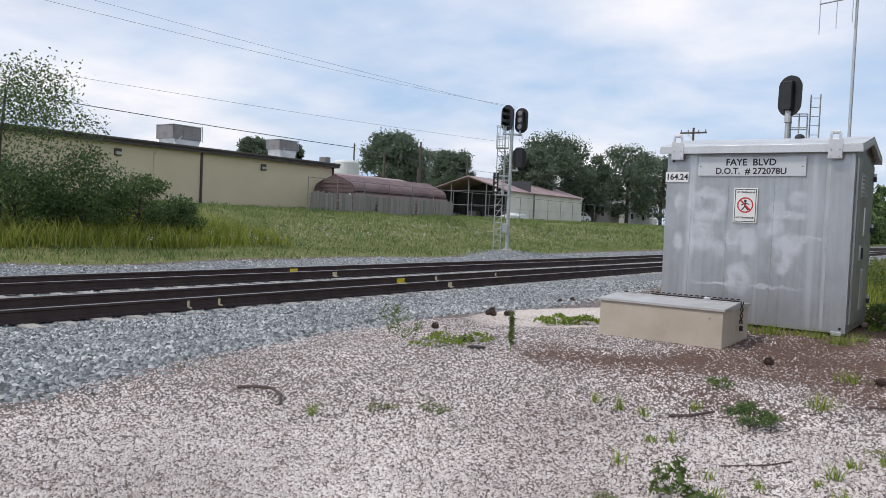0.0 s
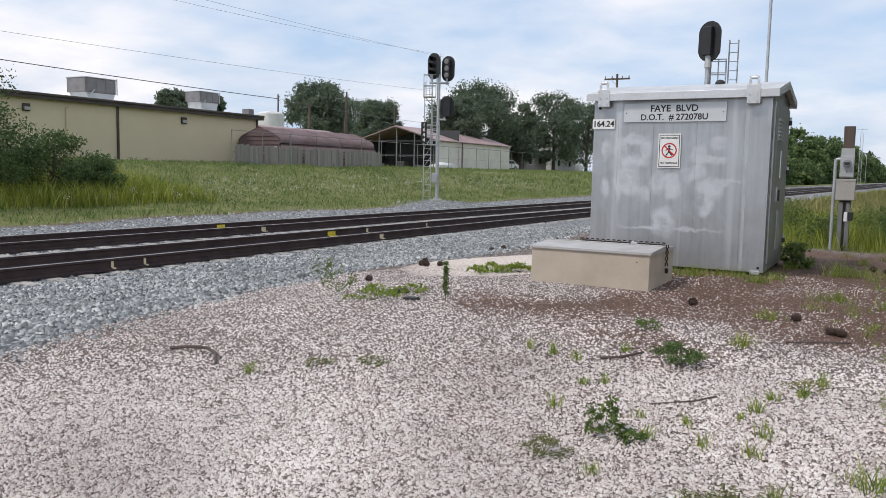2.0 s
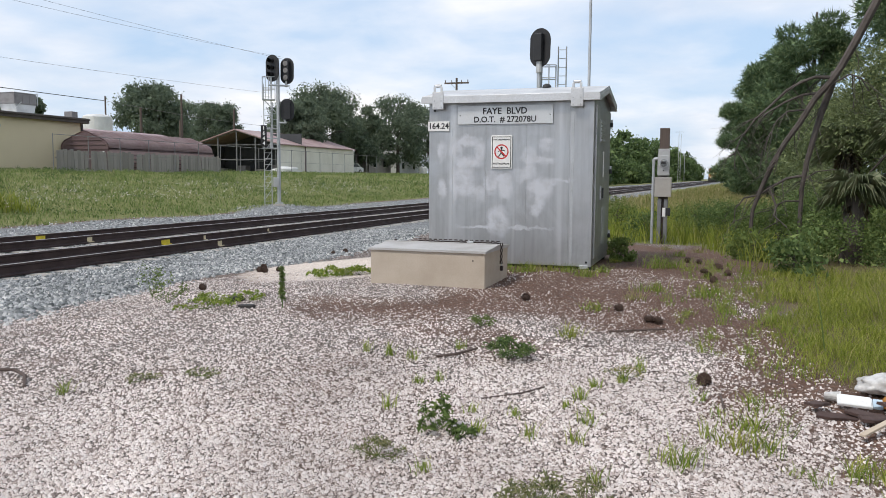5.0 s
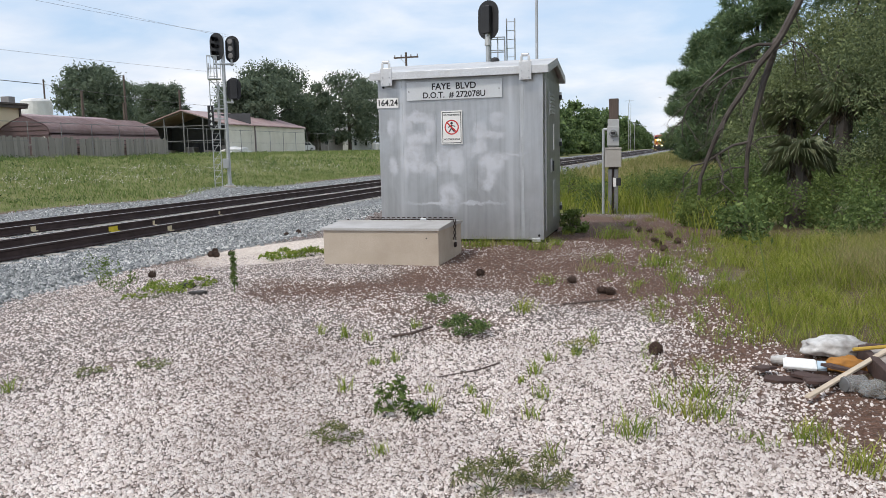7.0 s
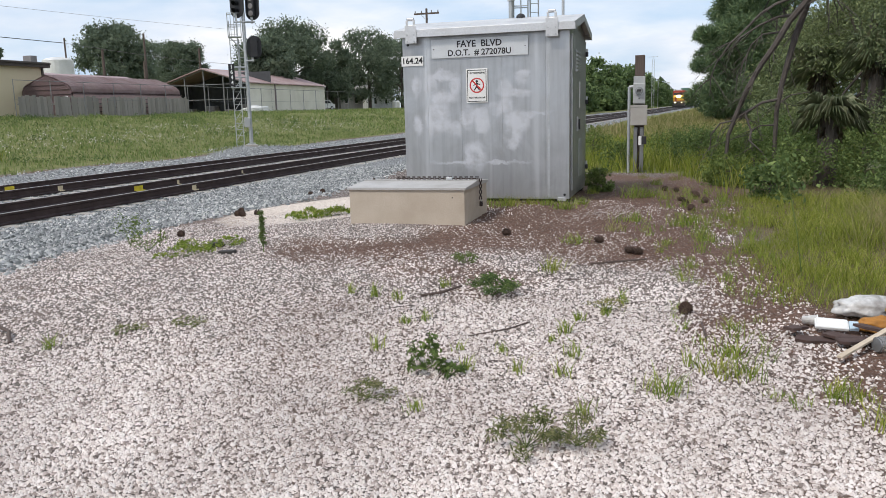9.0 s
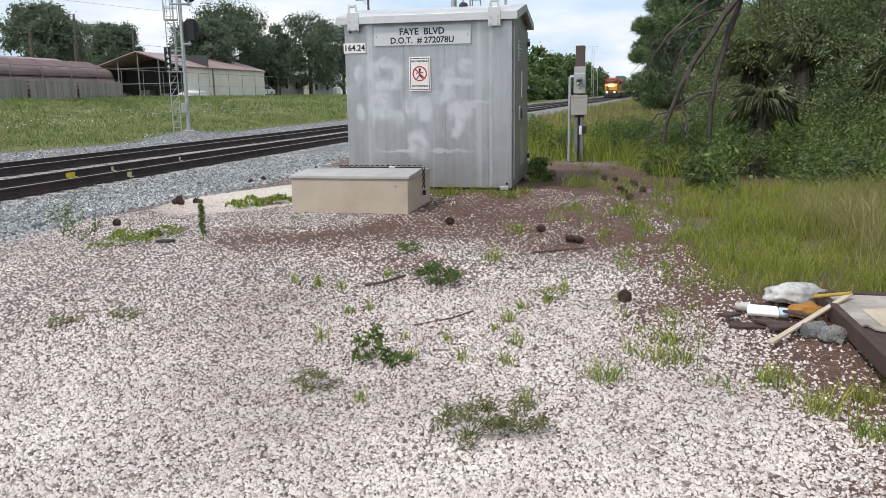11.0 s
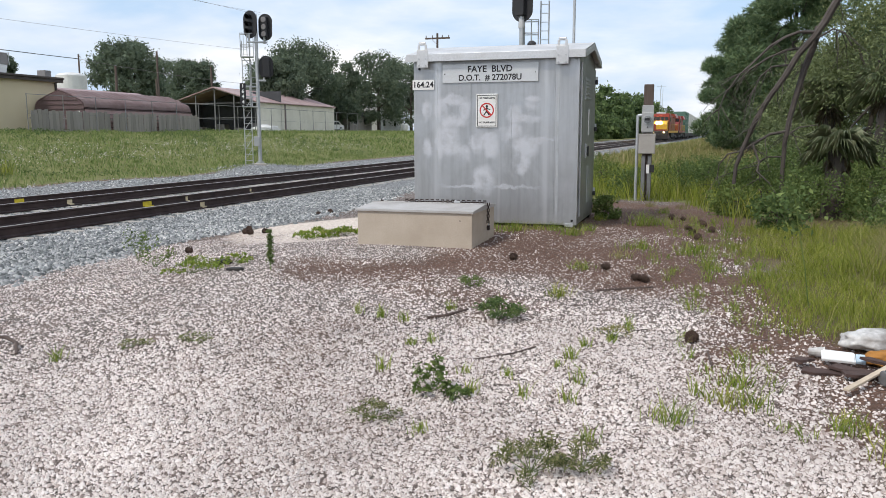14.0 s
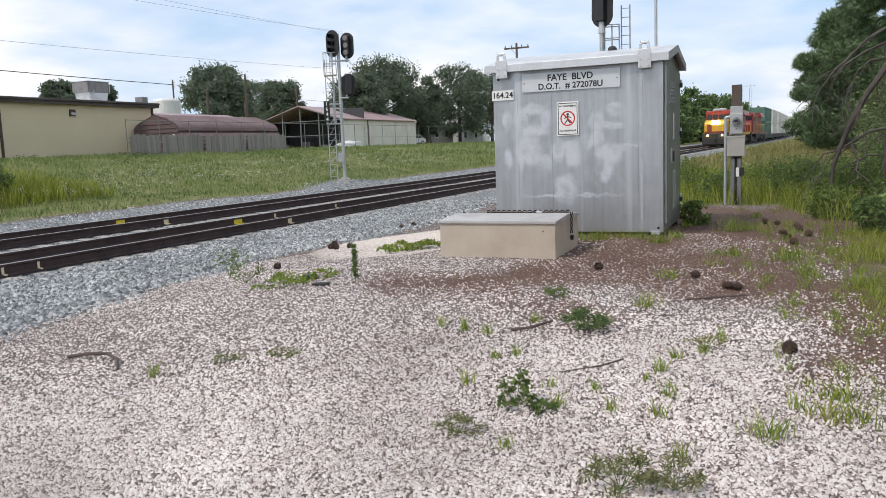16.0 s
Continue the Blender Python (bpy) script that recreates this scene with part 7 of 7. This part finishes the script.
    if lead:
        for x, z, r in ((-0.26, 2.9, 0.26), (0.26, 2.9, 0.26), (-0.85, 1.35, 0.09), (0.85, 1.35, 0.09)):
            y = 0.62 if z > 2 else 0.02
            part("headlight", tube((x, y - 0.10, z), (x, y, z), r, r, 14), M["lamp_on"], e, "lit yellow-white headlight")
    return e


def container(parent, y0, y1, z0, z1, mat, label):
    c = part("container", box(-1.22, 1.22, y0, y1, z0, z1, 0.03), mat, parent, label)
    me = None
    for k in range(int((y1 - y0) / 0.6)):
        y = y0 + 0.3 + 0.6 * k
        if me is None:
            o = part("rib", box(1.221, 1.26, -0.12, 0.12, z0 + 0.15, z1 - 0.15, 0.01), mat, c)
            me = o.data
            o.matrix_basis = pose(0, y, 0)
        else:
            o = new("rib", me)
            o.parent = c
            o.matrix_basis = pose(0, y, 0)
    part("end_door", box(-1.1, 1.1, y0 - 0.03, y0 - 0.002, z0 + 0.1, z1 - 0.1, 0.01), mat, c)


def make_stack_car(mat_low, mat_top, label):
    c = thing("container_wagon", 0, 0, 0, label, "railway wagon", "train")
    part("well", box(-1.4, 1.4, 0.6, 18.4, 0.35, 1.1, 0.05), M["under"], c)
    truck(c, 1.6, 2, 0.42)
    truck(c, 17.4, 2, 0.42)
    container(c, 2.4, 16.6, 0.6, 3.2, mat_low, "lower container")
    container(c, 2.2, 16.8, 3.22, 5.75, mat_top, "upper container")
    return c


TRAIN = []
at_y = 0.0
for kind in ("lead", "second", "green", "white", "white", "white", "white", "white"):
    if kind == "lead":
        ob, length = make_locomotive(True, "loco_red", "loco_orange", "orange-red diesel locomotive with yellow nose and lit headlights"), 22.6
    elif kind == "second":
        ob, length = make_locomotive(False, "loco_red", "loco_red", "dark red diesel locomotive behind the leader"), 22.6
    elif kind == "green":
        ob, length = make_stack_car(M["green_steel"], M["green_steel"], "railway wagon with green containers"), 19.4
    else:
        ob, length = make_stack_car(M["cont_white"], M["cont_white"], "railway wagon with double-stacked white containers"), 19.4
    TRAIN.append((ob, at_y, length))
    at_y += length


def motions():
    """The train comes down the near track towards the crossing."""
    for ob, back, length in TRAIN:
        rows = []
        for t in range(0, 17, 2):
            y = float(np.interp(t, TRAIN_T, TRAIN_Y)) + back
            x0, x1 = TRACK_NEAR + float(bend(y)), TRACK_NEAR + float(bend(y + length))
            z0, z1 = HEAD_Z + float(rise(y)), HEAD_Z + float(rise(y + length))
            rows.append((float(t), pose(x0, y, z0, math.degrees(math.atan2(z1 - z0, length)), 0, -math.degrees(math.atan2(x1 - x0, length)))))
        walk(ob, rows)


motions()
